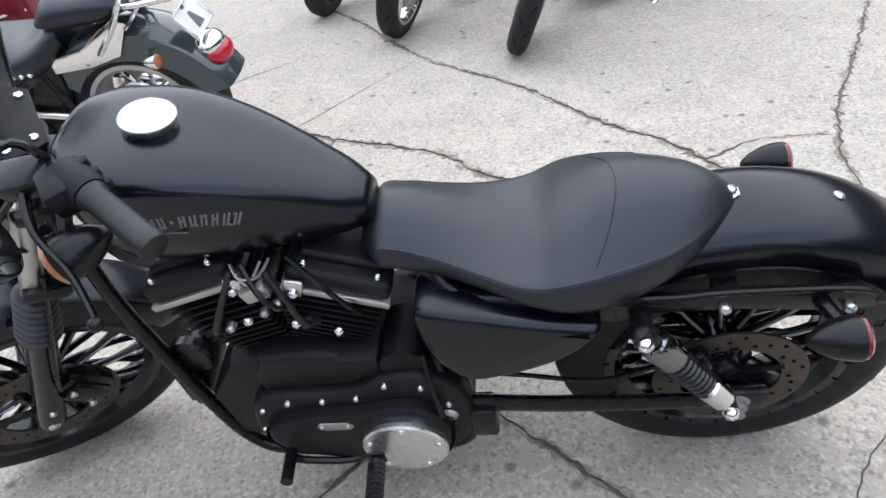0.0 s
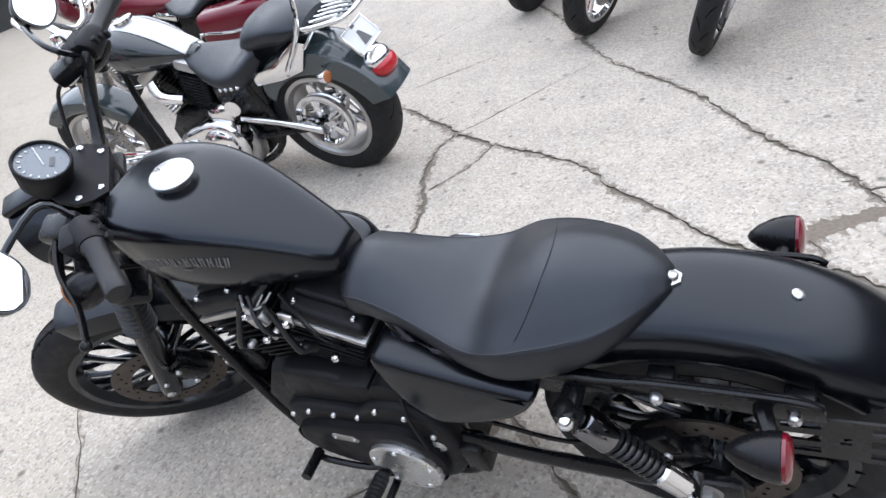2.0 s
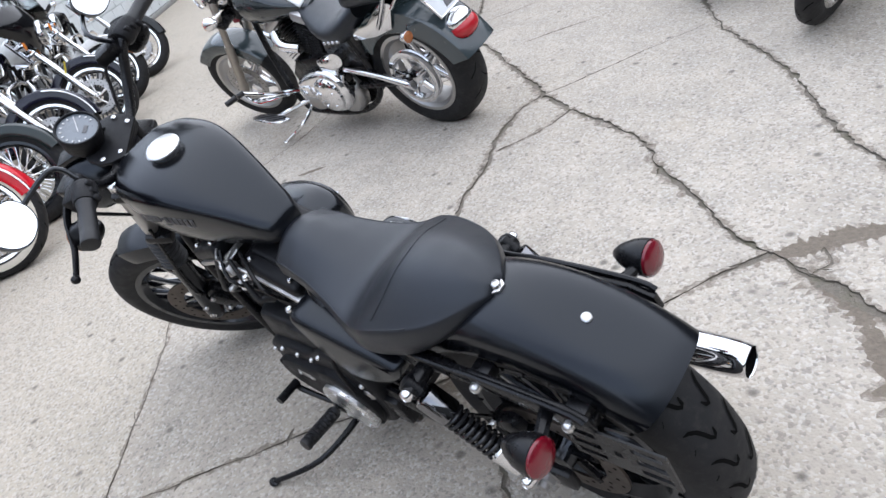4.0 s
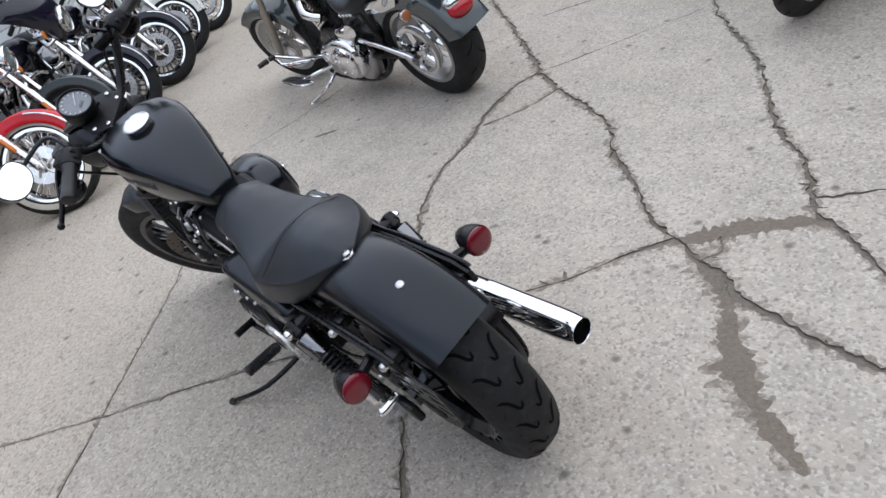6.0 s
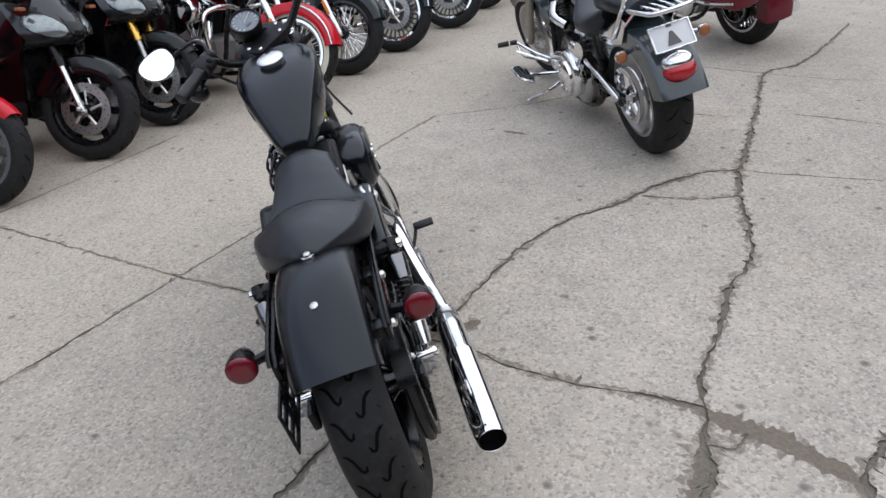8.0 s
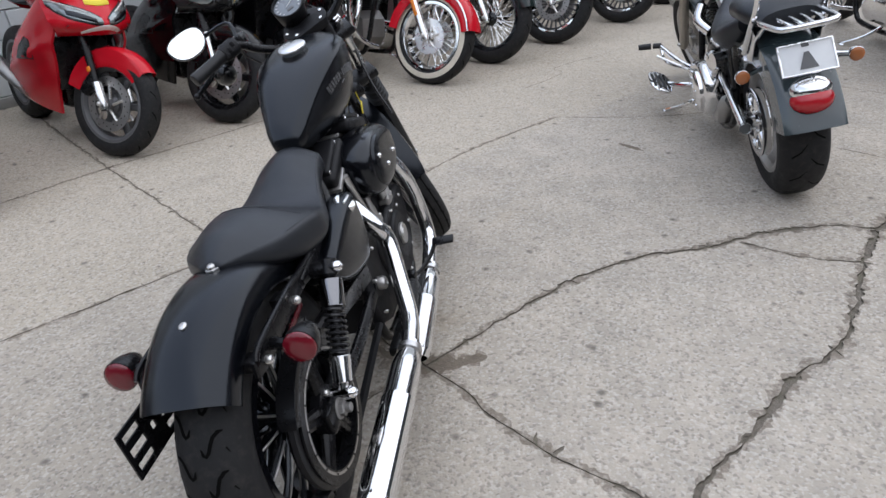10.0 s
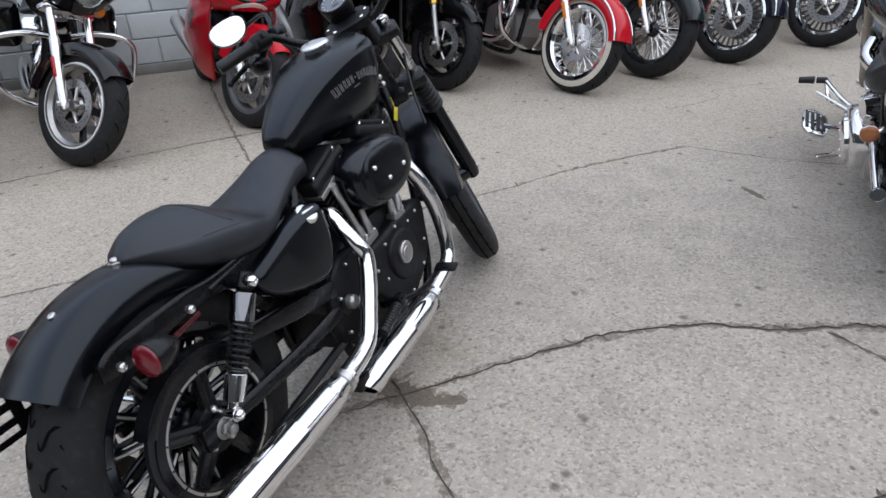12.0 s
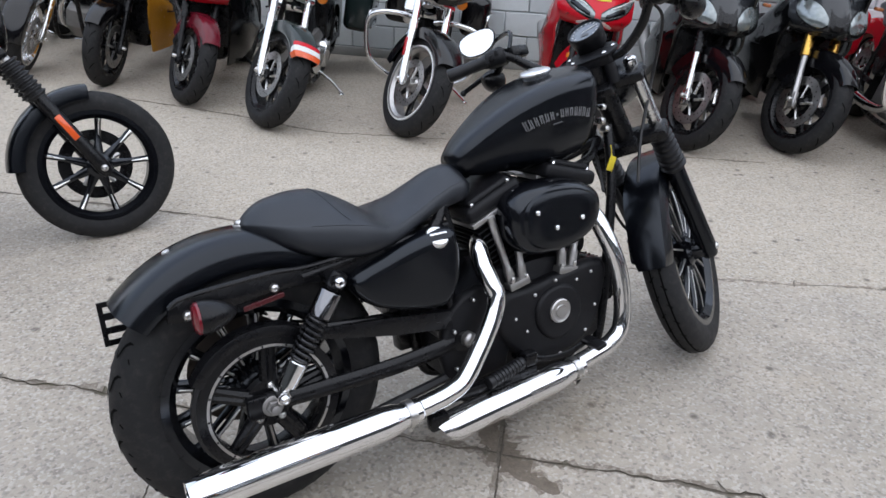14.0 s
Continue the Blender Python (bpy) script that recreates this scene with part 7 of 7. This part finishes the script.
def side_patch(thing, ST, AXF, top):
    bm = B()
    rings = [[ST @ (AXF + V(r * math.cos(radians(a)), s * y, r * math.sin(radians(a)))) for r, y in ((0.347, 0.072), (0.335, 0.087), (0.318, 0.0935), (0.316, 0.0915), (0.333, 0.085))] for s in (1,) for a in np.linspace(46, 62, 6)]
    loft(bm, rings)
    part("fender_stripe", bm, WHITEP, thing)
    bm = B()
    lathe(bm, [(-0.062, 0.224), (-0.0625, 0.229), (-0.061, 0.233)], 56, ST @ Matrix.Translation(AXF))
    part("rim_stripe", bm, WHITEP, thing, "thin white rim stripe")


ROW = 230
R_W = ("slot", 28)
sport("golden orange and black sport motorcycle parked facing the yard", (0.14, 4.5), ROW + 4, dict(paint=ORANGEP, fenderp=FAIRB, tank=FAIRB, turn=6))
sport("red and black sport motorcycle parked facing the yard", (0.575, 3.755), ROW + 10, dict(paint=REDP, side=FAIRB, fenderp=REDP2, turn=38))
cruiser("dark green cruiser with a white and orange fender tip", (0.905, 3.035), ROW + 8, dict(paint=GREENB, turn=40, spokes=("five", 5), wheelmats=(FRAMEB, FRAMEB, BRUSHED), fender_tip=ORANGE2, extra=(white_tip,), fender=(42, 158), forklow=FORKAL, bags=GREENB, crash=False, cover=CHROME, lampr=0.085))
cruiser("black touring motorcycle with a handlebar fairing and chrome crash bars", (1.615, 2.5), ROW + 6, dict(paint=FAIRB, turn=36, spokes=("five", 5), wheelmats=(BRUSHED, FRAMEB, BRUSHED), fender=(42, 178), crash=True, batwing=FAIRB, bags=FAIRB, lamp=False, extra=(side_patch,), reflector=REDLENS, nomirror=True))
sport("red faired sport touring motorcycle with a yellow price sticker", (2.478, 1.983), ROW + 4, dict(paint=REDP, rim=GREYPL, forkup=FRAMEB, forklow=FORKAL, usd=False, split=0.2, plate=YELLOW, turn=24, lamps="slim", reflector=AMBER))
sport("black sport motorcycle with a grey nose", (3.05, 1.55), ROW + 2, dict(paint=FAIRB, nose=FAIRG, turn=26, forklow=FORKAL))
sport("black sport motorcycle with gold fork tubes", (3.59, 1.225), ROW, dict(paint=FAIRB, nose=FAIRG, forkup=GOLDF, forklow=BRUSHED, turn=26))
cruiser("red cruiser with a whitewall front tyre and chrome trim", (3.78, 0.33), ROW, dict(paint=REDP, tank=REDMID, turn=18, whitewall=True, spokes=("wire", 40), crash=True, disc=SATINAL, fender_trim=True, reflector=AMBER, screen=True, bags=REDP, fender=(12, 175), discR=0.12))
cruiser("black cruiser with a wide multi-spoke front wheel", (4.3, -0.05), ROW, dict(paint=GREENB, turn=16, spokes=("wire", 60), wheelmats=(GLOSSB, CHROME, CHROME), disc=None, reflector=AMBER, fender=(20, 165)))
cruiser("deep blue touring motorcycle with chrome fender trim", (4.87, -0.515), ROW, dict(paint=PURPLEB, turn=18, spokes=R_W, wheelmats=(CHROME, GREYPL, CHROME), fender_trim=True, crash=True, batwing=PURPLEB, lamp=False, bags=PURPLEB, fender=(10, 180)))
cruiser("dark touring motorcycle with a yellow key tag", (5.57, -1.12), ROW, dict(paint=PURPLEB, turn=18, spokes=R_W, wheelmats=(CHROME, GREYPL, CHROME), fender_trim=True, crash=True, batwing=FAIRB, lamp=False, bags=FAIRB, fender=(10, 180), extra=(yellow_tag,)))
cruiser("white touring motorcycle with wire wheels", (6.35, -1.6), ROW, dict(paint=WHITEP, turn=18, spokes=R_W, wheelmats=(CHROME, GREYPL, CHROME), crash=True, screen=True, bags=WHITEP, fender=(10, 180), fender_trim=True))
cruiser("black cruiser with wire wheels at the end of the row", (7.05, -2.2), ROW, dict(paint=FAIRB, turn=18, spokes=("wire", 40), crash=True, bags=FAIRB, fender=(10, 175)))
cruiser("black cruiser with a bright chrome engine", (-0.38, 5.12), ROW, dict(paint=FAIRB, turn=22, spokes=("wire", 40), crash=True, bags=FAIRB))
cruiser("black cruiser with black side bags ending the row", (-1.05, 5.6), ROW, dict(paint=FAIRB, turn=22, spokes=("wire", 40), bags=FAIRB))
# opposite row, only wheels and lower parts come into view
OPP = 58
cruiser("black cruiser with a chrome front wheel hub", (1.1, -3.005), OPP, dict(fender=(70, 165), paint=FAIRB, turn=22, wf=0.13, spokes=("five", 5), wheelmats=(CHROME, CHROME, CHROME), reflector=ORANGE2, forklow=FORKAL), "motorcycles in the opposite row")
cruiser("dark cruiser with polished fork sliders", (0.385, -2.495), OPP, dict(fender=(70, 165), paint=FAIRB, turn=30, wf=0.11, Rf=0.33, spokes=("wire", 40), forklow=FORKAL), "motorcycles in the opposite row")
cruiser("black touring motorcycle with dark wheels", (1.7, -3.65), OPP, dict(fender=(70, 165), paint=FAIRB, turn=22, spokes=("five", 5), wheelmats=(FRAMEB, FRAMEB, BRUSHED), bags=FAIRB), "motorcycles in the opposite row")
# black bike beside the main one
cruiser("black motorcycle with nine-spoke front wheel and ribbed fork gaiters", (-0.16, 1.74), 0, dict(paint=DENIM, wb=1.5, turn=6, Rf=0.302, wf=0.1, rimf=0.222, spokes=("nine", 9), spokesr=("nine", 9), wheelmats=(GLOSSB, GLOSSB, SATINAL), disc=FRAMEB, discs=(1,), forklow=FRAMEB, forkup=BRUSHED, gaiter=True, reflector=ORANGE2, fender=(88, 176), skirt=0.04, case=FRAMEB, cover=FRAMEB, barm=FRAMEB, bars=0.2, lampm=FRAMEB, stand=FRAMEB, signals=False, tail=False, lean=10, nomirror=True, forklen=0.72), "motorcycles beside the black one")

# ---- slate cruiser with luggage rack ----
def striped_extras(thing, ST, AXF, top):
    # pale stripe down the middle of the tank
    us = [0.6, 0.68, 0.81, 0.94, 1.04]
    tops = [0.747, 0.806, 0.886, 0.935, 0.936]
    bm = B()
    loft(bm, [[V(u, y, spl(u, us, tops) + 0.006 - abs(y) * 0.22) for y in np.linspace(-0.062, 0.062, 9)] for u in np.linspace(0.61, 1.02, 24)], False, False, False)
    stripe = part("tank_stripe", bm, WHITEP, thing, "broad white stripe on the tank")
    stripe.modifiers.new("thick", "SOLIDIFY").thickness = 0.004
    bm = B()
    lathe(bm, [(0.0, 0.05), (0.014, 0.05), (0.018, 0.042), (0.018, 0.001)], 28, Matrix.Translation((0.93, 0, 0.938)) @ pose(0, 0, 0, 90, 0, 0), cap=True)
    part("speedometer", bm, [CHROME], thing)
    # two-part seat with studded flaps
    part("rider_seat", blob_loft([0.16, 0.24, 0.34, 0.46, 0.58, 0.66], [0.12, 0.175, 0.19, 0.17, 0.11, 0.06], [0.76, 0.72, 0.69, 0.7, 0.73, 0.75], [0.7, 0.66, 0.63, 0.64, 0.68, 0.72], [0.64, 0.57, 0.535, 0.57, 0.64, 0.69]), VINYL, thing)
    part("pillion_seat", blob_loft([-0.14, -0.06, 0.06, 0.16, 0.22], [0.1, 0.15, 0.16, 0.15, 0.11], [0.8, 0.84, 0.85, 0.84, 0.78], [0.77, 0.79, 0.79, 0.77, 0.75], [0.74, 0.72, 0.71, 0.71, 0.72]), VINYL, thing)
    for i in range(4):
        for sgn in (1, -1):
            bolts("seat_stud", thing, CHROME, [((0.3 + 0.035 * i, 0.182 * sgn, 0.6), 0.01, (0, sgn, 0.1), 0.007)])
    # chrome sissy bar, pad, side plates and luggage rack
    bm = B()
    for sgn in (1, -1):
        tube(bm, [(0.02, 0.135 * sgn, 0.62), (-0.1, 0.135 * sgn, 0.74), (-0.16, 0.12 * sgn, 0.84), (-0.2, 0.1 * sgn, 1.02), (-0.22, 0.09 * sgn, 1.2)], 0.011, 8, 4)
        plate(bm, [(0.26, 0.56), (0.24, 0.62), (0.1, 0.64), (0.0, 0.7), (-0.08, 0.74), (-0.13, 0.72), (-0.05, 0.6), (0.08, 0.57)], 0.118 * sgn, 0.126 * sgn, 0.003)
    tube(bm, [(-0.2, -0.1, 0.98), (-0.2, 0.1, 0.98)], 0.01, 8, 1)
    tube(bm, [(-0.22, -0.09, 1.2), (-0.225, 0.0, 1.24), (-0.22, 0.09, 1.2)], 0.011, 8, 4)
    part("sissy_bar", bm, CHROME, thing, "chrome sissy bar with side plates")
    bm = B()
    box(bm, (-0.185, 0, 1.1), (0.06, 0.3, 0.2), bevel=0.025, seg=3, rot=(0, -8, 0))
    part("backrest_pad", bm, VINYL, thing)
    bm = B()
    loop = [(-0.12, -0.1), (-0.3, -0.105), (-0.36, -0.07), (-0.36, 0.07), (-0.3, 0.105), (-0.12, 0.1)]
    pts = [V(x, y, 0.775 - (x + 0.12) * 0.03) for x, y in loop]
    tube(bm, pts + [pts[0]], 0.011, 10, 4)
    rack = part("luggage_rack", bm, CHROME, thing, "chrome luggage rack")
    for y in (-0.06, -0.02, 0.02, 0.06):
        bm = B()
        tube(bm, [(-0.13, y, 0.772), (-0.24, y, 0.782), (-0.355, y * 0.85, 0.782)], 0.008, 8, 3)
        part("rack_bar", bm, CHROME, rack)
    bm = B()
    tube(bm, [(-0.12, -0.1, 0.775), (-0.12, 0.1, 0.775)], 0.009, 8, 1)
    tube(bm, [(-0.2, 0.1, 0.77), (-0.12, 0.125, 0.7)], 0.008, 8, 1)
    tube(bm, [(-0.2, -0.1, 0.77), (-0.12, -0.125, 0.7)], 0.008, 8, 1)
    part("rack_stay", bm, CHROME, rack)
    # dealer plate with plain shapes, tail lamp, signals
    P = Matrix.Translation((-0.322, 0, 0.655)) @ pose(0, 0, 0, 0, 34, 0)
    bm = B()
    box(bm, (0, 0, 0), (0.006, 0.19, 0.115), M=P, bevel=0.002)
    plate_ob = part("dealer_plate", bm, PLATEW, thing, "white dealer plate with a grey emblem")
    bm = B()
    tri = [V(-0.0045, -0.032, -0.04), V(-0.0045, 0.032, -0.04), V(-0.0045, 0.008, 0.022), V(-0.0045, -0.008, 0.022)]
    loft(bm, [[P @ p for p in tri], [P @ (p + V(-0.002, 0, 0)) for p in tri]])
    box(bm, (-0.004, 0.0, 0.048), (0.003, 0.025, 0.012), M=P)
    part("plate_emblem", bm, GREYPL, plate_ob)
    bm = B()
    for s in ((0, -0.092, 0.006, 0.118), (0, 0.092, 0.006, 0.118)):
        box(bm, (-0.002, s[1], 0), (0.012, s[2], s[3]), M=P, bevel=0.002)
    for z in (-0.057, 0.057):
        box(bm, (-0.002, 0, z), (0.012, 0.19, 0.006), M=P, bevel=0.002)
    part("plate_frame", bm, CHROME, plate_ob)
    bm = B()
    ball(bm, (-0.345, 0, 0.545), 0.068, sc=(0.9, 1.1, 0.7), seg=20)
    lamp = part("tail_lamp", bm, CHROME, thing, "chrome tail lamp with a red lens")
    bm = B()
    ball(bm, (-0.362, 0, 0.512), 0.066, sc=(0.95, 1.16, 0.78), seg=20)
    part("lens", bm, REDLENS, lamp)
    for sgn in (1, -1):
        signal(thing, "rear_turn_signal", (-0.22, 0.2 * sgn, 0.6), (-1, 0, 0), (-0.16, 0.12 * sgn, 0.6), SMOKE, "chrome turn signal with an amber lens", CHROME, None, 0.8)
    # forward controls, floorboards
    for sgn in (1, -1):
        F = Matrix.Translation((1.06, 0.36 * sgn, 0.25)) @ pose(0, 0, 0, 24 * sgn, -6, 0)
        bm = B()
        poly = [(0.29 * math.copysign(abs(math.cos(a)) ** 0.6, math.cos(a)) / 2, 0.062 * math.copysign(abs(math.sin(a)) ** 0.8, math.sin(a))) for a in np.linspace(0, 2 * math.pi, 24, endpoint=False)]
        plate(bm, poly, -0.009, 0.009, 0.005, M=F, axis="z")
        board = part("floorboard", bm, CHROME, thing, "chrome floorboard with a dark pad")
        for i in range(4):
            bm = B()
            box(bm, (0, -0.039 + 0.026 * i, 0.011), (0.22 - 0.03 * abs(i - 1.5), 0.015, 0.008), M=F, bevel=0.003)
            part("board_pad", bm, GRIPB, board)
        bm = B()
        tube(bm, [(0.9, 0.15 * sgn, 0.3), (1.1, 0.24 * sgn, 0.34), (1.27, 0.31 * sgn, 0.4)], 0.011, 8, 3)
        tube(bm, [(1.0, 0.17 * sgn, 0.3), (1.2, 0.29 * sgn, 0.31), (1.27, 0.31 * sgn, 0.4)], 0.008, 8, 3)
        tube(bm, [(0.86, 0.14 * sgn, 0.24), (1.05, 0.32 * sgn, 0.235)], 0.014, 8, 1)
        tube(bm, [(1.0, 0.2 * sgn, 0.3), (1.14, 0.35 * sgn, 0.38)], 0.008, 8, 1)
        control = part("foot_control", bm, CHROME, thing)
        bm = B()
        tube(bm, [(1.27, 0.305 * sgn, 0.4), (1.28, 0.35 * sgn, 0.405)], 0.016, 12, 1)
        tube(bm, [(1.281, 0.36 * sgn, 0.406), (1.29, 0.43 * sgn, 0.412)], [0.019, 0.02, 0.016], 12, 2)
        part("toe_peg", bm, GRIPB, control, "dark rubber toe peg")
    # swingarm of chrome on the left
    for sgn in (1, -1):
        bm = B()
        tube(bm, [(0.42, 0.15 * sgn, 0.42), (0.2, 0.16 * sgn, 0.38), (0.0, 0.16 * sgn, 0.32), (-0.03, 0.16 * sgn, 0.315)], [0.017, 0.016, 0.02, 0.026], 12, 4)
        part("swingarm", bm, CHROME, thing)
    bm = B()
    plate(bm, [(0.42, 0.33), (0.45, 0.24), (0.54, 0.2), (0.64, 0.22), (0.7, 0.28), (0.78, 0.3), (0.82, 0.36), (0.78, 0.41), (0.68, 0.44), (0.56, 0.46), (0.46, 0.43)], 0.12, 0.235, 0.03, seg=4, k=3)
    prim = part("primary_case", bm, CHROME, thing, "chrome primary case")
    bm = B()
    lathe(bm, [(0.2, 0.105), (0.25, 0.1), (0.262, 0.085), (0.266, 0.001)], 40, Matrix.Translation((0.55, 0.0, 0.325)), cap=True)
    for i in range(5):
        a = 2 * math.pi * i / 5 + 0.3
        bolt(bm, (0.55 + 0.07 * math.cos(a), 0.264, 0.325 + 0.07 * math.sin(a)), 0.008, (0, 1, 0), 0.005)
    part("derby_cover", bm, CHROME, prim)
    bm = B()
    box(bm, (0.735, 0.236, 0.355), (0.09, 0.02, 0.06), bevel=0.009)
    part("inspection_cover", bm, CHROME, prim)
    bm = B()
    box(bm, (0.5, 0.15, 0.47), (0.14, 0.1, 0.1), bevel=0.03)
    tube(bm, [(0.42, 0.1, 0.5), (0.4, 0.19, 0.5)], 0.04, 16, 1)
    part("oil_tank", bm, CHROME, thing)
    bm = B()
    pts = [AXF + V(-0.2, 0, 0.45)]
    tube(bm, [(0.75, 0.12, 0.55), (0.82, 0.16, 0.6), (0.86, 0.13, 0.66)], 0.03, 10, 3)
    part("horn", bm, CHROME, thing, "chrome horn cover")


cruiser("dark slate cruiser with a white tank stripe and chrome luggage rack", (3.52, -1.53), 1.0,
        dict(paint=SLATE, turn=14, standx=0.29, engine=1.08, fender_over=0.02, wb=1.63, wr=0.2, Rr=0.325, rimr=0.215, Rf=0.315, wf=0.13, spokes=("five", 5), wheelmats=(BRUSHED, CHROME, CHROME), forklow=DULLFORK, forkup=DULLFORK, rear_end=168, flare=0.06, tank=SLATEDARK, 
             tail=False, seat=False, cover=BRUSHED, case=FRAMEB, lean=10.5, pipe_end=0.12, fender=(48, 155), pulleym=CHROME, extra=(striped_extras,)), "motorcycles standing in the yard")


# ---- dark red tourer beyond it ----
cruiser("dark red touring motorcycle with chrome-railed saddlebags and a top case", (5.22, -2.82), 9.0,
        dict(paint=REDP2, turn=16, spokes=R_W, wheelmats=(CHROME, GREYPL, CHROME), bags=REDP2, topbox=REDP2, batwing=REDP2, lamp=False, crash=True, fender=(10, 180)), "motorcycles standing in the yard")

# ---- wall blocks, last ----
bm = B()
box(bm, (0, 0, 0), (0.388, 0.02, 0.19), bevel=0.005, seg=1)
block_mesh = mesh_of("concrete_block", bm, BLOCKPAINT)
far = B()
for row in range(17):
    for i in range(-32, 33):
        x = i * 0.4 + (0.2 if row % 2 else 0)
        z = 0.18 + row * 0.2
        y = 0.004 + 0.0012 * math.sin(i * 12.9 + row * 4.1)
        if row < 8 and -19 <= i <= 18:
            part("concrete_block", block_mesh, None, wall_back, M=Matrix.Translation((x, y, z)))
        else:
            box(far, (x, y, z), (0.388, 0.02, 0.19))
tagged(part("block_courses", far, BLOCKPAINT, wall_back), kind="stuff")
